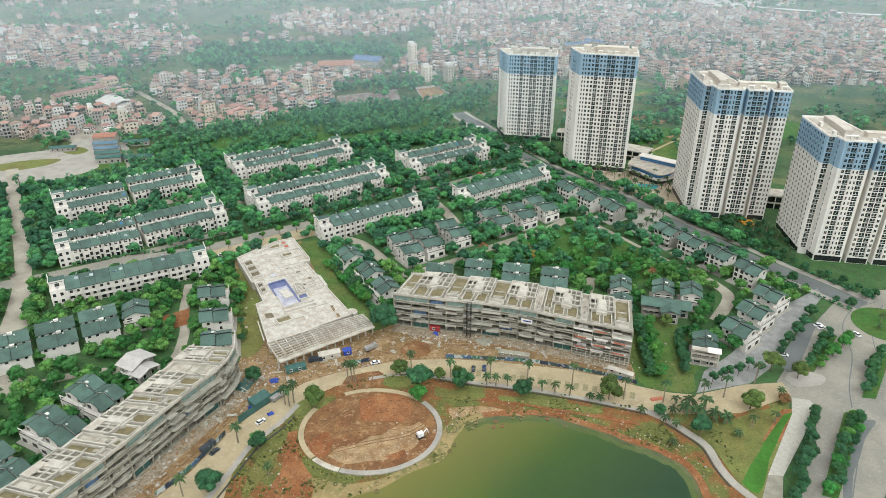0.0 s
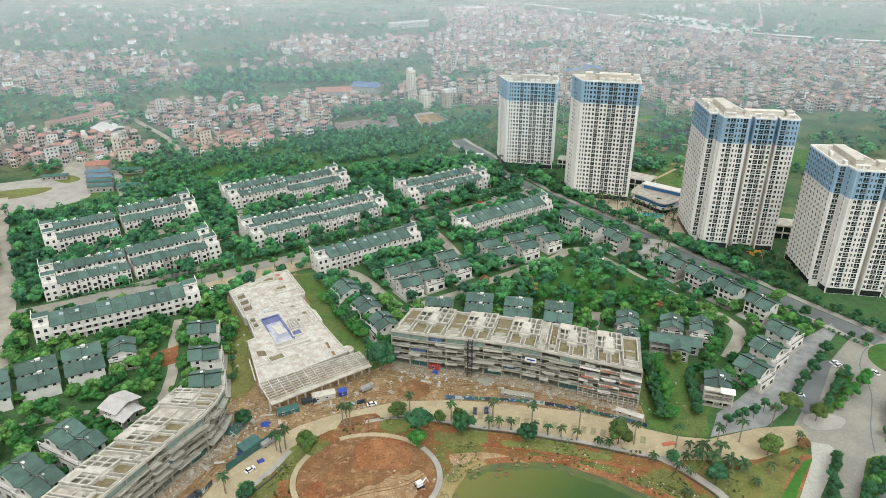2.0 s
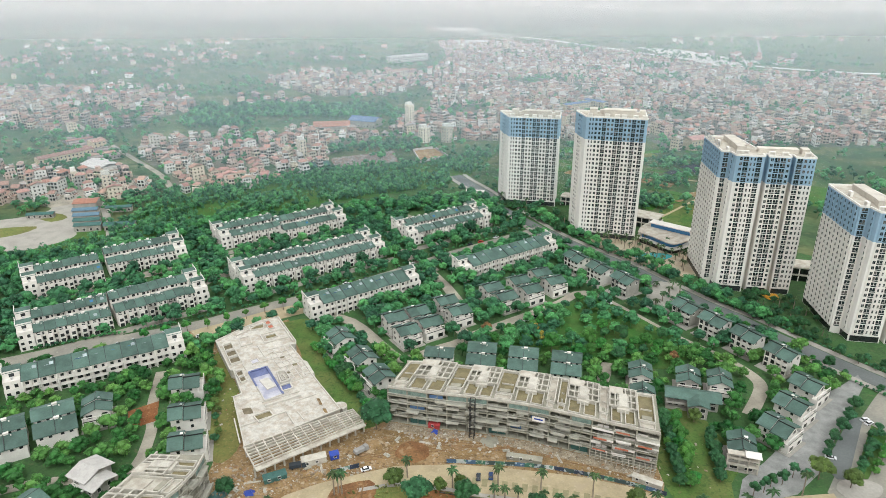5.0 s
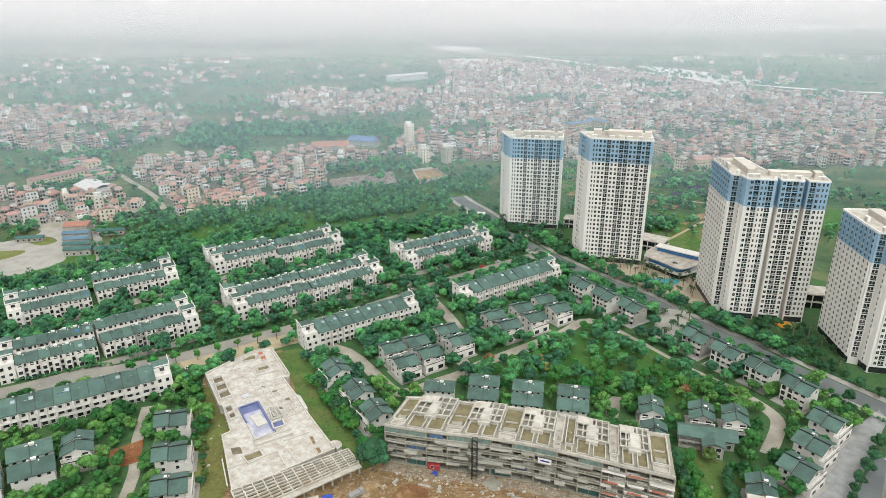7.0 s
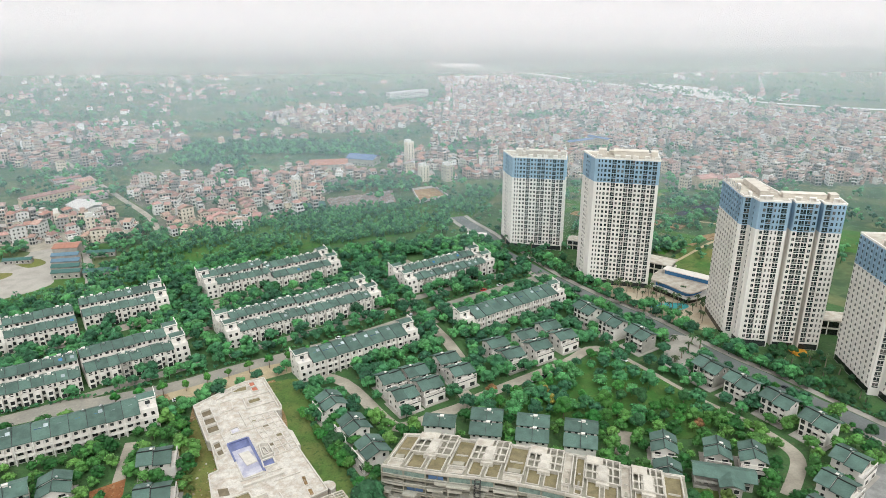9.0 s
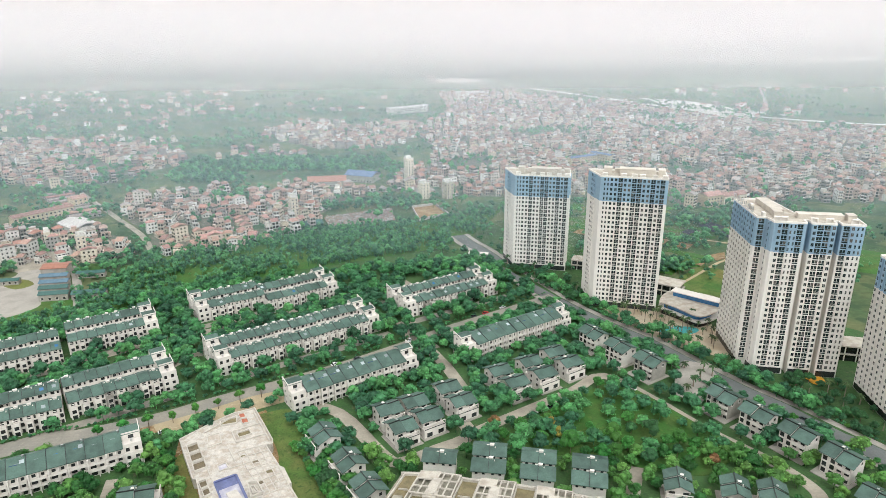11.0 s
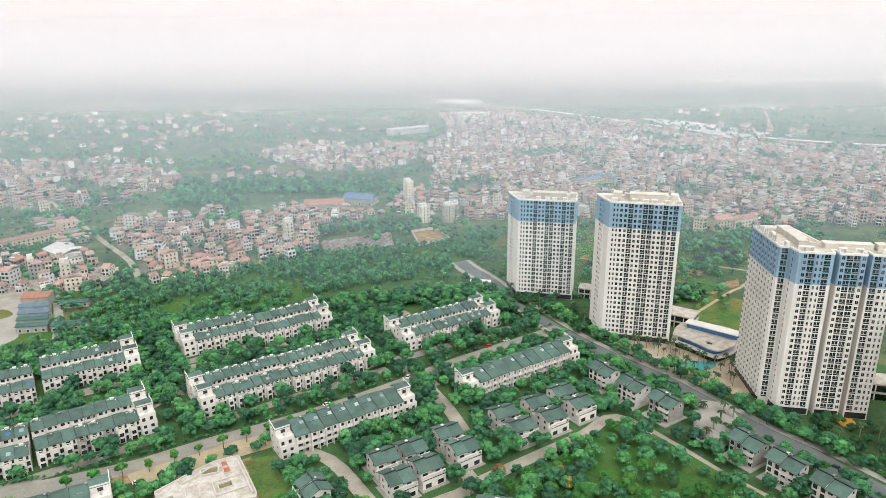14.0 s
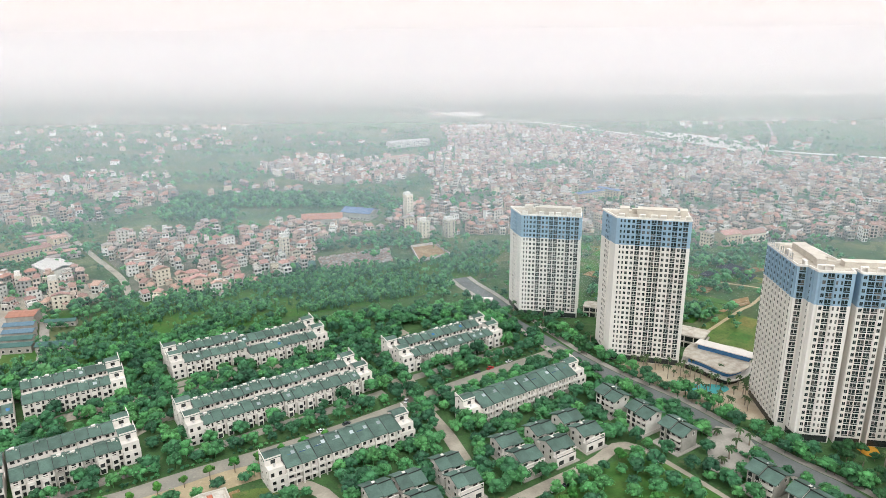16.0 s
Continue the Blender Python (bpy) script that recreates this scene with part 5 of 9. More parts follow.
P1 = [(54.5, 586), (94.5, 577.5), (99, 600), (49.5, 610)]
P2 = [(101.5, 512), (141.5, 501), (146, 523), (98, 533)]
FRONT = "nnwwBwwBBwwBwB"
for lab, P, n, in (("white tower of flats with blue top storeys beside the forest", P1, 22, ), ("white tower of flats with blue top storeys beside the pool club", P2, 27)):
    a = math.degrees(math.atan2(P[1][1] - P[0][1], P[1][0] - P[0][0]))
    c = ((P[0][0] + P[2][0]) / 2, (P[0][1] + P[2][1]) / 2)
    mid = lambda u: (P[0][0] + (P[1][0] - P[0][0]) * u, P[0][1] + (P[1][1] - P[0][1]) * u)
    tower(lab, P, n, [(P[0], P[1], FRONT), (P[3], P[0], "--wnn--"), (P[1], P[2], "-w-w-")], [(*mid(u_), a) for u_ in (0.06, 0.34, 0.5, 0.62, 0.8, 0.95)], [(c[0] + 2, c[1] - 2, 22, 7, 4.2, a), (c[0] - 16, c[1] + 2, 5, 6, 4.6, a), (c[0] + 18, c[1] - 1, 4, 6, 3.2, a), (c[0] - 9, c[1] + 6, 3, 3, 2.6, a)])
P3 = [(165.5, 429), (170, 427.8), (170.5, 420), (185.8, 417.1), (186.6, 422.2), (189.0, 421.8), (188.2, 416.7), (199.8, 414.5), (200.6, 419.8), (203.0, 419.4), (202.2, 414.1), (213, 412.1), (216, 428), (188, 436), (187, 464), (168.5, 466)]
for lab, dx, dy, n in (("broad white tower of flats with blue top storeys by the playground", 0, 0, 26), ("broad white tower of flats with blue top storeys by the avenue", 49, -63, 22)):
    P = [(x + dx, y + dy) for x, y in P3]
    tower(lab, P, n, [(P[15], P[0], "w-w-w-w-w-w-w-w-w"), (P[0], P[1], "B"), (P[2], P[3], "wBnnB"), (P[6], P[7], "wBBw"), (P[10], P[11], "Bwnn"), (P[1], P[2], "n"), (P[11], P[12], "w-w-w")],
          [(190 + dx, 418 + dy, -10), (176 + dx, 421 + dy, -10), (209 + dx, 414.5 + dy, -10), (197 + dx, 416.5 + dy, -10), (172.5 + dx, 421.5 + dy, -10), (168.5 + dx, 430 + dy, -95), (169.5 + dx, 447 + dy, -95)], [(179.5 + dx, 446 + dy, 6, 25, 2.8, -4), (197 + dx, 427 + dy, 22, 5, 2.4, -10), (211 + dx, 423 + dy, 4, 5, 3.0, -10), (176 + dx, 430 + dy, 4, 5, 3.4, -10)])
# sign frame on the roof edge: plain bars
top3 = 4.5 + 26 * FLOOR
sg = thing("roof_sign", Matrix(), "bare metal letter frame of a roof sign", "sign")
for k in range(6):
    y = 464 - k * 5.5
    part("sign_bar", (Shape().box(-0.15, 0.15, -1.4, 1.4, 0, 0.5).box(-0.15, 0.15, -1.4, -0.9, 0.5, 3.4).box(-0.15, 0.15, 0.4, 1.2, 1.0, 2.8), steel), sg, at(168 - k * 0.45, y, top3 + 1.2))


# ---- club buildings between the towers ----
def wavy(poly, z0, z1):
    return Shape().prism(smooth(poly + [poly[0]], 4)[:-1], z0, z1)


club = thing("clubhouse", Matrix(), "low clubhouse with curved white roof decks and blue glass", "building")
deck = [(141.8, 498), (147.6, 509), (157, 517), (170, 514), (184, 503), (177, 484), (168, 476), (159, 474), (150, 488)]
ctr = (162, 496)
shrink = lambda f, g=1: [(ctr[0] + (x - ctr[0]) * f, ctr[1] + (y - ctr[1]) * f) for x, y in deck]
part("ground_storey", (wavy(shrink(0.86), 0, 3.8), glass_dark), club)
part("deck", (wavy(shrink(1.0), 3.8, 4.6), wall_white), club, None, "curved white terrace deck")
part("upper_storey", (wavy(shrink(0.8), 4.6, 8.0), blue_glass), club, None, "blue glazed upper storey")
part("roof_deck", (wavy(shrink(0.97), 8.0, 8.7), concrete_pale), club, None, "curved beige roof deck")
part("penthouse", (Shape().box(-15, 15, -3, 3, 8.7, 11.6), blue_glass), club, at(168, 500, 0, -40))
part("penthouse_roof", (Shape().box(-16.5, 16.5, -4, 4, 11.6, 12.2), wall_white), club, at(168, 500, 0, -40))
for x, y, w, d, hh, a, lab in ((158, 534, 24, 16, 8, -35, "low white pavilion with a flat pale roof"), (110, 584, 18, 12, 7, -20, "low white pavilion with a flat pale roof"), (236, 436, 26, 14, 9, -15, "low glazed link building with a flat pale roof")):
    p = thing("pavilion", at(x, y, 0, a), lab, "building")
    part("wall", (Shape().box(-w / 2 + 1, w / 2 - 1, -d / 2 + 1, d / 2 - 1, 0, hh), glass_dark), p)
    for z in (hh * 0.45, hh):
        part("roof_slab", (Shape().box(-w / 2, w / 2, -d / 2, d / 2, z, z + 0.8), concrete_pale), p)
    for k in range(5):
        part("column", (Shape().box(-0.25, 0.25, -0.25, 0.25, 0, hh), wall_white), p, at(-w / 2 + 0.6 + k * (w - 1.2) / 4, -d / 2 + 0.5))
gate = thing("gatehouse", at(29, 607, 0, -10), "small gate pavilion with a flat white canopy roof", "building")
part("canopy", (Shape().box(-8, 8, -2.5, 2.5, 4.2, 4.9), wall_white), gate)
for k in range(4):
    part("column", (Shape().box(-0.3, 0.3, -0.3, 0.3, 0, 4.2), wall_white), gate, at(-7 + k * 4.66, 0))

rubble_ground = surface("grey_broken_rubble", (0.27, 0.225, 0.16), 0.95, scale=0.4, fine=2.0, amount=0.5, other=(0.2, 0.155, 0.1), patch=0.3, bump=0.5, speck=(((0.45, 0.42, 0.36), 1.2, 0.58), ((0.1, 0.08, 0.06), 0.9, 0.58)))
track_mud = surface("pressed_brown_mud", (0.15, 0.085, 0.036), 0.9, scale=0.2, fine=1.5, amount=0.45, other=(0.22, 0.14, 0.07), patch=0.25, bump=0.3)
timber = surface("weathered_formwork_timber", (0.3, 0.2, 0.11), 0.9, fine=3, amount=0.35, vary=0.3)
blue_film_dull = surface("faded_blue_sheet", (0.1, 0.17, 0.3), 0.6, fine=3, vary=0.2)
concrete_light = surface("fresh_concrete", (0.4, 0.385, 0.32), 0.9, scale=0.3, fine=2.0, amount=0.25, vary=0.12)
# ---- the two unfinished blocks on the lake front ----
def along(line, step):
    """Points every step metres along a bent line."""
    pts, out, left = smooth(line, 6), [line[0]], step
    for (x0, y0), (x1, y1) in zip(pts, pts[1:]):
        d = math.hypot(x1 - x0, y1 - y0)
        p = 0.0
        while d - p > left:
            p += left
            out.append((x0 + (x1 - x0) * p / d, y0 + (y1 - y0) * p / d))
            left = step
        left -= d - p
    return out


def stations(front, back, n):
    lens = []
    for line in (front, back):
        f = smooth(line, 8)
        cum = [0.0]
        for p, q in zip(f, f[1:]):
            cum.append(cum[-1] + math.hypot(q[0] - p[0], q[1] - p[1]))
        res = []
        for k in range(n + 1):
            t = cum[-1] * k / n
            i = max(j for j in range(len(cum)) if cum[j] <= t + 1e-9)
            i = min(i, len(f) - 2)
            u = (t - cum[i]) / max(1e-6, cum[i + 1] - cum[i])
            res.append((f[i][0] + (f[i + 1][0] - f[i][0]) * u, f[i][1] + (f[i + 1][1] - f[i][1]) * u))
        lens.append(res)
    return lens


roof_white = surface("cream_roof_concrete", (0.47, 0.44, 0.375), 0.9, scale=0.3, fine=2.0, amount=0.28, vary=0.08)
net_pale = surface("pale_green_netting", (0.2, 0.27, 0.23), 0.9, fine=3, amount=0.4)


def site_block(label, front, back, n, painted=(), decks=(), r=random.Random(3)):
    F, B = stations(front, back, n)
    mix = lambda p, q, t: (p[0] + (q[0] - p[0]) * t, p[1] + (q[1] - p[1]) * t)
    at_v = lambda i, v: mix(F[i], B[i], v)
    g = lambda i, u, v: mix(at_v(i, v), at_v(i + 1, v), u)
    blk = thing("shop_block", Matrix(), label, "building", "lake front blocks")
    levels = [0.3, 4.4, 7.8, 11.2, 14.6, 18.0]
    for k, z in enumerate(levels):
        out = 0.0 if k in (0, 5) else 0.02
        poly = [at_v(i, -out) for i in range(n + 1)] + [at_v(i, 1) for i in range(n, -1, -1)]
        part("floor_slab", (Shape().prism(poly, z - 0.3, z + (0.12 if k else 0)), concrete), blk)
    inner = [at_v(i, 0.27) for i in range(n + 1)] + [at_v(i, 0.97) for i in range(n, -1, -1)]
    part("core_wall", (Shape().prism(inner, 0.32, 17.8), wall_grey), blk)
    for i in range(n + 1):
        for v in (0.02, 0.13):
            x, y = at_v(i, v)
            a = math.degrees(math.atan2(B[i][1] - F[i][1], B[i][0] - F[i][0]))
            part("column", cached("scol", lambda: Shape().box(-0.3, 0.3, -0.3, 0.3, 0, 18.0).mesh("column", concrete)), blk, at(x, y, 0, a))
        part("cross_wall", (Shape().beam(at_v(i, 0.03), at_v(i, 0.27), 0.25, 4.5, 17.7), concrete), blk)
    for z in levels[1:5]:
        for name, v0, v1, z0, z1 in (("edge_beam", 0.0, 0.03, z - 0.5, z - 0.02), ("hand_rail", -0.02, -0.01, z + 1.05, z + 1.25)):
            part(name, (Shape().prism([at_v(i, v0) for i in range(n + 1)] + [at_v(i, v1) for i in range(n, -1, -1)], z0, z1), concrete_light), blk)
    for i in range(n):
        wall_m = wall_white if i in painted else concrete_light
        for k in range(1, 5):
            z = levels[k]
            # staggered balcony parapets
            u0, u1 = ((0.0, 0.62), (0.3, 1.0), (0.0, 1.0), (0.12, 0.8), (0.45, 1.0), (0.0, 0.45))[r.randrange(6)]
            v = r.choice((-0.085, -0.02, -0.05, 0.01))
            low = r.choice((0.35, 0.6, 0.9))
            part("balcony_parapet", (Shape().beam(g(i, u0, v), g(i, u1, v), 0.3, z - 0.35, z + low), wall_m), blk)
            part("side_parapet", (Shape().beam(g(i, u0, v + 0.012), g(i, u0, 0.1), 0.25, z - 0.35, z + low), wall_m), blk)
            part("lintel", (Shape().beam(g(i, 1.0 - u1 * 0.6, 0.04), g(i, 1.0, 0.04), 0.2, z + 2.3, z + 2.75), wall_m), blk)
            if (i * 5 + k * 3) % 11 == 0 and i not in painted:
                part("blue_sheet", (Shape().beam(g(i, 0.1, 0.05), g(i, r.uniform(0.5, 0.95), 0.05), 0.1, z + 0.3, z + r.uniform(1.2, 2.6)), blue_film_dull), blk, None, "faded blue plastic sheet")
            a0 = r.choice((0.0, 0.25, 0.5))
            part("inner_parapet", (Shape().beam(g(i, a0, 0.06), g(i, a0 + 0.5, 0.06), 0.25, z + 0.1, z + r.choice((0.7, 1.0, 1.4))), wall_m), blk)
            part("balcony_slab", (Shape().prism([g(i, u0, v), g(i, u1, v), g(i, u1, 0.1), g(i, u0, 0.1)], z - 0.28, z + 0.17), concrete_light), blk)
            # dark panels on the core wall stand in for shade inside open bays
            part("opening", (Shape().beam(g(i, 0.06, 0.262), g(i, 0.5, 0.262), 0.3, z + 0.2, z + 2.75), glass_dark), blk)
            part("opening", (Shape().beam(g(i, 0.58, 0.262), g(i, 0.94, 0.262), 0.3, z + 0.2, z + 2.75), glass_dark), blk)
            if i in painted and (i + k) % 2:
                part("brick_panel", (Shape().beam(g(i, 0.1, v - 0.02), g(i, 0.7, v - 0.02), 0.3, z + 0.1, z + 0.8), brick_red), blk, None, "bare red brick panel")
        part("half_column", (Shape().beam(g(i, 0.5, 0.03), g(i, 0.52, 0.03), 0.35, 0.3, 17.8), concrete), blk)
        # dark panel painted in for the shaded, open ground storey
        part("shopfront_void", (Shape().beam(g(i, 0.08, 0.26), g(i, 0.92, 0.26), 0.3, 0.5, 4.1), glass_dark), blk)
        if i % 4 == 1:
            part("green_netting", (Shape().beam(g(i, 0.1, 0.05), g(i, 0.9, 0.05), 0.12, 0.4, 3.8), green_sheet), blk, None, "dark green safety netting")
        for v in (0.0, 0.985):
            part("roof_parapet", (Shape().beam(g(i, 0.0, v), g(i, 1.0, v), 0.5, 18.12, 19.3), roof_white), blk)
        if i % 3 != 2 and i not in painted:
            part("green_netting", (Shape().beam(g(i, 0.05, 0.02), g(i, 0.95, 0.02), 0.1, 15.3, 17.4), net_pale), blk, None, "torn pale green safety netting")
    # roof: raised pergola decks over olive courts, with long sunken wells between them
    z = 18.12

    def G(q, v):
        i = max(0, min(n - 1, int(q)))
        return g(i, q - i, v)

    def kerb(q0, q1, v0, v1, hh, floor, name, label="", w=0.4):
        part(name, (Shape().prism([G(q0, v0), G(q1, v0), G(q1, v1), G(q0, v1)], z, z + 0.12), floor), blk, None, label)
        e = Shape()
        for a, b in (((q0, v0), (q1, v0)), ((q1, v0), (q1, v1)), ((q1, v1), (q0, v1)), ((q0, v1), (q0, v0))):
            e.beam(G(*a), G(*b), w, z, z + hh)
        part("roof_kerb", (e, roof_white), blk)
    edge = 0.12
    for a, b in decks + [(n - 0.1, n)]:
        gap = a - edge
        m_ = 2 if gap > 1.0 else 1
        if gap > 0.35:
            for k in range(m_):
                q0, q1 = edge + gap * k / m_ + 0.08, edge + gap * (k + 1) / m_ - 0.08
                kerb(q0, q1, 0.22, 0.95, 1.3, concrete_pale if (k + int(a)) % 3 else screed, "roof_well", "", 0.45)
                kerb(q0 + 0.04, q1 - 0.04, 0.05, 0.19, 1.0, screed if k else concrete_pale, "roof_well")
                part("roof_curb", (Shape().beam(G(q0 + 0.12, 0.55), G(q1 - 0.12, 0.55), 0.3, z + 0.12, z + 0.8), roof_white), blk)
                part("roof_hatch", (Shape().prism([G(q0 + 0.14, 0.26), G(q1 - 0.14, 0.26), G(q1 - 0.14, 0.36), G(q0 + 0.14, 0.36)], z, z + 1.0), concrete), blk)
        if b - a < 0.5:
            break
        mid = (a + b) / 2
        for q0, q1 in ((a + 0.1, mid - 0.1), (mid + 0.1, b - 0.1)):
            kerb(q0, q1, 0.05, 0.44, 1.2, screed, "roof_court", "damp olive screed in a roof court")
        part("court_floor", (Shape().prism([G(a, 0.45), G(b, 0.45), G(b, 0.96), G(a, 0.96)], z, z + 0.1), concrete), blk)
        part("stair_box", (Shape().prism([G(mid - 0.28, 0.36), G(mid + 0.28, 0.36), G(mid + 0.28, 0.8), G(mid - 0.28, 0.8)], z, z + 1.75), roof_white), blk)
        for q in range(6):
            u = a + (b - a) * q / 5
            part("pergola_rib", (Shape().beam(G(u, 0.42), G(u, 0.97), 0.5, z + 1.75, z + 2.3), roof_white), blk)
        for v in (0.42, 0.6, 0.79, 0.97):
            part("pergola_beam", (Shape().beam(G(a - 0.05, v), G(b + 0.05, v), 0.5, z + 1.76, z + 2.28), roof_white), blk)
        part("pergola_deck", (Shape().prism([G(mid - 0.2, 0.42), G(mid + 0.2, 0.42), G(mid + 0.2, 0.79), G(mid - 0.2, 0.79)], z + 2.28, z + 2.5), roof_white), blk)
        part("pergola_deck", (Shape().prism([G(a, 0.79), G(mid, 0.79), G(mid, 0.97), G(a, 0.97)], z + 2.0, z + 2.32), concrete_pale), blk)
        for u in (a, b):
            part("pergola_wall", (Shape().beam(G(u, 0.55), G(u, 0.95), 0.35, z, z + 1.75), roof_white), blk)
        edge = b
    for i in (0, n):
        part("end_wall", (Shape().beam(at_v(i, 0.06), at_v(i, 0.99), 0.3, 0.3, 17.8), concrete), blk)
        sgn = -1 if i == 0 else 1
        for k in range(1, 5):
            for v in (0.3, 0.55, 0.8):
                # dark panels imitate shaded holes in the solid end wall
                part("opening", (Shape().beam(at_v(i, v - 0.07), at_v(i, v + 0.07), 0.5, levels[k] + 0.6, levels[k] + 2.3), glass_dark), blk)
    return g


B_FRONT = [(-25, 289), (-7.5, 284.5), (11, 281), (24.2, 278), (36.5, 274.5), (56, 267), (67, 262.5), (76.5, 259), (85.5, 255.5)]
B_BACK = [(-17, 309), (0, 308), (10.6, 304.5), (24, 302.3), (37.8, 298.5), (46.4, 296.3), (56.4, 293), (68.5, 288), (82, 283.4), (91, 281)]
C_FRONT = [(-152, 112), (-140, 140), (-132, 155), (-126, 166), (-118.6, 179), (-110, 197), (-101, 216), (-93, 231), (-91.5, 245)]
C_BACK = [(-174, 122), (-160, 145), (-148, 163), (-142, 171), (-138, 180), (-133, 191), (-128, 201), (-122.5, 214), (-116, 230), (-110, 246)]
gb = site_block("unfinished five-storey concrete block with roof pergolas facing the lake", B_FRONT, B_BACK, 13, (10, 11, 12), [(0.95, 2.75), (3.7, 5.2), (6.2, 7.7), (8.75, 10.2), (10.75, 12.0)])
site_block("unfinished curved concrete block with roof terraces beside the dirt road", C_FRONT, C_BACK, 16, (), [(0.8, 2.4), (3.6, 5.2), (6.4, 8.0), (9.2, 10.8), (11.9, 13.5), (14.5, 15.6)])
# site banner: plain bars
bn = thing("site_banner", Matrix(), "white and blue banner hung on the unfinished block", "banner")
pa, pb = gb(7, 0.2, -0.06), gb(7, 0.8, -0.06)
part("cloth", (Shape().beam(pa, pb, 0.08, 12.2, 14.6), wall_white), bn)
part("print_bar", (Shape().beam(gb(7, 0.3, -0.062), gb(7, 0.72, -0.062), 0.1, 13.1, 13.8), blue_film), bn)
for x, y, w in ((-76.5, 244, 2.2), (-4, 281, 1.6), (-82, 226, 1.8), (-73, 222, 1.6)):
    tp = Shape().quadbox([(-w, -w * 0.7, 0), (w, -w * 0.8, 0), (w * 0.9, w * 0.7, 0), (-w, w * 0.6, 0)], [(-w * 0.4, -w * 0.3, w * 0.7), (w * 0.5, -w * 0.3, w * 0.5), (w * 0.4, w * 0.3, w * 0.6), (-w * 0.5, w * 0.2, w * 0.8)])
    thing("tarpaulin_heap", at(x, y, 0.06, x * 7), "crumpled blue tarpaulin over a heap of goods", "tarpaulin", "", (tp, blue_film))
# scaffold frame in front of the painted end
sc = thing("scaffold", Matrix(), "grey steel scaffold before the ground storey", "scaffold")
for i in (10, 11, 12):
    for u in (0.0, 0.25, 0.5, 0.75):
        part("standard", (Shape().beam(gb(i, u, -0.1), gb(i, u + 0.02, -0.1), 0.18, 0.1, 5.6), concrete_pale), sc)
    for z in (1.5, 2.9, 4.3, 5.5):
        part("ledger", (Shape().beam(gb(i, 0, -0.1), gb(i, 1, -0.1), 0.16, z, z + 0.16), concrete_pale), sc)
hoist = thing("site_hoist", at(12, 277.5, 0, -15), "dark lattice hoist mast against the block", "hoist")
for x, y in ((-1, -1), (1, -1), (1, 1), (-1, 1)):
    part("mast_post", (Shape().box(-0.12, 0.12, -0.12, 0.12, 0, 20), rail_dark), hoist, at(x, y))
for k in range(10):
    part("mast_frame", (Shape().box(-1.1, 1.1, -1.1, -0.95, 0, 0.15).box(-1.1, 1.1, 0.95, 1.1, 0, 0.15).box(-1.1, -0.95, -0.9, 0.9, 0, 0.15), rail_dark), hoist, at(0, 0, 1 + k * 2.1))

# ---- the flat concrete clubhouse with the pool ----
SLAB = [(-121.4, 351.9), (-110.8, 365.1), (-103.1, 373.2), (-93.7, 377.9), (-78.7, 351.5), (-78.1, 348.4), (-81, 347.5), (-71.6, 332.5), (-63.7, 318.2), (-59, 310.6), (-47, 291.5), (-83, 265), (-97.8, 301), (-94.6, 303.7), (-104.1, 323.6), (-105.6, 323.6)]
slab_mat = surface("stained_white_concrete", (0.45, 0.425, 0.375), 0.9, scale=0.5, fine=2.5, amount=0.4, other=(0.36, 0.32, 0.265), patch=0.3)
slab_edge = surface("clean_white_concrete", (0.5, 0.47, 0.41), 0.9, scale=0.4, fine=2.0, amount=0.2)
pit_mat = surface("dark_pit_floor", (0.17, 0.14, 0.09), 0.9, fine=2.0, amount=0.35)
sl = thing("concrete_clubhouse", Matrix(), "flat white concrete clubhouse shell with an empty blue rooftop pool", "building")
part("deck", (Shape().prism(SLAB, 0, 4.6), slab_mat), sl)
for a, b in zip(SLAB, SLAB[1:] + SLAB[:1]):
    part("parapet", (Shape().beam(a, b, 0.5, 4.6, 5.3), slab_edge), sl)
mixp = lambda p, q, t: (p[0] + (q[0] - p[0]) * t, p[1] + (q[1] - p[1]) * t)


def kerbed(poly, hh, w, floor, label="", name="roof_opening"):
    """A rectangle on the roof: a floor patch and an upstand round it."""
    part(name, (Shape().prism(poly, 4.5, 4.68 + 0.008 * (len(sl.children) % 9)), floor), sl, None, label)
    ed = Shape()
    for p0, p1 in zip(poly, poly[1:] + poly[:1]):
        ed.beam(p0, p1, w, 4.6, 4.6 + hh)
    part("opening_kerb", (ed, slab_edge), sl)


def flat(poly, hh, material, name, label=""):
    part(name, (Shape().prism(poly, 4.5, 4.6 + hh), material), sl, None, label)


POOL = [(-96, 321.5), (-88.4, 326.5), (-75.2, 303.5), (-82.6, 298.3)]
pool_pale = surface("pale_lavender_pool_tiles", (0.3, 0.3, 0.37), 0.5, scale=0.2, fine=1.5, amount=0.25, other=(0.42, 0.41, 0.44), patch=0.2)
flat(POOL, 0.06, pool_pale, "pool_floor", "pale lavender pool floor")
flat([POOL[0], POOL[1], mixp(POOL[1], POOL[2], 0.22), mixp(POOL[0], POOL[3], 0.22)], 0.1, pool_tile, "pool_shelf", "blue mosaic end of the pool")
for a, b, w, hh in ((POOL[0], POOL[1], 0.9, 0.7), (POOL[1], POOL[2], 1.0, 0.7), (POOL[0], mixp(POOL[0], POOL[3], 0.5), 0.7, 0.6)):
    part("pool_wall", (Shape().beam(a, b, w, 4.6, 4.6 + hh), pool_tile), sl, None, "blue mosaic pool wall")
part("pool_kerb", (Shape().beam(POOL[2], POOL[3], 0.6, 4.6, 5.1), slab_edge), sl)
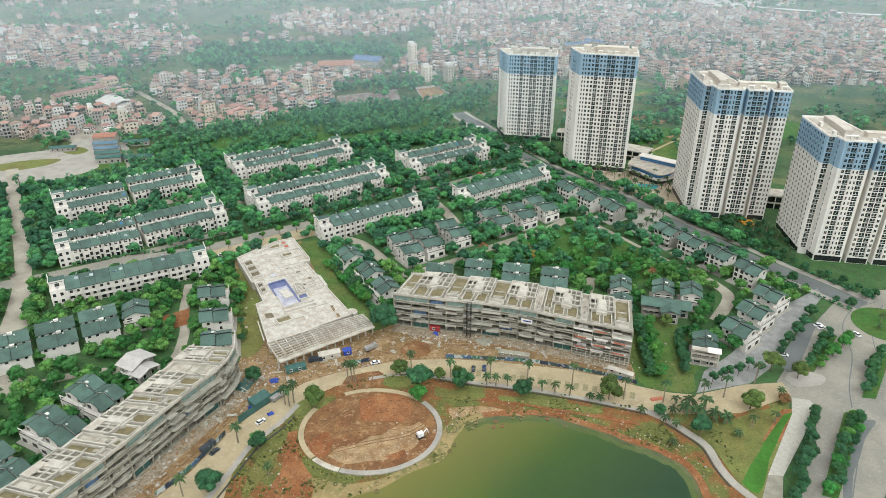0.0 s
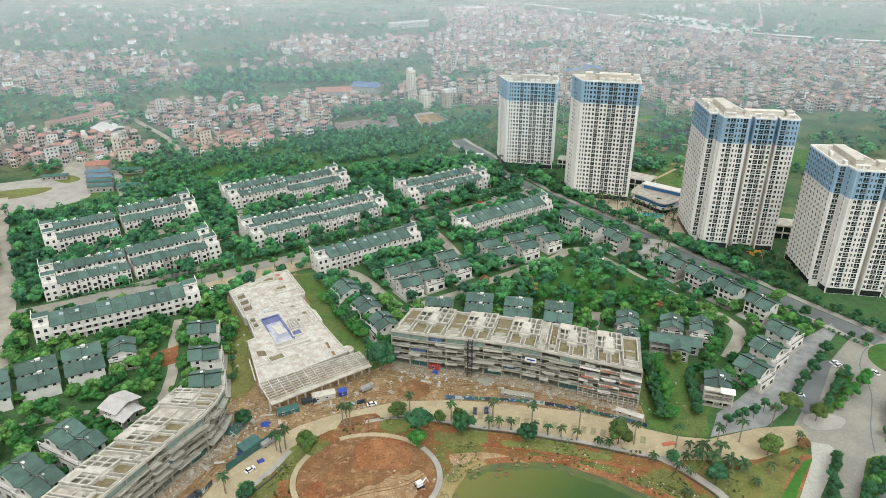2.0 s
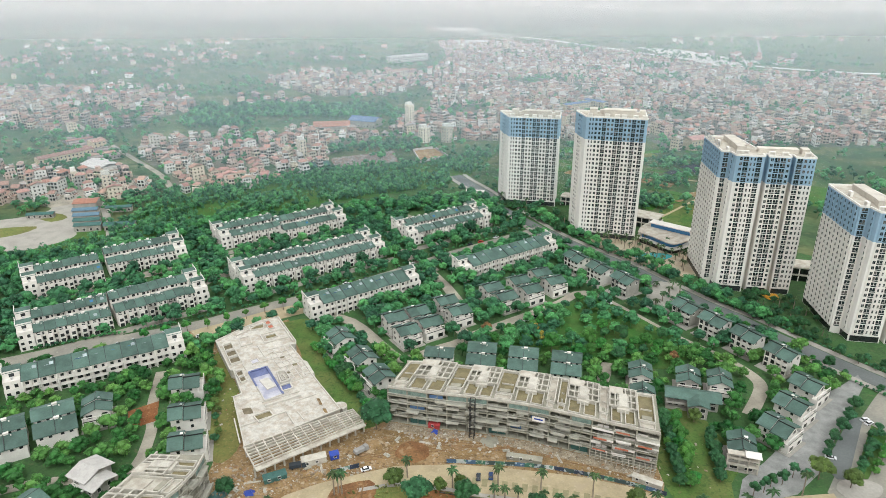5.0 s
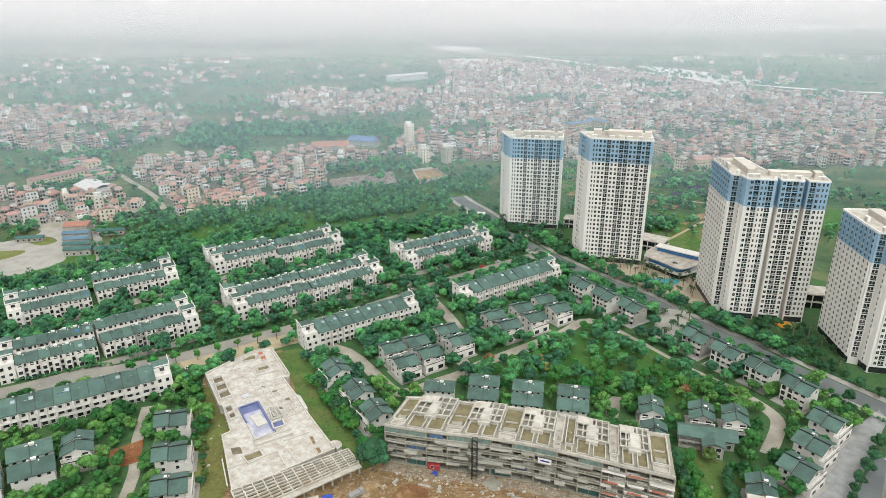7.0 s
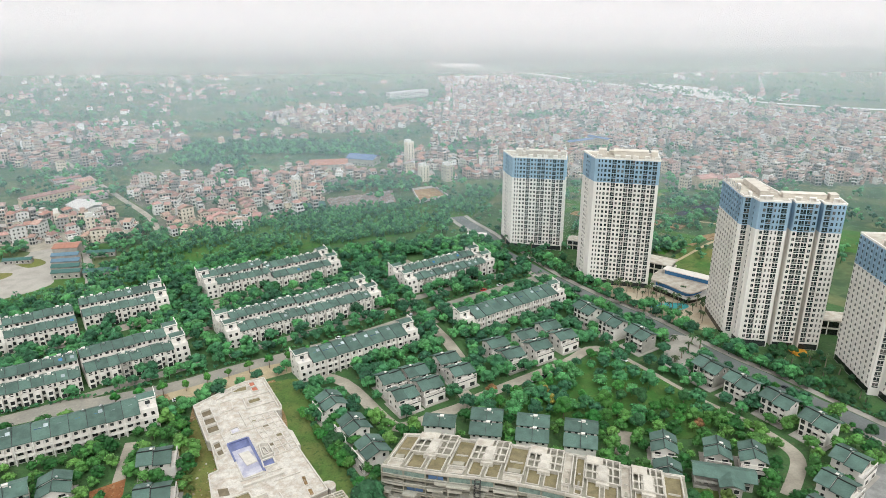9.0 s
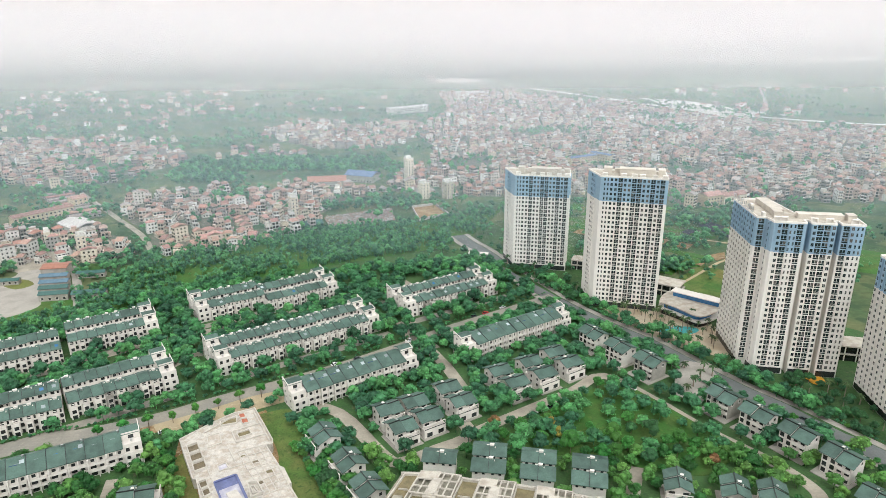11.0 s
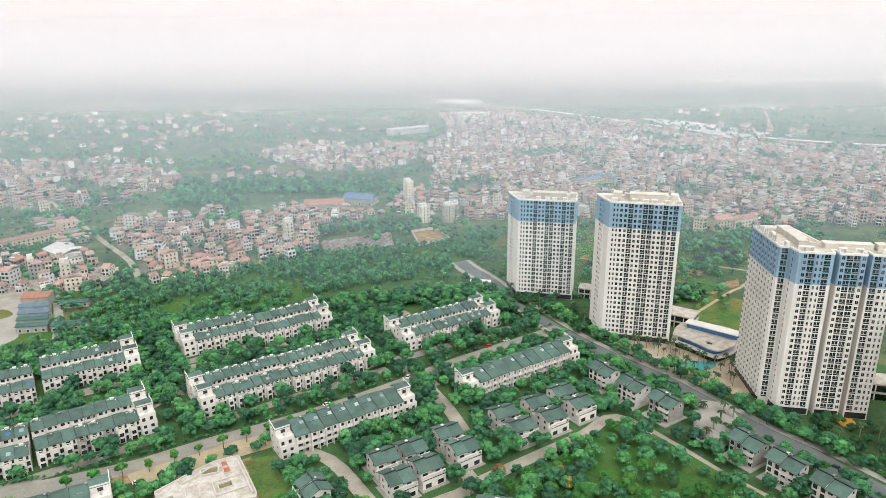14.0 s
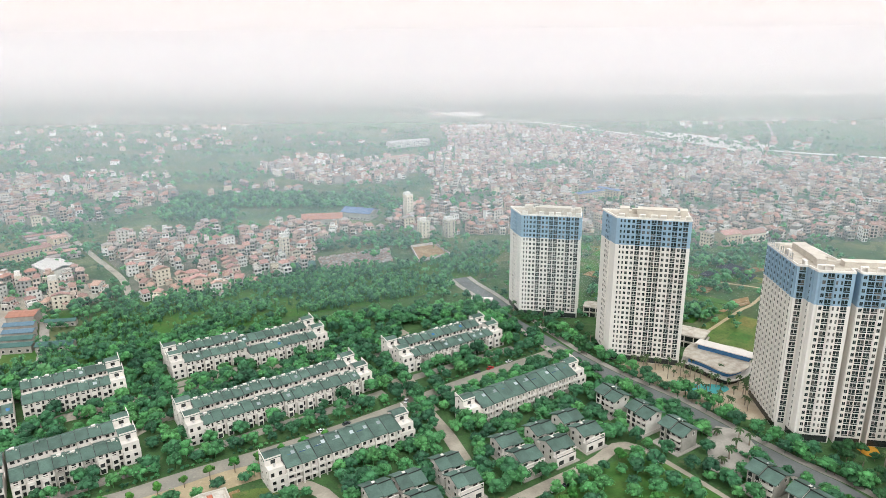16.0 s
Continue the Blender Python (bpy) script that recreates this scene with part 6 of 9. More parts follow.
part("pool_kerb", (Shape().beam(mixp(POOL[0], POOL[3], 0.52), POOL[3], 0.5, 4.6, 5.1), slab_edge), sl)
flat([(-89.2, 314.7), (-85.4, 316.9), (-79.9, 309.9), (-83.5, 306.9)], 0.5, slab_edge, "pool_island", "white floor slab in the pool")
kerbed([(-78, 309.8), (-73.9, 312.6), (-71.5, 307.9), (-75.9, 305.3)], 0.9, 0.6, pool_tile, "small blue tiled basin", "small_pool")
kerbed([(-98.1, 332.4), (-95.2, 334.7), (-92.9, 331.5), (-96.1, 329)], 0.5, 0.4, pool_pale, "small pale blue basin", "small_pool")
# sunk rooms along the edges, open to the sky
ROOM = [(-116.3, 346.6), (-112.6, 349.5), (-101.8, 330.7), (-106.2, 327.7)]
for k in range(3):
    t0, t1 = k / 3 + 0.02, (k + 1) / 3 - 0.02
    kerbed([mixp(ROOM[0], ROOM[3], t0), mixp(ROOM[1], ROOM[2], t0), mixp(ROOM[1], ROOM[2], t1), mixp(ROOM[0], ROOM[3], t1)][::-1], 1.3, 0.45, pit_mat)
ROOM = [(-102.7, 321.6), (-100.2, 323.6), (-94.8, 313.8), (-96.9, 311.9)]
for k in range(2):
    t0, t1 = k / 2 + 0.03, (k + 1) / 2 - 0.03
    kerbed([mixp(ROOM[0], ROOM[3], t0), mixp(ROOM[1], ROOM[2], t0), mixp(ROOM[1], ROOM[2], t1), mixp(ROOM[0], ROOM[3], t1)][::-1], 1.1, 0.4, pit_mat)
kerbed([(-107.2, 366.4), (-100.4, 370.1), (-98.9, 365), (-105.6, 362.6)], 0.9, 0.5, screed)
for k in range(2):
    t0, t1 = k / 2, k / 2 + 0.44
    r0, r1, r2, r3 = (-100.4, 372.7), (-98.1, 374), (-92.7, 364.9), (-95.6, 363.7)
    kerbed([mixp(r0, r3, t0), mixp(r1, r2, t0), mixp(r1, r2, t1), mixp(r0, r3, t1)], 0.8, 0.35, brick_red)
kerbed([(-99.3, 358.1), (-87.5, 364.9), (-83.1, 356.2), (-94.6, 349.3)], 0.7, 0.5, slab_mat)
kerbed([(-96.5, 356.5), (-91.5, 359.5), (-89.5, 356), (-94.5, 353)][::-1], 0.8, 0.4, screed, '', 'roof_pit')
kerbed([(-109.6, 354.2), (-104.8, 357.2), (-101.4, 349.4), (-106.1, 346)], 0.5, 0.4, slab_mat)
kerbed([(-81.8, 320.4), (-78, 321.3), (-74, 314.5), (-77.8, 311.1)], 1.6, 0.5, slab_mat)
kerbed([(-80, 318.2), (-78.6, 318.6), (-76.2, 315), (-77.8, 313.9)][::-1], 1.2, 0.4, slab_mat)
kerbed([(-84.9, 286.6), (-78.6, 290.6), (-75.8, 286.6), (-81.1, 281.9)], 0.8, 0.5, screed)
flat([(-91.6, 292.4), (-87.7, 293.2), (-85.5, 289.1), (-89.5, 288.3)], 0.1, pit_mat, "roof_opening")
kerbed([(-59.4, 299.9), (-57.8, 300.4), (-55.2, 294.7), (-56.8, 294.2)], 0.4, 0.3, dirt)
kerbed([(-55.5, 292.1), (-53.6, 292.6), (-51.8, 288.8), (-53.4, 288.2)], 0.4, 0.3, dirt)
# grid of low beams beside the pool
GRID = [(-92.3, 342.5), (-81.4, 348), (-64.6, 320.2), (-73.5, 313.5)]
for k in range(5):
    part("upstand_beam", (Shape().beam(mixp(GRID[0], GRID[1], k / 4), mixp(GRID[3], GRID[2], k / 4), 0.35, 4.6, 5.0), slab_edge), sl)
for k in range(8):
    part("upstand_beam", (Shape().beam(mixp(GRID[0], GRID[3], k / 7), mixp(GRID[1], GRID[2], k / 7), 0.35, 4.6, 4.98), slab_edge), sl)
for k, (u, v) in enumerate(((0.1, 0.12), (0.4, 0.3), (0.65, 0.6), (0.15, 0.75))):
    p = mixp(mixp(GRID[0], GRID[3], v), mixp(GRID[1], GRID[2], v), u)
    flat([(p[0] - 1, p[1] - 1.5), (p[0] + 1.4, p[1] - 0.4), (p[0] + 0.6, p[1] + 1.2), (p[0] - 1.6, p[1] + 0.2)], 0.05, pit_mat if k % 2 else screed, "roof_opening")
for a, b, w, hh in (((-81.5, 293.7), (-66.8, 302.1), 0.9, 1.0), ((-83.5, 297), (-68, 305.5), 0.4, 0.5), ((-89, 279), (-71, 290), 0.5, 0.6), ((-71, 290), (-66, 281.5), 0.5, 0.5), ((-70, 297), (-60, 303), 0.4, 0.5), ((-66, 290), (-62, 284), 0.4, 0.6),
                    ((-94, 330), (-86, 334.5), 0.4, 0.5), ((-110, 345), (-98, 324), 0.4, 0.5), ((-98, 347), (-91, 335), 0.4, 0.5), ((-93, 374), (-80, 351), 0.5, 0.8), ((-112, 357), (-104, 368), 0.5, 0.6), ((-86, 268.5), (-93, 285), 0.5, 0.6)):
    part("upstand_beam", (Shape().beam(a, b, w, 4.6, 4.6 + hh), slab_edge), sl)
part("side_annex", (Shape().prism([(-71.6, 332.5), (-69, 331), (-63.5, 320.5), (-65, 320.4)][::-1], 0, 5.2), slab_edge), sl)
for cx, cy, rad, a0 in ((-47.5, 294.5, 3.2, -60),):
    bay_pts = [(cx + rad * math.cos(radians(a0 + 18 * k)), cy + rad * math.sin(radians(a0 + 18 * k))) for k in range(12)]
    part("curved_bay", (Shape().prism(bay_pts, 0, 4.5), slab_mat), sl, None, "rounded concrete corner bay")
# front canopy of open beams
E0, E1 = Vector((-83.5, 265)), Vector((-41, 290))
G0, G1 = Vector((-76, 253)), Vector((-35.5, 281.5))
can = thing("beam_canopy", Matrix(), "long open canopy of white concrete beams before the clubhouse", "canopy")
lerp = lambda p, q, t: tuple(p + (q - p) * t)
for k in range(8):
    t = k / 7
    part("long_beam", (Shape().beam(lerp(E0, G0, t), lerp(E1, G1, t), 0.45, 5.4, 6.1), concrete_pale), can)
for k in range(13):
    t = k / 12
    part("cross_beam", (Shape().beam(lerp(E0, E1, t), lerp(G0, G1, t), 0.5, 5.38, 6.05), concrete_pale), can)
    part("column", (Shape().box(-0.35, 0.35, -0.35, 0.35, 0, 5.4), concrete_pale), can, at(*lerp(G0, G1, t), 0, 30))
part("fascia", (Shape().beam(tuple(G0 + Vector((0.8, -1.2))), tuple(G1 + Vector((0.8, -1.2))), 2.4, 4.7, 5.3), concrete_pale), can)

# ---- hoardings, huts, machines and rubble on the site ----
hr = random.Random(12)
PRINTS = [hoarding_mat, hoarding_mat, surface("navy_hoarding_print", (0.03, 0.042, 0.065), 0.6, fine=2, other=(0.2, 0.22, 0.25), patch=0.7, cut=(0.6, 0.62)), surface("pale_hoarding_print", (0.42, 0.45, 0.43), 0.6, fine=2, other=(0.12, 0.2, 0.16), patch=0.7, cut=(0.55, 0.57)),
          surface("green_hoarding_print", (0.05, 0.13, 0.09), 0.6, fine=2, other=(0.28, 0.34, 0.26), patch=0.6, cut=(0.54, 0.56)), surface("blue_hoarding_print", (0.06, 0.11, 0.18), 0.6, fine=2, other=(0.3, 0.36, 0.4), patch=0.6, cut=(0.56, 0.58))]


def fence_run(line, hgt, label, name="hoarding", mat_=None):
    pts = along(line, 4.0)
    f = thing(name, Matrix(), label, "fence", "site hoardings")
    for a, b in zip(pts, pts[1:]):
        part("panel", (Shape().beam(a, b, 0.12, 0, hgt), mat_ or hr.choice(PRINTS)), f)


fence_run([(-104.8, 178), (-97, 190.2), (-87.3, 213)], 2.4, "printed site hoarding along the dusty road")
fence_run([(-85, 216.5), (-70.2, 236.4)], 3.6, "green sheet hoarding round the site yard", "hoarding", green_sheet)
fence_run([(-46.2, 254.6), (-32.6, 259.6)], 2.2, "dark site hoarding along the dusty road")
fence_run([(0.8, 261.2), (12.6, 260.3), (37.9, 257.8), (56.7, 253), (74.6, 246.7), (86, 241.4)], 2.0, "printed site hoarding along the lake road")
for x, y, a, w, d, hh, m_, lab in ((-79, 229, 52, 8.5, 4.6, 3.2, green_sheet, "green roofed site hut"), (-54, 261.5, 20, 10, 3, 2.8, concrete_pale, "white cabin container on the site"), (-46, 264.5, 20, 3.6, 2.4, 2.2, blue_film, "blue tarpaulin covered store"),
                                    (-88, 243, 70, 12, 6, 0.4, green_sheet, "green sheet laid on the ground"), (33, 262.3, -13, 14.5, 2.2, 1.6, concrete, "long beige sheet roof on the site"),
                                    (80, 248.2, -30, 11.5, 2.0, 2.0, concrete_pale, "long white site cabin"), (-4.5, 284, -15, 5, 1.6, 2.0, red_sheet, "red tarpaulin covered stall"), (-68, 252, 25, 9, 3, 2.0, green_sheet, "dark green store on the site")):
    t = thing("site_hut", at(x, y, 0, a), lab, "hut", "site huts")
    part("body", (Shape().box(-w / 2, w / 2, -d / 2, d / 2, 0, hh), m_), t)
    if hh > 1:
        part("roof", (Shape().quadbox([(-w / 2 - 0.2, -d / 2 - 0.2, hh), (w / 2 + 0.2, -d / 2 - 0.2, hh), (w / 2 + 0.2, d / 2 + 0.2, hh), (-w / 2 - 0.2, d / 2 + 0.2, hh)],
                                     [(-w / 2 - 0.2, -d / 2 - 0.2, hh + 0.15), (w / 2 + 0.2, -d / 2 - 0.2, hh + 0.15), (w / 2 + 0.2, d / 2 + 0.2, hh + 0.7), (-w / 2 - 0.2, d / 2 + 0.2, hh + 0.7)]), m_), t)
        for k in range(max(1, int(w / 4))):
            part("window", pane(1.1, 1.0), t, at(-w / 2 + 2 + k * 4, -d / 2, 1.1))
for line, wd, lab in ((B_FRONT, 5.5, "grey rubble apron at the foot of the long block"), (C_FRONT, 6.0, "grey rubble apron at the foot of the curved block")):
    thing("rubble_apron", Matrix(), lab, "ground", "", (ribbon(offset(smooth(line, 3), -3.2), wd, -0.2, 0.075), rubble_ground), "structure")
for k, line in enumerate(([(-40, 262), (-20, 266), (5, 270), (35, 267), (62, 258), (84, 249)], [(-38, 265), (-12, 272), (12, 272.5), (38, 269), (64, 260), (86, 251)], [(-112, 172), (-103, 190), (-95, 208), (-90, 224)], [(-114, 174), (-105.5, 191), (-97.5, 209), (-93, 226)])):
    for d in (-0.9, 0.9):
        thing("wheel_track", Matrix(), "brown wheel track pressed into the site dirt", "ground", "", (ribbon(offset(smooth(line, 3), d), 0.7, -0.1, 0.068 + 0.002 * k), track_mud), "structure")
for k, line in enumerate(([(-48, 205), (-40, 212), (-28, 214), (-14, 212)], [(-50, 218), (-40, 224), (-38, 233), (-42, 246)], [(-44, 200), (-30, 205), (-16, 209), (-8, 215)], [(-52, 212), (-44, 222), (-35, 236), (-33, 248)])):
    for d in (-0.8, 0.8):
        thing("wheel_track", Matrix(), "wheel track pressed into the plaza soil", "ground", "", (ribbon(offset(smooth(line, 3), d), 0.5, -0.1, 0.375 + 0.002 * k), track_mud), "structure")
CLUTTER = [(-96, 236), (-92, 228), (-88, 238), (-84, 233), (-95, 246), (-82, 246), (-76, 250), (-70, 246), (-60, 254), (-56, 258), (-50, 258), (-40, 264), (-34, 266), (-24, 266), (-8, 274), (-2, 271), (6, 270), (26, 268), (48, 263), (74, 253), (-104, 206), (-98, 216), (-110, 196), (-116, 184), (-64, 250), (-20, 276), (-94, 219), (-89, 221)]
for k, (x, y) in enumerate(CLUTTER):
    kind = k % 4
    m = at(x, y, 0.06, hr.uniform(0, 180))
    if kind == 0:
        st = thing("timber_stack", m, "rough stack of formwork timber on the site dirt", "timber", "site materials")
        for q in range(9):
            part("plank", cached(("plank", q % 3), lambda: Shape().box(-1.9 + 0.2 * (q % 3), 1.9, -0.1, 0.1, 0, 0.1).mesh("plank", timber)), st, at(hr.uniform(-0.4, 0.4), (q % 4) * 0.26 - 0.4, 0.11 * (q // 4), hr.uniform(-9, 9)))
    elif kind == 1:
        st = thing("block_stack", m, "stack of grey concrete blocks on the site dirt", "blocks", "site materials")
        for q in range(8):
            part("block", cached("cblock", lambda: Shape().box(-0.45, 0.45, -0.3, 0.3, 0, 0.42).mesh("block", concrete_light)), st, at((q % 3) * 0.98 - 0.9, (q // 3 % 2) * 0.68, 0.43 * (q // 6), hr.uniform(-4, 4)))
    elif kind == 2:
        st = thing("pipe_stack", m, "bundle of steel scaffold pipes on the site dirt", "pipes", "site materials")
        for q in range(6):
            part("pipe", cached("spipe", lambda: Shape().add(Shape().tube([(0, 0, -2.6), (0, 0, 2.6)], [0.12, 0.12], 6), pose(0, 0, 0, 0, 90)).mesh("pipe", concrete_pale)), st, at(hr.uniform(-0.4, 0.4), (q % 4) * 0.26, 0.12 + 0.2 * (q // 4), hr.uniform(-3, 3)))
    else:
        st = thing("sheet_pile", m, "loose pile of formwork sheets and sacks", "sheets", "site materials")
        for q in range(5):
            part("formwork_sheet", cached(("fsheet", q % 2), lambda: Shape().box(-1.2, 1.2, -0.6, 0.6, 0, 0.06).mesh("formwork_sheet", timber if q % 2 else concrete_light)), st, pose(hr.uniform(-0.9, 0.9), hr.uniform(-0.7, 0.7), 0.1 + 0.1 * q, hr.uniform(-6, 6), hr.uniform(-6, 6), hr.uniform(0, 90)))
rub = Shape()
r = random.Random(5)
for cx, cy, sx, sy, n in ((-88, 232, 9, 9, 420), (-60, 256, 22, 4, 340), (-5, 277, 20, 4, 300), (30, 271, 40, 3, 320), (-112, 190, 4, 20, 420), (-100, 325, 3, 22, 160), (-78, 245, 8, 6, 260), (70, 255, 15, 4, 160), (-106, 200, 3, 18, 260), (2, 279, 12, 2, 200)):
    for _ in range(n):
        x, y, s_ = r.gauss(cx, sx), r.gauss(cy, sy), 0.12 + 0.75 * r.random() ** 2.2
        hh = s_ * r.uniform(0.3, 0.9)
        if inside(x, y, PROM_UP + PROM_LOW[::-1]):
            continue
        rub.add(Shape().quadbox([(-s_, -s_ * 0.6, 0), (s_, -s_ * 0.7, 0), (s_ * 0.9, s_ * 0.6, 0), (-s_, s_ * 0.5, 0)], [(-s_ * 0.7, -s_ * 0.4, hh), (s_ * 0.6, -s_ * 0.5, hh * 0.8), (s_ * 0.7, s_ * 0.4, hh), (-s_ * 0.6, s_ * 0.4, hh * 0.7)]), at(x, y, 0.05, r.uniform(0, 360)))
thing("rubble", Matrix(), "broken concrete, timber and rubbish strewn over the site", "rubble", "", (rub, coloured("rubble_mix", [(0.36, 0.32, 0.26), (0.28, 0.22, 0.15), (0.45, 0.42, 0.36), (0.2, 0.15, 0.1), (0.3, 0.24, 0.16), (0.24, 0.14, 0.07)])), "stuff")


def mound(x, y, rad, hgt, material, label):
    s, n = Shape(), 18
    rr = random.Random(int(x * 7 + y))
    rings = [[(x + rad * f * (1 + rr.uniform(-0.12, 0.12)) * math.cos(6.2832 * k / n), y + rad * f * (1 + rr.uniform(-0.12, 0.12)) * math.sin(6.2832 * k / n), z) for k in range(n)] for f, z in ((1, -0.1), (0.75, hgt * 0.4), (0.4, hgt * 0.85), (0.12, hgt))]
    for a, b in zip(rings, rings[1:]):
        for k in range(n):
            s.face([a[k], a[(k + 1) % n], b[(k + 1) % n], b[k]])
    s.face(rings[-1])
    thing("earth_mound", Matrix(), label, "mound", "", (s, material), "structure")


mound(-13.5, 268, 7.5, 1.5, beige_soil, "heap of brown earth by the site gate")
mound(19.5, 274.5, 4.5, 0.7, concrete, "spread of grey rubble before the block")
mound(-30, 272, 6, 1.2, dirt, "heap of brown earth by the block")


def vehicle(x, y, a, kind, paint, label):
    t = thing(kind, at(x, y, 0.11, a), label, kind, "parked vehicles")
    if kind == "car":
        body = Shape().quadbox([(-2.2, -0.9, 0.3), (2.2, -0.9, 0.3), (2.2, 0.9, 0.3), (-2.2, 0.9, 0.3)], [(-2.15, -0.85, 0.9), (2.1, -0.85, 0.8), (2.1, 0.85, 0.8), (-2.15, 0.85, 0.9)])
        cab = Shape().quadbox([(-1.7, -0.82, 0.88), (1.2, -0.82, 0.85), (1.2, 0.82, 0.85), (-1.7, 0.82, 0.88)], [(-1.2, -0.65, 1.42), (0.5, -0.65, 1.42), (0.5, 0.65, 1.42), (-1.2, 0.65, 1.42)])
        part("cabin", (cab, glass_dark), t)
        part("roof", (Shape().box(-1.15, 0.45, -0.62, 0.62, 1.42, 1.47), paint), t)
        wx = 1.35
    else:
        body = Shape().box(-3.5, 1.2, -1.15, 1.15, 0.9, 2.4)
        part("cabin", (Shape().quadbox([(1.4, -1.1, 0.6), (3.4, -1.1, 0.6), (3.4, 1.1, 0.6), (1.4, 1.1, 0.6)], [(1.4, -1.05, 2.7), (2.9, -1.05, 2.7), (2.9, 1.05, 2.7), (1.4, 1.05, 2.7)]), paint), t)
        wx = 2.4
    part("body", (body, paint), t)
    for sx in (-wx, wx):
        for sy in (-0.85, 0.85):
            part("wheel", cached("wheel", lambda: Shape().add(Shape().tube([(0, 0, -0.12), (0, 0, 0.12)], [0.34, 0.34], 10), pose(0, 0, 0, 90)).mesh("wheel", rail_dark)), t, at(sx, sy, 0.34))


white_paint = surface("white_car_paint", (0.75, 0.75, 0.75), 0.3, bump=0)
red_paint = surface("red_car_paint", (0.5, 0.02, 0.02), 0.3, bump=0)
dark_paint = surface("dark_car_paint", (0.04, 0.05, 0.06), 0.3, bump=0)
grey_paint = surface("dull_grey_paint", (0.3, 0.29, 0.27), 0.5, bump=0)
blue_paint = surface("navy_car_paint", (0.03, 0.06, 0.15), 0.3, bump=0)
for x, y, a, p in ((189, 287.5, 20, white_paint), (189.5, 285, 20, white_paint), (204, 279, 100, white_paint), (160.5, 262.5, -20, white_paint), (164.5, 251, -20, red_paint), (-134.5, 364.5, 25, white_paint), (18.5, 252.5, 85, blue_paint), (13.5, 252, 85, dark_paint),
                   (-20.5, 460, 80, white_paint), (-14, 452, 30, dark_paint), (100, 402, -50, white_paint), (54, 385, 33, dark_paint), (48, 381, 33, white_paint), (-62, 430, 33, white_paint), (-50, 437, 33, dark_paint), (40, 508, 35, white_paint), (28, 499, 35, red_paint), (20, 494, 35, dark_paint),
                   (110, 464, -52, white_paint), (176, 372, -58, dark_paint), (-90, 200, 60, dark_paint), (-76, 217, 50, white_paint), (-32, 257, 20, white_paint)):
    vehicle(x, y, a, "car", p, "white car parked at the roadside" if p is white_paint else "red car parked at the roadside" if p is red_paint else "dark car parked at the roadside")
for x, y, a, p in ((-93, 202, 60, dark_paint), (-72, 232, 50, grey_paint), (-60, 258.5, 15, dark_paint), (-35, 268, 40, grey_paint)):
    vehicle(x, y, a, "truck", p, "site lorry parked by the hoarding")
# small excavator on the plaza
ex = thing("excavator", at(-9.5, 208, 0.36, 30), "small white excavator on the plaza soil", "excavator")
part("track", (Shape().box(-1.6, 1.6, -1.2, -0.7, 0, 0.7), rail_dark), ex)
part("track", (Shape().box(-1.6, 1.6, 0.7, 1.2, 0, 0.7), rail_dark), ex)
part("cab", (Shape().box(-1.3, 1.0, -1.0, 1.0, 0.75, 2.4), white_paint), ex)
part("boom", (Shape().quadbox([(0.9, -0.2, 1.4), (1.3, -0.2, 1.4), (1.3, 0.2, 1.4), (0.9, 0.2, 1.4)], [(2.7, -0.15, 3.3), (3.1, -0.15, 3.1), (3.1, 0.15, 3.1), (2.7, 0.15, 3.3)]), white_paint), ex)
part("arm", (Shape().quadbox([(3.6, -0.15, 0.5), (3.9, -0.15, 0.5), (3.9, 0.15, 0.5), (3.6, 0.15, 0.5)], [(2.7, -0.15, 3.2), (3.0, -0.15, 3.2), (3.0, 0.15, 3.2), (2.7, 0.15, 3.2)]), white_paint), ex)

# ---- planting rings and rocks on the lake bank ----
def ring_shape(rad):
    s = Shape().tube([(0, 0, -0.3), (0, 0, 0.3), (0, 0, 0.3), (0, 0, 0.12)], [rad, rad, rad * 0.82, rad * 0.8], 14)
    s.s[-1] = 1
    return s


RINGS = [(28.6, 219.3), (32, 218.7), (40.6, 221), (42.9, 218.7), (49.6, 214.2), (21.4, 217.1), (13.2, 216.2), (11.7, 213.1), (20.3, 213.7), (23.8, 214.3), (9.7, 216.2), (0.6, 203), (3.9, 203.6), (2.2, 200.2), (63.5, 214.8), (72.2, 208.1),
         (74.8, 208.1), (71.4, 211.7), (-40.4, 183.6), (-37.1, 183), (-25.1, 183.6), (-24.7, 180)]
ring_mat = surface("algae_stained_concrete", (0.15, 0.13, 0.075), 0.9, fine=2)
ring_mesh = ring_shape(1.0).mesh("planting_ring", ring_mat, bank_soil)
for x, y in RINGS:
    thing("planting_ring", at(x, y, 0.12), "round concrete planting ring at the water's edge", "planter", "lake planting rings", ring_mesh)
thing("planting_ring", at(3, 212.5, 0.12), "large round planting ring with a shrub by the lake", "planter", "lake planting rings", (ring_shape(2.4), ring_mat, lawn_dry))
rk, rr = Shape(), random.Random(17)
bank_line = smooth(LAKE[5:17], 5)
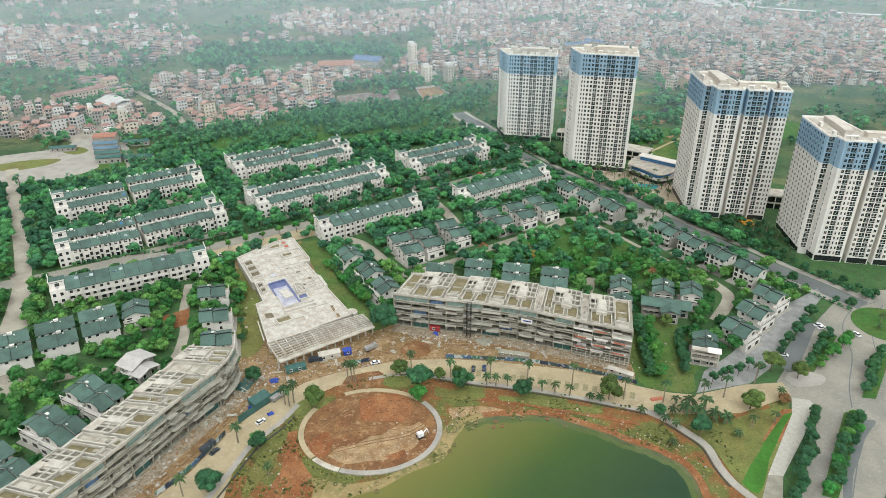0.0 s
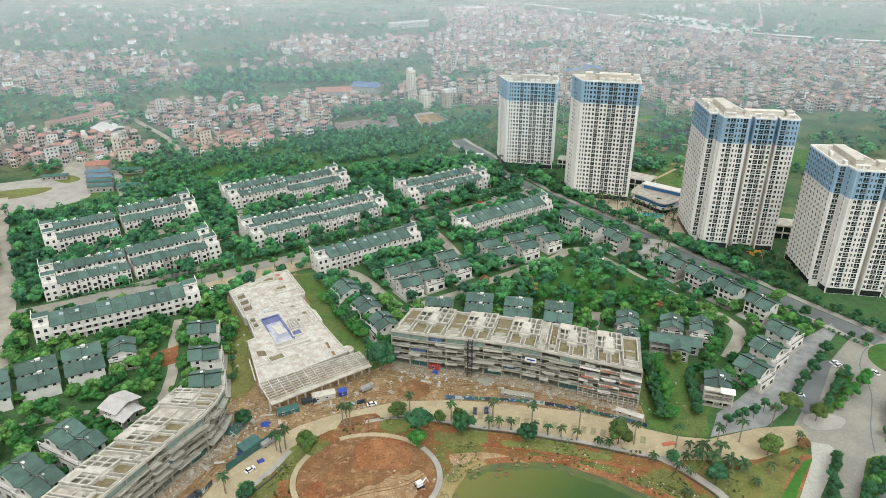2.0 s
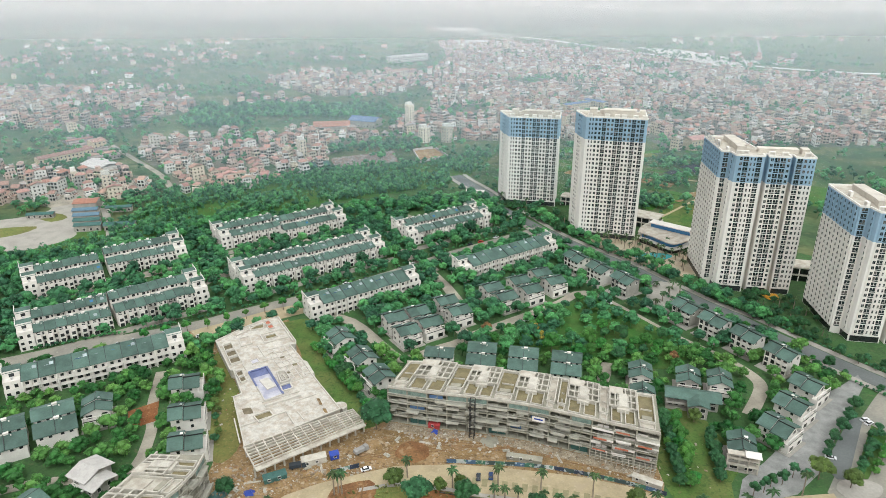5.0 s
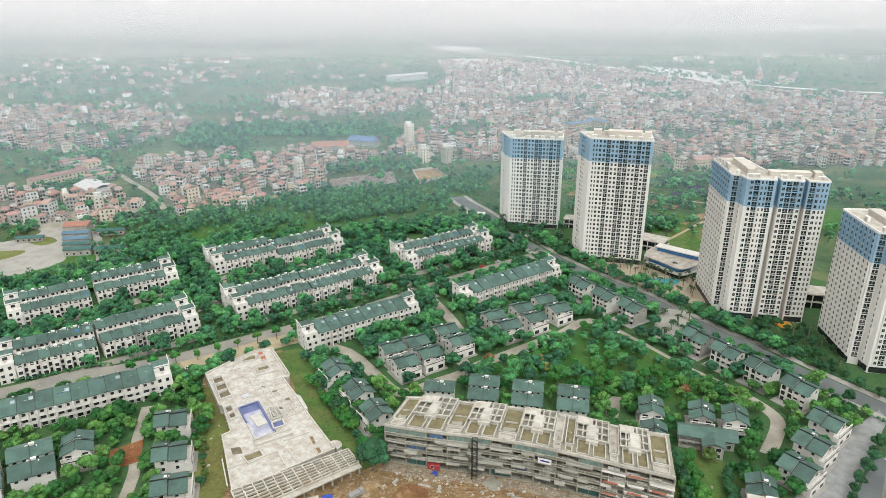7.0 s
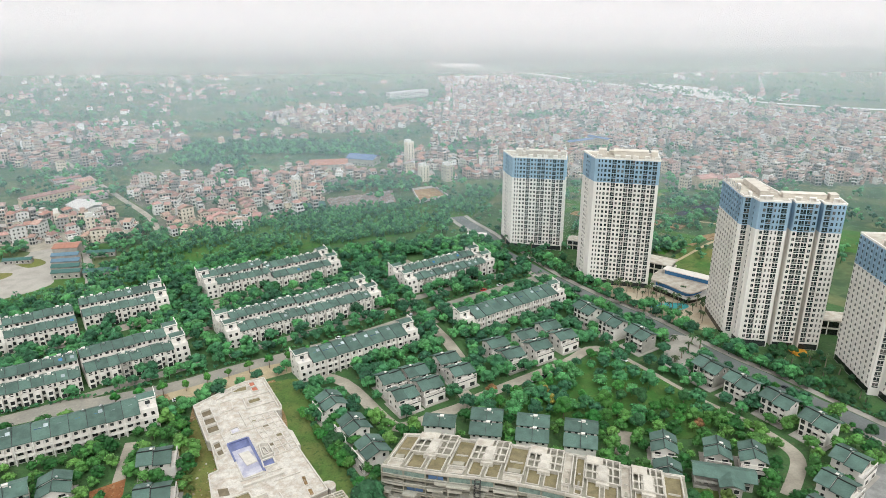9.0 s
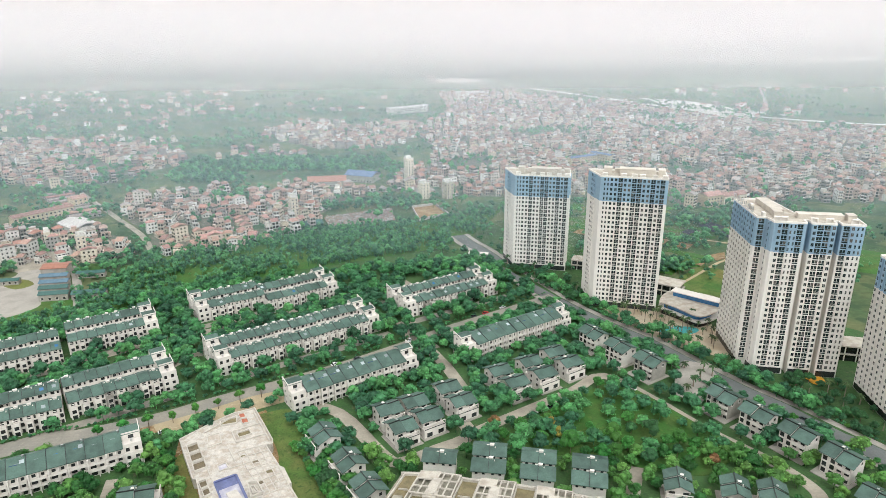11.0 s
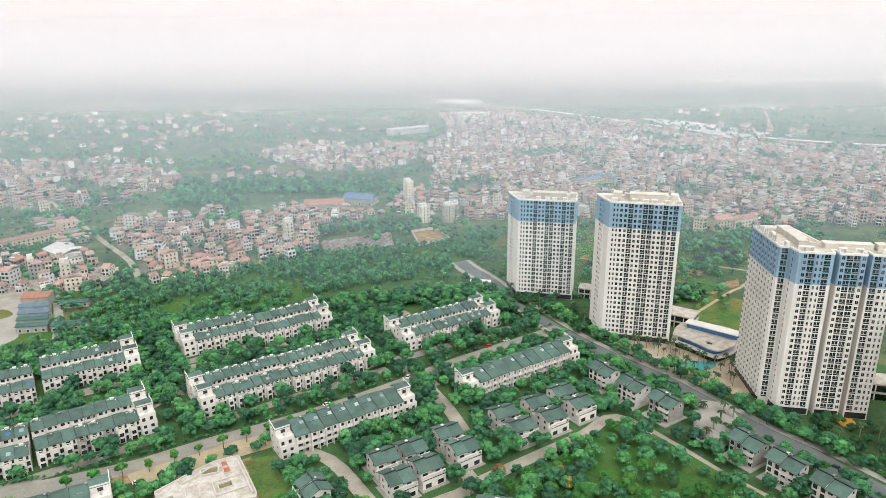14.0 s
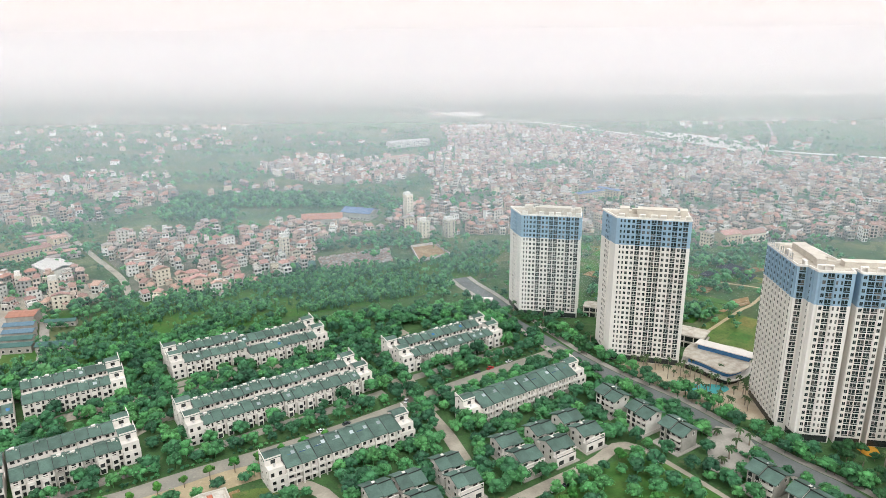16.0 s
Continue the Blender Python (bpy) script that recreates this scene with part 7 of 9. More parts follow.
for _ in range(240):
    q = rr.random()
    if q < 0.55:
        i = rr.randrange(len(bank_line) - 1)
        x, y = offset(bank_line, rr.uniform(0.5, 9))[i]
    elif q < 0.75:
        x, y = rr.gauss(-16, 5), rr.gauss(207, 5)
    else:
        x, y = rr.gauss(-66, 6), rr.gauss(190, 12)
    if inside(x, y, LAKE) or inside(x, y, PROM_UP + PROM_LOW[::-1]):
        continue
    w = 0.1 + 0.45 * rr.random() ** 2
    hh = w * rr.uniform(0.6, 1.0)
    rk.add(Shape().quadbox([(-w, -w * 0.7, 0), (w, -w * 0.6, 0), (w * 0.9, w * 0.7, 0), (-w * 0.8, w * 0.8, 0)], [(-w * 0.5, -w * 0.4, hh), (w * 0.6, -w * 0.3, hh * 0.8), (w * 0.5, w * 0.4, hh), (-w * 0.4, w * 0.4, hh * 0.9)]), at(x, y, 0.25, rr.uniform(0, 360)))
thing("bank_rocks", Matrix(), "pale rocks scattered over the lake bank", "rocks", "", (rk, coloured("pale_rocks", [(0.45, 0.4, 0.32), (0.34, 0.28, 0.2), (0.5, 0.46, 0.38), (0.36, 0.26, 0.17)])), "stuff")
bp = thing("brick_heap", at(92, 231, 0.22, 12), "low heap of red bricks on the lake road", "bricks", "", (Shape().quadbox([(-3, -1, 0), (3, -0.9, 0), (2.8, 1, 0), (-3, 0.9, 0)], [(-2.6, -0.7, 0.7), (2.7, -0.5, 0.5), (2.4, 0.7, 0.6), (-2.5, 0.6, 0.8)]), brick_red))

# ---- trees and palms ----
bm_ = bmesh.new()
bmesh.ops.create_icosphere(bm_, subdivisions=2, radius=1)
LUMP = ([tuple(v.co) for v in bm_.verts], [[v.index for v in f.verts] for f in bm_.faces])
bm_.free()
bm_ = bmesh.new()
bmesh.ops.create_icosphere(bm_, subdivisions=1, radius=1)
SMALL_LUMP = ([tuple(v.co) for v in bm_.verts], [[v.index for v in f.verts] for f in bm_.faces])
bm_.free()


def crown_shape(r, leaves, radius, height, base, size, lobes=9, fine=True):
    """A ragged crown: uneven leafy lobes with many small leaf clumps standing off them."""
    s = Shape()
    centres = []
    for k in range(lobes):
        a, q = 6.2832 * k / lobes + r.uniform(-0.4, 0.4), r.uniform(0.35, 0.68)
        centres.append((q * radius * math.cos(a), q * radius * math.sin(a), base + height * r.uniform(0.3, 0.7), radius * r.uniform(0.34, 0.52)))
    centres.append((0, 0, base + height * 0.74, radius * 0.55))
    squash = min(1.0, height / radius * 0.55)
    verts, faces = LUMP if fine else SMALL_LUMP
    for cx, cy, cz, cr in centres:
        k = len(s.v)
        ph = r.uniform(0, 50)
        for x, y, z in verts:
            f = cr * 0.9 * (1 + 0.28 * noise.noise((x * 2.2 + ph, y * 2.2, z * 2.2)))
            s.v.append((cx + x * f, cy + y * f, cz + z * f * squash))
        s.f += [[i + k for i in p] for p in faces]
        s.s += [0] * len(faces)
    for k in range(leaves):
        cx, cy, cz, cr = centres[k % len(centres)]
        th, u = r.uniform(0, 6.2832), r.uniform(-0.35, 1)
        q = math.sqrt(1 - u * u)
        rad = cr * r.uniform(0.85, 1.12)
        nx, ny, nz = q * math.cos(th), q * math.sin(th), u
        p = Vector((cx + rad * nx, cy + rad * ny, cz + rad * nz * squash))
        n = (Vector((nx, ny, nz + 0.5)) + Vector((r.uniform(-0.45, 0.45), r.uniform(-0.45, 0.45), r.uniform(-0.2, 0.4)))).normalized()
        t = n.cross(Vector((r.uniform(-1, 1), r.uniform(-1, 1), r.uniform(-1, 1)))).normalized()
        b = n.cross(t)
        z = size * r.uniform(0.6, 1.4)
        s.face([tuple(p - t * z), tuple(p - b * z * 0.7), tuple(p + t * z), tuple(p + b * z * 0.7)])
    return s


def trunk_shape(r, h, rad):
    s = Shape().tube([(0, 0, -0.2), (r.uniform(-0.15, 0.15), r.uniform(-0.15, 0.15), h * 0.5), (0, 0, h)], [rad, rad * 0.75, rad * 0.5], 6)
    for _ in range(4):
        a, z = r.uniform(0, 6.28), h * r.uniform(0.55, 0.85)
        s.tube([(0, 0, z), (math.cos(a) * h * 0.2, math.sin(a) * h * 0.2, z + h * 0.3)], [rad * 0.4, rad * 0.15], 4)
    return s


TREES = []
pr = random.Random(11)
for k in range(6):
    hgt, rad = ((7.5, 3.6), (9, 4.2), (6.2, 3.0), (10.5, 4.6), (7, 3.2), (8, 3.2))[k]
    crown = crown_shape(pr, 520, rad, hgt * 0.7, hgt * 0.25, 0.34)
    TREES.append((trunk_shape(pr, hgt * 0.6, 0.22), crown))
SPARSE = [(trunk_shape(pr, 5.5, 0.18), crown_shape(pr, 130, 2.4, 5.0, 2.2, 0.3, 4)) for _ in range(2)]
TREE_MESH = {}


def tree(x, y, kind, leaf, scale=1.0, label="leafy green garden tree", z=0.0):
    shapes = SPARSE if kind >= 10 else TREES
    key = (kind, leaf.name)
    if key not in TREE_MESH:
        tk, cr = shapes[kind % len(shapes)]
        TREE_MESH[key] = (tk.mesh("trunk", bark), cr.mesh("crown", leaf))
    t = thing("tree", at(x, y, z, pr.uniform(0, 360)) @ Matrix.Diagonal((scale, scale, scale * pr.uniform(0.9, 1.15), 1)), label, "tree", "trees")
    part("trunk", TREE_MESH[key][0], t)
    part("crown", TREE_MESH[key][1], t)


def palm_shapes(r, h, fronds, length):
    tk = Shape().tube([(0, 0, -0.2), (r.uniform(-0.2, 0.2), r.uniform(-0.2, 0.2), h * 0.5), (0, 0, h)], [0.3, 0.22, 0.16], 6)
    cr = Shape()
    for k in range(fronds):
        a = 6.2832 * k / fronds + r.uniform(-0.2, 0.2)
        up = r.uniform(0.2, 1.05)
        pts = []
        for q in range(5):
            t = q / 4
            d = length * t * (1 - 0.12 * t)
            pts.append((d, h + length * (up * t - 0.95 * t * t)))
        for q in range(4):
            w0, w1 = (0.1, 0.36, 0.4, 0.28, 0.04)[q:q + 2]
            for sgn in (-1, 1):
                c, s_ = math.cos(a), math.sin(a)
                f = lambda d, w, z: (d * c - w * s_, d * s_ + w * c, z)
                (d0, z0), (d1, z1) = pts[q], pts[q + 1]
                cr.face([f(d0, 0, z0), f(d1, 0, z1), f(d1, sgn * w1, z1 - w1 * 0.45), f(d0, sgn * w0, z0 - w0 * 0.45)])
    return tk, cr


PALMS = []
for h, n, ln in ((9.5, 15, 2.7), (8.0, 15, 2.6), (4.6, 12, 2.3), (2.6, 11, 2.4)):
    a, b = palm_shapes(pr, h, n, ln)
    PALMS.append((a.mesh("trunk", palm_bark), b.mesh("fronds", frond_green)))


def palm(x, y, kind, scale=1.0, label="tall palm with a ringed trunk", z=0.0):
    t = thing("palm", at(x, y, z, pr.uniform(0, 360)) @ Matrix.Diagonal((scale, scale, scale, 1)), label, "palm", "palms")
    part("trunk", PALMS[kind][0], t)
    part("fronds", PALMS[kind][1], t)


# where nothing grows
RECTS = []
for x, y, a, length, depth, *_ in BLOCKS:
    RECTS.append((at(x, y, 0, a).inverted(), -1, length + 1, -4, depth + 2))
for x, y, a, length, n in LONG:
    RECTS.append((at(x, y, 0, a).inverted(), -1, length + 1, -3, 17))
for x, y, a, w, d, *_ in VILLAS:
    RECTS.append((at(x, y, 0, a).inverted(), -w / 2 - 0.5, w / 2 + 0.5, -d / 2 - 3.2, d / 2 + 0.5))
RECTS.append((at(114.6, 299.0, 0, -15).inverted(), -13, 13, -14, 5))
for x, y, a in TWINS:
    RECTS.append((at(x, y, 0, a).inverted(), -8.5, 8.5, -13, 13))
RECTS.append((at(-137.3, 248, 0, -27).inverted(), -8, 8, -8, 8))
SOLID = [[(x, y) for x, y in B_FRONT] + B_BACK[::-1], C_FRONT + C_BACK[::-1], SLAB, FORECOURT, LOT, P1, P2, P3, [(x + 49, y - 63) for x, y in P3]]
LANES = [(WEST_ROAD, 5.2), ([(-143, 330), (-136, 300), (-129, 280), (-130, 258)], 3.4), (AVENUE, 7.6), (offset(STREET[3:11], -11), 4.5), (STREET, 8.5), ([(12, 362), (36, 378.5), (67.5, 400), (88, 416), (107.7, 392), (126, 363), (144, 341), (153.5, 324), (153, 312), (139, 292)], 4.6), ([(12, 404), (4, 385), (12, 362), (-4, 350), (-19, 341), (-28, 346), (-53, 381), (-80, 392)], 4.7), ([(-20, 560), (-28, 520), (-16, 485), (-10, 460)], 6.8), ([(-9, 450), (-2, 435), (6, 415), (12, 404)], 4.2)]

for x, y, a, length, depth, *_ in BLOCKS:
    LANES.append(([tuple((at(x, y, 0, a) @ Vector((u, -8.2, 0))).xy) for u in (-2, length + 2)], 2.4))


def free(x, y, margin=0.0):
    p = Vector((x, y, 0))
    for inv, x0, x1, y0, y1 in RECTS:
        q = inv @ p
        if x0 - margin < q.x < x1 + margin and y0 - margin < q.y < y1 + margin:
            return False
    if any(inside(x, y, s_) for s_ in SOLID):
        return False
    return not any(near_line(x, y, ln, w) for ln, w in LANES)


PLACED = []


def spaced(x, y, d):
    if any((x - u) ** 2 + (y - v) ** 2 < d * d for u, v in PLACED):
        return False
    PLACED.append((x, y))
    return True


# lake promenade: tall palms, then broadleaf trees named by their look
for x, y, k in ((-68, 228, 1), (-66, 227, 1), (-64.5, 229, 0), (-43, 243, 0), (-41.5, 244, 1), (-40, 243.5, 0), (-15, 252.5, 1), (3, 246.5, 1), (21, 247.5, 1), (37.5, 245, 1), (57, 241, 0), (77.5, 231, 0), (94, 229, 0), (-82, 205, 1), (-66, 188, 2), (-95, 178, 1),
                (110.5, 229, 0), (121, 232, 0), (138, 241, 0), (19, 241, 2), (23, 240.5, 2), (28, 240, 2), (37.5, 238, 2), (43, 236.5, 2), (48.5, 235.5, 2), (54.5, 233.5, 2), (83, 222, 3), (91.5, 217, 3), (10, 242, 2), (63, 231, 3), (67, 230, 3),
                (101, 222, 3), (104, 226, 3), (98, 226, 2), (96, 222, 3), (106, 220, 3), (109, 222, 2), (112, 218, 3), (116, 216, 3), (136, 216, 2), (118, 208, 3), (126, 214, 2), (95, 214, 3), (90, 203, 3), (145, 231, 2)):
    palm(x, y, k, 1.75 if k > 1 and 100 < x < 120 and 215 < y < 228 else 1.15, "tall palm beside the lake road" if k < 2 else "young palm beside the lake road", 0.15)
for x, y, leaf, sc, lab in ((-55, 226, leaf_olive, 1.15, "spreading olive green tree with a stone ring"), (-20, 248, leaf_olive, 0.9, "olive green tree beside the lake road"), (-10.5, 236, leaf_dark, 1.2, "dark rounded tree at the plaza"), (-11, 231, leaf_bright, 1.0, "bright green tree at the plaza"),
                            (8, 239, leaf_dark, 1.1, "dark tree on the lake bank"), (34, 233, leaf_dark, 0.95, "dark tree on the lake bank"), (71, 231, leaf_olive, 0.95, "yellowish tree on the lake bank"), (103, 208.5, leaf_dark, 1.15, "dark dense tree on the lake bank"), (90, 221, leaf_dark, 0.8, "dark tree on the lake bank"),
                            (129.5, 224.5, leaf_olive, 1.15, "olive green tree on the dry lawn"), (-73, 201, leaf_dark, 0.9, "dark tree at the path"), (-74, 205, leaf_bright, 0.8, "bright young tree at the path"), (-86, 180, leaf_dark, 0.9, "dark tree at the path"), (-30, 283, leaf_dark, 1.35, "big dark tree beside the clubhouse"),
                            (-85, 243, leaf_dark, 0.9, "dark tree by the site"), (-2, 244, leaf_olive, 0.7, "thin olive tree by the road"), (6, 247, leaf_olive, 0.6, "thin olive tree by the road"), (149, 250, leaf_olive, 1.0, "olive tree at the car park"), (159, 245, leaf_olive, 0.7, "tree in a ring on the traffic island"), (145, 228, leaf_rust, 0.6, "bare brownish tree in a round bed")):
    tree(x, y, pr.randrange(6), leaf, sc * 1.25, lab, 0.15)
for x, y in ((128, 246), (133, 247), (139, 251), (142, 247), (124, 243), (119, 241)):
    tree(x, y, 10 + pr.randrange(2), leaf_dark, 1.0, "sparse young street tree")
# tree rows on both sides of the flat clubhouse
for line, step, leaf in (([(-68.5, 351), (-60, 336.5), (-49.5, 319.5), (-41.5, 308), (-35, 295.5)], 4.2, leaf_bright), ([(-64, 356), (-53, 334), (-40, 313)], 6, leaf_dark), ([(-123, 342), (-118, 329), (-107, 303), (-101.5, 287), (-98, 274)], 5.5, leaf_olive), ([(-128, 350), (-121, 334)], 5, leaf_bright)):
    for x, y in along(line, step):
        tree(x + pr.uniform(-0.8, 0.8), y + pr.uniform(-0.8, 0.8), pr.randrange(6), leaf if pr.random() < 0.75 else leaf_dark, pr.uniform(0.6, 0.95) if leaf is not leaf_olive else pr.uniform(0.35, 0.7), "leafy tree beside the concrete clubhouse")
# overgrown plot beside the long block: bright trees along one side, a dark hedge along the other, open grass between
for k in range(44):
    t = (k // 2) / 21
    x, y = 93 + 5 * t + (k % 2) * 4.2 + pr.uniform(-1.4, 1.4), 247 + 44 * t + pr.uniform(-1, 1)
    if free(x, y, 0.3) and spaced(x, y, 2.4):
        tree(x, y, pr.randrange(6), leaf_bright if k % 4 else leaf_dark, pr.uniform(0.6, 0.95), "bright leafy tree in the overgrown plot")
for k in range(13):
    t = k / 12
    tree(109.5 + 4.5 * t + pr.uniform(-1, 1), 249 + 26 * t, pr.randrange(6), leaf_dark, pr.uniform(0.55, 0.8), "dark narrow tree in a hedge")
for x, y, sc in ((112, 287, 0.95), (118, 292, 0.6), (105, 290, 0.7)):
    tree(x, y, pr.randrange(6), leaf_olive, sc, "olive green tree in the overgrown plot")
# medians of the boulevard
for a, b, n, leaf in (((183, 233), (207, 264), 9, leaf_dark), ((122, 170), (157, 223), 14, leaf_dark), ((165, 251), (192, 281), 10, leaf_dark), ((171, 252), (199, 276), 8, leaf_bright), ((156, 262), (190, 297), 9, leaf_dark)):
    for k in range(n):
        t = (k + 0.5) / n
        tree(a[0] + (b[0] - a[0]) * t + pr.uniform(-1, 1), a[1] + (b[1] - a[1]) * t + pr.uniform(-1, 1), pr.randrange(6), leaf, pr.uniform(0.55, 0.8), "clipped dark tree on a planting strip", 0.2)
for x, y, k in ((222, 290, 2), (228, 284, 3), (218, 284, 3), (230, 294, 2)):
    palm(x, y, k, 1.0, "palm on the roundabout", 0.25)
for a, b, n in (((138, 176), (171, 221), 13), ((141, 177), (174, 220), 11)):
    for k in range(n):
        t = (k + 0.5) / n
        tree(a[0] + (b[0] - a[0]) * t + pr.uniform(-0.6, 0.6), a[1] + (b[1] - a[1]) * t + pr.uniform(-0.6, 0.6), pr.randrange(6), leaf_dark if k % 4 else leaf_bright, pr.uniform(0.5, 0.72), "clipped dark tree on a planting strip", 0.2)
# street trees
extra = []
for line, d, step in ((STREET, 9.5, 9), (STREET, -17.5, 10), (AVENUE[3:], 8.2, 9), (AVENUE[4:], -8.2, 8), (AVENUE[3:], 13.5, 9), (AVENUE[4:], -13, 10)):
    for x, y in along(offset(smooth(line, 3), d), step)[1:]:
        x, y = x + pr.uniform(-1, 1), y + pr.uniform(-1, 1)
        if free(x, y, 0.2) and spaced(x, y, 4):
            if y < 372 and x > -140:
                tree(x, y, pr.randrange(6), pr.choice((leaf_bright, leaf_dark, leaf_dark)), pr.uniform(0.5, 0.75), "street tree on the pavement")
            else:
                extra.append((x, y))
# park: big trees round the edge, a looser middle
n_park = 0
for _ in range(1500):
    x, y = pr.uniform(22, 142), pr.uniform(328, 412)
    if inside(x, y, PARK) and not (70 < x < 114 and 354 < y < 392 and pr.random() < 0.94) and free(x, y, 0.4) and spaced(x, y, 5.6):
        n_park += 1
        if n_park % 3:
            extra.append((x, y))
        else:
            tree(x, y, pr.randrange(6), pr.choice((leaf_bright, leaf_bright, leaf_dark)), pr.uniform(0.75, 1.2), "broad park tree on the lawn")
for x, y, leaf in ((51, 366, leaf_yellow), (53, 358, leaf_yellow), (24, 367, leaf_rust), (118, 336, leaf_rust)):
    tree(x, y, 4, leaf, 0.95, "yellowing tree in the park" if leaf is leaf_yellow else "rust brown tree in the park")
for x, y, k in ((133, 404, 2), (139, 411, 2), (128, 400, 3), (144, 420, 2), (135, 424, 3), (147, 415, 2)):
    palm(x, y, k, 1.3, "bushy palm on the paved lot", 0.15)
# sparse young trees along the dusty verge
for x, y in along(offset(smooth(STREET[4:10], 3), -7.6), 11.0):
    tree(x, y, 10 + pr.randrange(2), leaf_bright, pr.uniform(0.9, 1.3), "slender young street tree on the dusty verge")
for line, step in (([(-27, 492), (-19, 470), (-11, 448), (-4, 426)], 5), ([(-8, 484), (0, 462), (9, 440), (15, 424)], 5)):
    for x, y in along(line, step):
        if spaced(x, y, 3.2):
            extra.append((x + pr.uniform(-1, 1), y + pr.uniform(-1, 1)))
for _ in range(160):
    x, y = pr.uniform(-90, -24), pr.uniform(290, 384)
    if inside(x, y, [(-80, 384), (-58, 362), (-40, 330), (-24, 298), (-30, 290), (-46, 318), (-66, 352)]) and spaced(x, y, 4.2):
        extra.append((x, y))
# low hedges and shrubs along the streets
hedge = []
for line, d in ((STREET[2:], 7.2), (STREET[10:], -7.2), (AVENUE[2:], 10.6), (AVENUE[2:], -10.6), ([(-262, 405), (-215, 434), (-170, 462), (-120, 490), (-60, 530), (-25, 556)], 5.4), ([(-262, 405), (-215, 434), (-170, 462), (-120, 490), (-60, 530), (-25, 556)], -5.4)):
    for x, y in along(offset(smooth(line, 3), d), 2.6):
        if pr.random() < 0.8:
            hedge.append((x + pr.uniform(-0.6, 0.6), y + pr.uniform(-0.6, 0.6)))
# gardens between villas and terraces: the nearest as single trees, the rest as one planting
count = 0
cand = []
for _ in range(13000):
    x, y = pr.uniform(-330, 215), pr.uniform(165, 610)
    cand.append((x, y))
cand.sort(key=lambda p: p[1])
QUARTER = [(-300, 165), (-150, 165), (-118, 215), (-104, 262), (-110, 330), (-126, 352), (-90, 395), (-70, 372), (-30, 290), (-20, 312), (60, 300), (92, 285), (92, 255), (112, 245), (130, 262), (190, 300), (215, 320), (180, 385), (100, 500), (40, 605), (-40, 590), (-180, 545), (-262, 480), (-325, 470), (-330, 330)]
GARDEN = [(86, 240), (110, 235.5), (116, 262), (120, 292), (94, 292)]
LAWNS = [PARK, GARDEN, [(-84, 372), (-72, 352), (-50, 308), (-36, 290), (-62, 330)]]
for x, y in cand:
    if not inside(x, y, QUARTER) or any(inside(x, y, q) for q in LAWNS) or not free(x, y, 0.6):
        continue
    if not spaced(x, y, 4.5):
        continue
    leaf = leaf_bright if pr.random() < 0.6 else leaf_dark
    if count < 20 and y < 330 and pr.random() < 0.8:
        tree(x, y, pr.randrange(6), leaf, pr.uniform(0.75, 1.15), "leafy green garden tree")
        count += 1
    else:
        extra.append((x, y))


def planting(name, spots, label, leaves, rad, hgt, size, material, lo=0.7, hi=1.2, variants=5, lobes=5, palms=0):
    """Many trees as one planting, each a trunk and a small ragged crown."""
    protos = []
    for q in range(variants):
        if q < palms:
            c, top = palm_shapes(pr, hgt, 11, rad * 1.05)
            c.add(top)
            protos.append((np.array(c.v), c.f))
            continue
        c = crown_shape(pr, leaves, rad, hgt * 0.75, hgt * 0.2, size, lobes, False)
        c.add(Shape().tube([(0, 0, -0.3), (0, 0, hgt * 0.6)], [0.2, 0.12], 4))
        protos.append((np.array(c.v), c.f))
    vs, fs, k, tint = [], [], 0, []
    for x, y in spots:
        v, f = protos[pr.randrange(variants)]
        a, s_ = pr.uniform(0, 6.28), pr.uniform(lo, hi)
        c, q = math.cos(a) * s_, math.sin(a) * s_
        w = np.stack([v[:, 0] * c - v[:, 1] * q + x, v[:, 0] * q + v[:, 1] * c + y, v[:, 2] * s_ * pr.uniform(0.85, 1.2)], 1)
        vs.append(w)
        fs += [[i + k for i in p] for p in f]
        k += len(v)
        tint += [pr.random()] * len(v)
    s = Shape()
    s.v, s.f, s.s = np.concatenate(vs).tolist(), fs, [0] * len(fs)
    ob = thing(name, Matrix(), label, "trees", "", (s, material), "stuff")
    ob.data.attributes.new("tint", "FLOAT", "POINT").data.foreach_set("value", tint)
    return ob


# far gardens and hedges get bluer leaves: haze put into the leaf colour
hazed_leaf = foliage("hazed_garden_leaves", (0.066, 0.205, 0.086), False, 0.0, 0.0)
near_leaf = foliage("near_garden_leaves", (0.066, 0.2, 0.044), False, 0.0, 0.0)
planting("garden_planting", [p for p in extra if p[1] < 345], "bright leafy trees filling the gardens of the villas", 170, 3.8, 7.6, 0.46, near_leaf, 0.6, 1.2, 8, 7)
planting("garden_planting", [p for p in extra if p[1] >= 345], "leafy trees filling the gardens between terraces", 150, 4.1, 8.0, 0.5, hazed_leaf, 0.7, 1.25, 8, 7)
planting("street_hedge", hedge, "low clipped hedges and shrubs along the streets", 24, 1.3, 2.0, 0.36, hazed_leaf, 0.6, 1.4, 6, 3)
VROAD_NEAR = VROAD[2:]
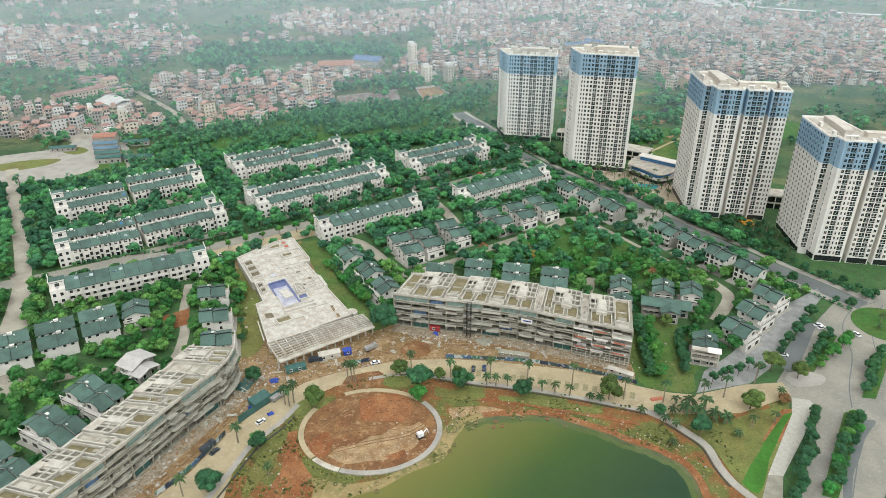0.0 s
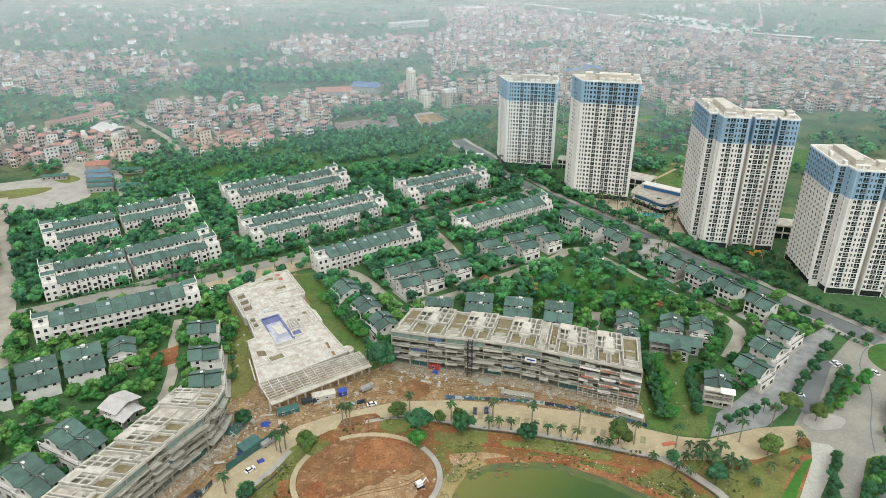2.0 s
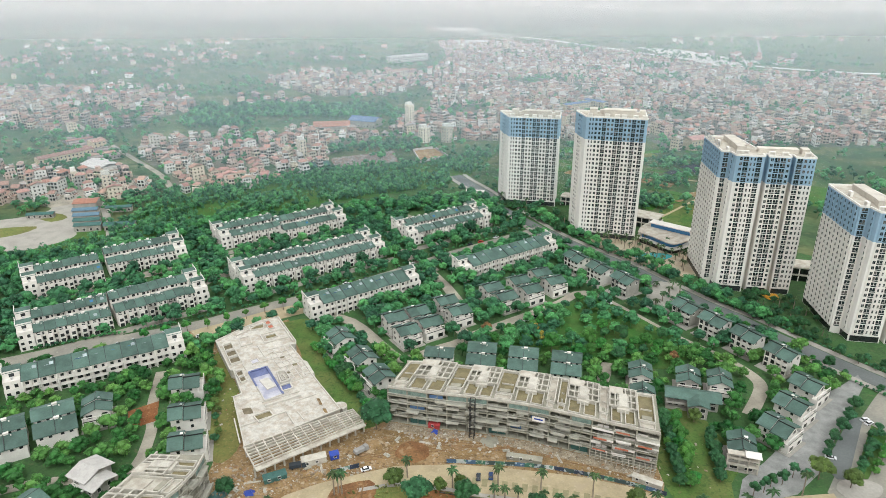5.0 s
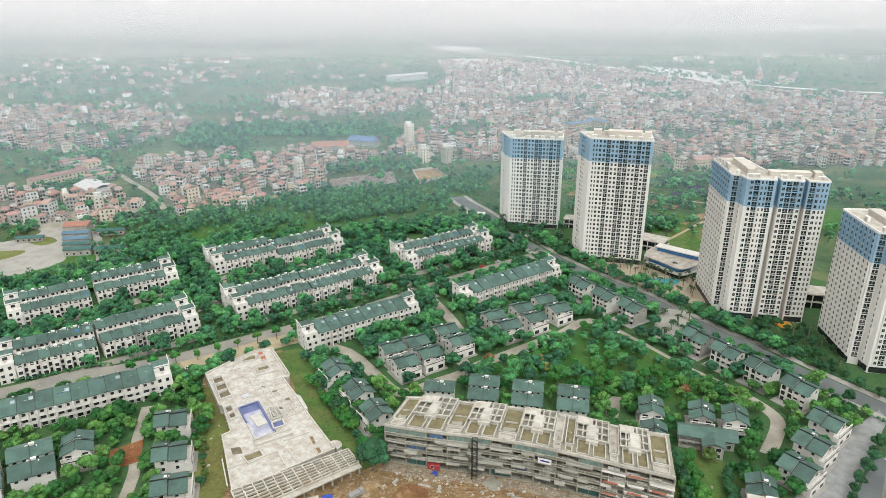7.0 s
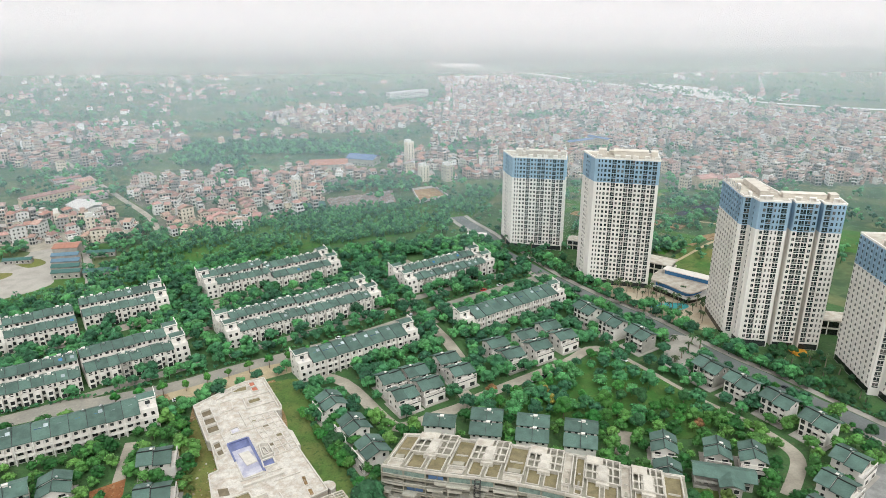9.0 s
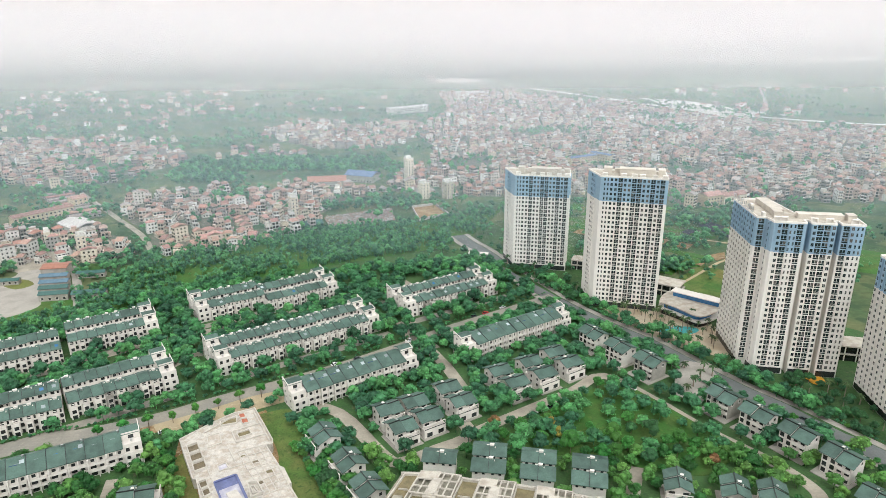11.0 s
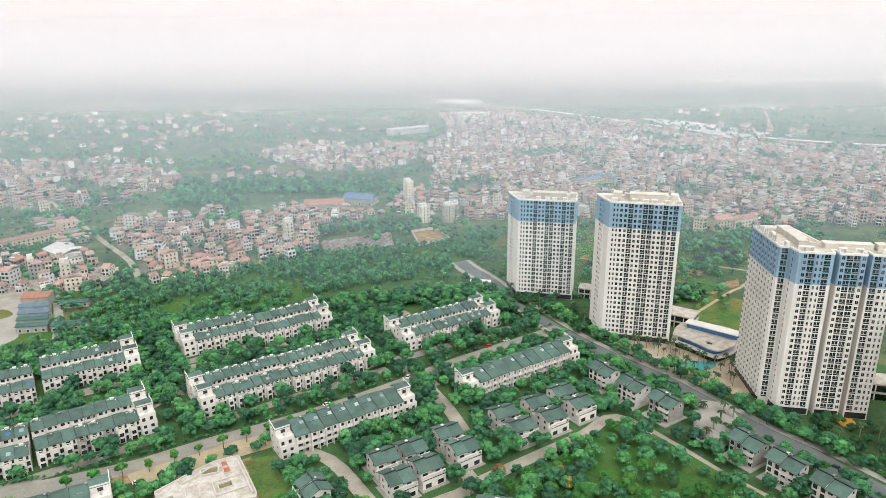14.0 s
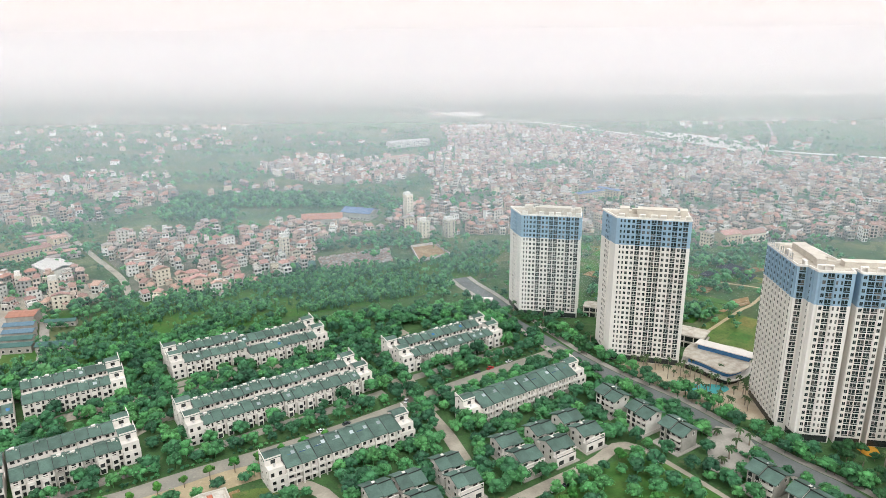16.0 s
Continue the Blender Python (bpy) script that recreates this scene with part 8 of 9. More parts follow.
# woods behind the quarter
FOREST = [(-420, 470), (-300, 480), (-262, 470), (-225, 505), (-180, 540), (-120, 580), (-60, 605), (0, 635), (24, 660), (40, 700), (60, 750), (-20, 712), (-46, 702), (-110, 690), (-150, 672), (-177, 652), (-216, 646), (-247, 620), (-240, 590), (-252, 545), (-300, 512), (-420, 505)]
CLEARING = [(-215, 562), (-197, 582), (-180, 597), (-166, 576), (-186, 548)]
spots = []
for _ in range(16000):
    x, y = pr.uniform(-420, 60), pr.uniform(470, 750)
    if inside(x, y, FOREST):
        thin = noise.noise((x * 0.03, y * 0.03, 0)) < -0.22
        if (not thin or pr.random() < 0.25) and not near_line(x, y, AVENUE, 9) and (not inside(x, y, CLEARING) or pr.random() < 0.15):
            spots.append((x, y))
spots = [p for p in spots if not inside(*p, [(-420, 520), (-303, 580), (-250, 516), (-264, 500), (-318, 482), (-420, 455)])][:7000]
planting("woodland", spots, "dense dark green woodland of palms and broadleaf trees", 52, 2.2, 6.0, 0.5, wood_far, 0.5, 1.2, 8, 3, 3)
sheet("forest_floor", FOREST, 0.05, lawn, "grassy floor of the woodland", bend=False)
# trees among the village houses and in the fields beyond
spots = []
for _ in range(60000):
    x, y = pr.uniform(-950, 850), pr.uniform(560, 1800)
    n = noise.noise((x * 0.011, y * 0.011, 3.0))
    town = any(inside(x, y, p) for p in VILLAGES)
    if inside(x, y, FOREST) or (130 < x < 330 and 540 < y < 760 and n < 0.22) or near_line(x, y, AVENUE, 10):
        continue
    if (town and (n > 0.2 or pr.random() < 0.16)) or (not town and n > -0.02):
        if x * x < (0.72 * y) ** 2 and free(x, y, 3):
            spots.append((x, y))
spots = spots[:5000]
# thick scrub between the builders' yard and the woods
for _ in range(650):
    x, y = pr.uniform(-345, -215), pr.uniform(480, 640)
    if not inside(x, y, FOREST) and not inside(x, y, [(-420, 560), (-330, 566), (-268, 585), (-238, 490), (-300, 500), (-420, 470)]) and not inside(x, y, VILLAGE_A) and not inside(x, y, VILLAGE_C) and not near_line(x, y, VROAD_NEAR, 6) and free(x, y, 3) and noise.noise((x * 0.03, y * 0.03, 2.0)) > -0.15 and not any(inside(x, y, q) for q in ([(-256, 592), (-241, 598), (-234, 578), (-244, 570)], [(-290, 592), (-278, 600), (-268, 584), (-282, 574)])):
        spots.append((x, y))
for _ in range(700):
    x, y = pr.uniform(-340, -70), pr.uniform(930, 1010)
    if not any(inside(x, y, p) for p in VILLAGES):
        spots.append((x, y))
# dark tree clumps in the valley between the villages
for cx, cy, sx, sy, n in ((-269, 890, 22, 14, 90), (-301, 905, 16, 12, 60), (-228, 800, 12, 10, 40), (-135, 950, 20, 9, 50), (-157, 752, 10, 9, 30), (-64, 772, 22, 7, 80), (-115, 760, 10, 10, 24), (-50, 930, 10, 16, 30), (205, 640, 16, 12, 50), (176, 590, 12, 10, 36), (245, 700, 18, 10, 40), (285, 735, 16, 8, 30), (160, 690, 9, 14, 24), (-372, 690, 18, 8, 50), (-330, 640, 16, 8, 40), (-420, 830, 30, 10, 60)):
    for _ in range(n):
        spots.append((pr.gauss(cx, sx), pr.gauss(cy, sy)))
# more scrub in the fields behind the towers
for _ in range(700):
    x, y = pr.uniform(105, 420), pr.uniform(540, 790)
    if noise.noise((x * 0.02, y * 0.02, 5.0)) > 0.12 and free(x, y, 4) and not inside(x, y, VILLAGE_D) and not near_line(x, y, AVENUE, 14) and y > 560 - (x - 105) * 0.3:
        spots.append((x, y))
YARD = [(-440, 524), (-362, 556), (-343, 562), (-332, 580), (-340, 620), (-300, 580), (-250, 518), (-264, 500), (-290, 494), (-318, 478), (-440, 440)]
spots = [p for p in spots if not inside(*p, YARD)]
planting("hedgerow_trees", spots, "scattered dark trees among village houses and fields", 14, 3.2, 6.5, 0.7, wood_far, 0.6, 1.5, 6, 3)
# dark gardens below the towers, palms round the club pools
for poly, n, dark in (([(166, 402), (190, 360), (208, 352), (214, 378), (212, 405), (190, 410), (172, 414)], 40, True), ([(40, 600), (62, 560), (88, 515), (100, 510), (96, 560), (60, 585)], 46, True), ([(106, 503), (126, 509), (152, 495), (168, 474), (160, 440), (138, 452), (121, 474)], 46, False)):
    k = 0
    xs, ys = [p[0] for p in poly], [p[1] for p in poly]
    for _ in range(800):
        x, y = pr.uniform(min(xs), max(xs)), pr.uniform(min(ys), max(ys))
        if k < n and inside(x, y, poly) and spaced(x, y, 3.2):
            k += 1
            if dark and pr.random() < 0.7:
                tree(x, y, pr.randrange(6), leaf_dark, pr.uniform(0.5, 0.85), "dark tree in the garden below the towers", 0.1)
            else:
                palm(x, y, pr.randrange(1, 3), pr.uniform(0.9, 1.2), "palm in the tower gardens", 0.1)

# weeds and young shrubs on the bank and round the plaza
spots, wr = [], random.Random(9)
for _ in range(16000):
    x, y = wr.uniform(-80, 112), wr.uniform(172, 250)
    if inside(x, y, LAKE) or inside(x, y, PROM_UP + PROM_LOW[::-1]) or ((x - RC[0]) / 29) ** 2 + ((y - RC[1]) / 25) ** 2 < 1.05 or not inside(x, y, PROM_LOW + [(118, 176), (-60, 165), (-84, 172)]):
        continue
    if noise.noise((x * 0.07, y * 0.07, 1.0)) > 0.06 and len(spots) < 900 and not near_line(x, y, [(92, 219), (100, 210), (104.5, 200), (106, 188), (112, 172)], 4.5):
        spots.append((x, y))
for k in range(46):
    a = radians(200 + k * 1.9)
    spots.append((RC[0] + 31 * math.cos(a) + wr.uniform(-1, 1), RC[1] + 27 * math.sin(a) + wr.uniform(-0.6, 0.6)))
planting("bank_weeds", spots, "low weeds and young shrubs on the lake bank", 16, 0.6, 0.7, 0.24, foliage("weed_leaves", (0.15, 0.17, 0.05), False, 0.0, 0.0), 0.3, 1.3, 6, 2)

# ---- village houses ----
vr = random.Random(21)


def village_shapes(w, d, h, style, far=False):
    """Walls, roof and windows of one narrow village house about its centre, front towards -y: stacked storeys that step back, balconies, a stair tower and an annex."""
    wall, roof, win = Shape(), Shape(), Shape()
    low = h * 0.72 if h > 6 and style != 1 else h
    wall.box(-w / 2, w / 2, -d / 2, d / 2, 0, low)
    y0 = -d / 2 if low == h else -d / 2 + 2.2
    if low < h:
        wall.box(-w / 2 + 0.2, w / 2 - 0.2, y0, d / 2 - 0.2, low, h)
    wall.box(w / 2, w / 2 + 2.4, d * 0.05, d / 2, 0, min(h * 0.5, 4.0))
    roof.quadbox([(w / 2, d * 0.05 - 0.2, min(h * 0.5, 4.0)), (w / 2 + 2.7, d * 0.05 - 0.2, min(h * 0.5, 4.0) - 0.5), (w / 2 + 2.7, d / 2 + 0.2, min(h * 0.5, 4.0) - 0.5), (w / 2, d / 2 + 0.2, min(h * 0.5, 4.0))],
                 [(w / 2, d * 0.05 - 0.2, min(h * 0.5, 4.0) + 0.5), (w / 2 + 2.7, d * 0.05 - 0.2, min(h * 0.5, 4.0) - 0.3), (w / 2 + 2.7, d / 2 + 0.2, min(h * 0.5, 4.0) - 0.3), (w / 2, d / 2 + 0.2, min(h * 0.5, 4.0) + 0.5)])
    if style == 0:
        roof.quadbox([(-w / 2 - 0.4, y0 - 0.4, h), (w / 2 + 0.4, y0 - 0.4, h), (w / 2 + 0.4, d / 2 + 0.4, h), (-w / 2 - 0.4, d / 2 + 0.4, h)], [(-0.3, y0 + d * 0.25, h + 2.0), (0.3, y0 + d * 0.25, h + 2.0), (0.3, d / 4, h + 2.0), (-0.3, d / 4, h + 2.0)], 0)
    elif style == 1:
        roof.add(gable(w + 0.6, d, h, h + w * 0.28 + 0.4, 0.3), at(-w / 2 - 0.3, -d / 2))
    else:
        for b in ((-w / 2, w / 2, y0, y0 + 0.2), (-w / 2, w / 2, d / 2 - 0.2, d / 2), (-w / 2, -w / 2 + 0.2, y0 + 0.2, d / 2 - 0.2), (w / 2 - 0.2, w / 2, y0 + 0.2, d / 2 - 0.2)):
            wall.box(*b, h, h + 0.9)
        wall.box(-w / 2 + 0.3, w * 0.1, d * 0.1, d / 2 - 0.3, h, h + 2.6)
        roof.box(-w / 2, w * 0.15, d * 0.05, d / 2, h + 2.6, h + 2.85)
        wall.tube([(w * 0.3, d * 0.25, h), (w * 0.3, d * 0.25, h + 1.6)], [0.6, 0.6], 6)
    if style != 1:
        wall.box(-w / 2 - 0.15, w / 2 + 0.15, y0 - 0.3, y0, h - 0.3, h)
    for k in range(max(1, int(h / 3.3))):
        z = 0.7 + 3.3 * k
        f = -d / 2 if z + 2.4 < low + 0.2 else y0
        for x in (-w * 0.24, w * 0.24):
            win.box(x - w * 0.16, x + w * 0.16, f - 0.12, f, z, z + 1.9)
        for y in () if far else (-d * 0.28, 0.0, d * 0.27):
            win.box(-w / 2 - 0.1, -w / 2, y - 0.6, y + 0.6, z + 0.3, z + 1.7)
            win.box(w / 2, w / 2 + 0.1, y - 0.6, y + 0.6, z + 0.3, z + 1.7)
        if k and not far:
            wall.box(-w / 2, w / 2, f - 1.0, f - 0.02, z - 0.85, z - 0.65)
            wall.box(-w / 2, w / 2, f - 1.0, f - 0.9, z - 0.65, z + 0.15)
    return wall, roof, win


HALLS = [(-337, 690, 27), (-395, 782, 24), (-362, 741, 20), (-392, 728, 24), (-80, 722, 36), (-16, 745, 28), (-95, 885, 22), (-134, 862, 24), (190, 985, 30), (290, 772, 24), (-360, 770, 30), (-68, 1470, 46), (-75, 1268, 22)]
spots = []


def houses_in(poly, step, skip):
    xs, ys = [p[0] for p in poly], [p[1] for p in poly]
    y = min(ys)
    while y < max(ys):
        x = min(xs)
        st = step * (1 + max(0, y - 900) / 2600)
        while x < max(xs):
            px, py = x + vr.uniform(-0.3, 0.3) * st, y + vr.uniform(-0.3, 0.3) * st
            n = noise.noise((px * 0.011, py * 0.011, 3.0))
            if inside(px, py, poly) and vr.random() > skip and n < 0.3 and not near_line(px, py, VROAD, 9) and abs(px) < 0.72 * py + 30 and not any((px - hx) ** 2 + (py - hy) ** 2 < hr * hr for hx, hy, hr in HALLS):
                spots.append((px, py))
            x += st
        y += st


houses_in(VILLAGE_A, 12.5, 0.26)
houses_in(VILLAGE_C, 13, 0.2)
houses_in(VILLAGE_B, 13, 0.25)
houses_in(VILLAGE_D, 12.6, 0.22)
houses_in(VILLAGE_E, 13, 0.25)
houses_in(VILLAGE_F, 15, 0.3)
spots.sort(key=lambda p: math.hypot(p[0], p[1] - 127))
joined = [Shape(), Shape(), Shape(), Shape()]
WCOL = [surface("cream_house_paint", (0.6, 0.53, 0.42), 0.85, vary=0.25, fine=2), surface("grey_house_cement", (0.47, 0.44, 0.4), 0.9, vary=0.25, fine=2), surface("pinkish_house_paint", (0.58, 0.48, 0.4), 0.85, vary=0.2, fine=2), surface("white_house_paint", (0.64, 0.62, 0.57), 0.85, vary=0.15, fine=2)]
RCOL = [surface("red_clay_roof", (0.36, 0.225, 0.18), 0.85, vary=0.25, hue=0.015, fine=2), surface("flat_cement_roof", (0.42, 0.39, 0.35), 0.9, vary=0.25, fine=2)]
for i, (x, y) in enumerate(spots):
    w, d = vr.choice((4.5, 5.0, 6.0, 7.0)), vr.choice((8.0, 10.0, 12.0))
    h = vr.choice((3.6, 7.0, 7.0, 10.3, 10.3, 13.6)) if y < 1000 else vr.choice((3.6, 7.0, 7.0, 10.3))
    style = vr.choice((0, 1, 1, 2)) if h > 4 else 1
    a = 33 + vr.choice((0, 0, 90, -90, -35)) + vr.uniform(-14, 14)
    m = at(x, y, 0, a)
    if i < 76:
        key = ("vh", w, d, h, style)
        if key not in CACHE:
            wl_, rf_, wn_ = village_shapes(w, d, h, style)
            CACHE[key] = {}
            CACHE[key]["s"] = (wl_, rf_, wn_)
            CACHE[key]["win"] = wn_.mesh("glazing", glass_dark)
        c = vr.randrange(4)
        if ("w", c) not in CACHE[key]:
            CACHE[key][("w", c)] = CACHE[key]["s"][0].mesh("wall", WCOL[c])
        rc = 0 if style < 2 else 1
        if ("r", rc) not in CACHE[key]:
            CACHE[key][("r", rc)] = CACHE[key]["s"][1].mesh("roof", RCOL[rc])
        t = thing("village_house", m, "%s %s house with %s" % (("low", "tall")[h > 8], ("cream", "grey cement", "pinkish", "white")[c], ("a red tiled roof", "a flat cement roof")[rc]), "house", "village houses")
        part("wall", CACHE[key][("w", c)], t)
        part("roof", CACHE[key][("r", rc)], t)
        tagged(part("glazing", CACHE[key]["win"], t), kind="stuff")
    else:
        wl_, rf_, wn_ = cached(("vj", w, d, h, style, y > 980), lambda: village_shapes(w, d, h, style, y > 980))
        joined[0].add(wl_, m)
        joined[1 if style < 2 else 2].add(rf_, m)
        if y < 1250:
            joined[3].add(wn_, m)
vt = thing("village", Matrix(), "old village of narrow cream houses with red roofs", "village", "", None, "stuff")
for nm, s, m_ in zip(("house_walls", "clay_roofs", "flat_roofs", "house_windows"), joined, (village_wall, village_roof, village_flat, glass_joined)):
    tagged(part(nm, (s, m_), vt), kind="stuff")
# far towns: plain small houses towards the horizon
far = [Shape(), Shape()]
for _ in range(2000):
    y = vr.uniform(1250, 3400)
    x = vr.uniform(-0.7, 0.7) * y
    n = noise.noise((x * 0.004, y * 0.004, 9.0)) + 0.12 * (x < -100)
    if n < 0.02 or (-420 < x < 0 and y < 2000 and vr.random() < 0.85) or (x > 100 and y > 1500 + 0.0 * x and y > 2000 - 1.1 * x + 200 and n < 0.35) or near_line(x, y, [(-334, 2686), (-75, 2412), (31, 2108), (221, 1937), (394, 1675), (484, 1523), (585, 1400), (760, 1290)], 30):
        continue
    w, d, h = vr.uniform(5, 11), vr.uniform(7, 14), vr.uniform(4, 9)
    m = at(x, y, 0, vr.uniform(0, 180))
    far[0].add(Shape().box(-w / 2, w / 2, -d / 2, d / 2, 0, h), m)
    far[1].add(Shape().quadbox([(-w / 2 - 0.4, -d / 2 - 0.4, h), (w / 2 + 0.4, -d / 2 - 0.4, h), (w / 2 + 0.4, d / 2 + 0.4, h), (-w / 2 - 0.4, d / 2 + 0.4, h)], [(-0.3, -d / 3, h + 2.2), (0.3, -d / 3, h + 2.2), (0.3, d / 3, h + 2.2), (-0.3, d / 3, h + 2.2)]), m)
ft = thing("far_town", Matrix(), "far pale houses across the plain", "village", "", None, "stuff")
tagged(part("house_walls", (far[0], village_wall), ft), kind="stuff")
tagged(part("clay_roofs", (far[1], village_roof), ft), kind="stuff")


def hall(x, y, a, w, d, h, wall, roof, label, rise=2.0, rows=2):
    t = thing("hall", at(x, y, 0, a), label, "building", "village halls")
    part("wall", (Shape().box(-w / 2, w / 2, -d / 2, d / 2, 0, h), wall), t)
    part("roof", (gable(w + 1, d, h, h + rise, 0.5), roof), t, at(-w / 2 - 0.5, -d / 2))
    n = int(w / 4)
    for k in range(n):
        for q in range(rows):
            part("window", pane(1.6, 1.7), t, at(-w / 2 + (k + 0.5) * w / n, -d / 2, 1 + q * 3.4))


ochre = surface("ochre_school_paint", (0.55, 0.46, 0.32), 0.85, fine=2)
white_sheet = surface("white_sheet_roof", (0.48, 0.46, 0.43), 0.5, fine=1, amount=0.12)
brown_sheet = surface("brown_sheet_roof", (0.33, 0.16, 0.11), 0.6, fine=1)
blue_sheet = surface("blue_sheet_roof", (0.11, 0.16, 0.27), 0.5, fine=1)
flat_grey = surface("dusty_grey_sheet_roof", (0.3, 0.26, 0.23), 0.7, fine=1, amount=0.3)
slate_sheet = surface("slate_blue_sheet_roof", (0.10, 0.17, 0.22), 0.5, fine=1)
hall(-392, 728, 52, 56, 11, 8, ochre, RCOL[0], "long ochre school with a clay roof")
hall(-378, 770, 52, 14, 14, 11, ochre, RCOL[0], "ochre school wing with a clay roof", 2, 3)
hall(-337, 690, -38, 33, 24, 7, wall_white, white_sheet, "large hall with a white sheet roof", 3, 1)
hall(-95, 885, -20, 36, 24, 8, wall_grey, blue_sheet, "workshop hall with a blue sheet roof", 4, 1)
hall(-134, 862, 8, 44, 24, 7, wall_grey, brown_sheet, "workshop hall with a rusty roof", 4, 1)
hall(-124, 690, 25, 24, 14, 6, green_sheet, green_sheet, "green sheet workshop at the wood's edge", 2, 1)
hall(184, 968, 30, 44, 9, 11, ochre, blue_sheet, "long cream school with a blue sheet roof", 1.5, 3)
hall(214, 985, -50, 34, 9, 11, ochre, blue_sheet, "long cream school with a blue sheet roof", 1.5, 3)
hall(276, 764, 22, 20, 14, 12, ochre, RCOL[0], "ochre town house with a clay roof", 3, 3)
hall(303, 776, 22, 30, 12, 9, WCOL[0], RCOL[0], "long cream house with a clay roof", 3, 2)
hall(-68, 1470, 34, 90, 16, 12, WCOL[3], white_sheet, "long white factory hall", 2, 3)
hall(-75, 1268, 44, 40, 12, 12, WCOL[0], RCOL[0], "cream school with a clay roof", 2, 3)
hall(70, 1760, 5, 70, 22, 9, WCOL[3], white_sheet, "white warehouse before the river", 2, 1)
# market sheds in rows beside the village road
for k in range(9):
    u = k / 8
    hall(-424 + 72 * u, 815 - 84 * u, 40, 28, 8.4, 4.2, wall_grey, (flat_grey, RCOL[0], flat_grey)[k % 3], "long low market shed with a dusty roof", 1.1, 1)
for x, y, w, d, h, m_, lab in ((-296, 575, 18, 14, 8, brown_sheet, "open shed with a rusty red roof"), (-290, 560, 19, 7, 6, slate_sheet, "long shed with a slate blue roof"), (-284, 549, 19, 7, 5.5, slate_sheet, "long shed with a slate blue roof"), (-279, 539, 19, 7, 5, green_sheet, "long shed with a green roof"),
                               (-273, 528, 19, 7, 5, green_sheet, "long shed with a green roof"), (-268, 571, 20, 5, 4, green_sheet, "narrow shed with a green roof"), (-250, 531, 22, 8, 4.5, green_sheet, "shed with a slate blue roof"), (-325, 556, 20, 5, 3.5, green_sheet, "narrow shed with a green roof")):
    hall(x, y, 10, w, d, h, wall_grey, m_, lab, 1.4, 1)
# tall thin houses that stand out of the village
for x, y, w, d, h, lab in ((-143, 717, 7, 9, 24, "tall thin white village house"), (-40, 892, 8, 10, 25, "tall white block of flats beyond the fields"), (6, 800, 9, 10, 18, "tall white village house"), (-300, 622, 7, 8, 17, "cream five-storey village house"), (-338, 640, 5, 8, 15, "tall thin cream house"), (-20, 800, 9, 10, 17, "tall white village house")):
    t = thing("tall_house", at(x, y, 0, 33), lab, "house", "village houses")
    part("wall", (Shape().box(-w / 2, w / 2, -d / 2, d / 2, 0, h), WCOL[0]), t)
    part("roof_room", (Shape().box(-w / 2 + 0.5, w / 2 - 0.5, 0, d / 2 - 0.5, h, h + 2.6).box(-w / 2, w / 2, -d / 2, -d / 2 + 0.2, h, h + 1), WCOL[3]), t)
    for k in range(int(h / 3.3)):
        for u in (-0.25, 0.25):
            part("window", pane(1.2, 1.6), t, at(w * u, -d / 2, 0.9 + k * 3.3))
            part("window", pane(1.2, 1.6), t, at(-w / 2, d * u, 0.9 + k * 3.3, -90))
pw = thing("plot_wall", Matrix(), "low pale wall round a bare brown plot", "wall")
for a_, b_ in zip(PLOT, PLOT[1:] + PLOT[:1]):
    part("wall_run", (Shape().beam(a_, b_, 0.8, 0, 2.4), WCOL[1]), pw)
# graveyard: rows of small pale tombs
gy = Shape()
for _ in range(1100):
    u, v = vr.random(), vr.random()
    x = (-115 * (1 - u) - 52 * u) * v + (-104 * (1 - u) - 46 * u) * (1 - v)
    y = (724.7 * (1 - u) + 754 * u) * v + (690.6 * (1 - u) + 717 * u) * (1 - v)
    s_ = vr.uniform(0.5, 1.1)
    gy.add(Shape().box(-s_, s_, -s_ * 0.6, s_ * 0.6, 0, vr.uniform(0.6, 1.6)).box(-s_ * 0.9, s_ * 0.9, s_ * 0.4, s_ * 0.6, 0.6, vr.uniform(1.8, 2.6)), at(x, y, 0, 25 + vr.uniform(-8, 8)))
thing("graveyard", Matrix(), "crowded pale stone tombs of the village graveyard", "graveyard", "", (gy, coloured("tomb_stone", [(0.38, 0.35, 0.32), (0.3, 0.26, 0.23), (0.45, 0.43, 0.4), (0.34, 0.24, 0.2)])), "stuff")

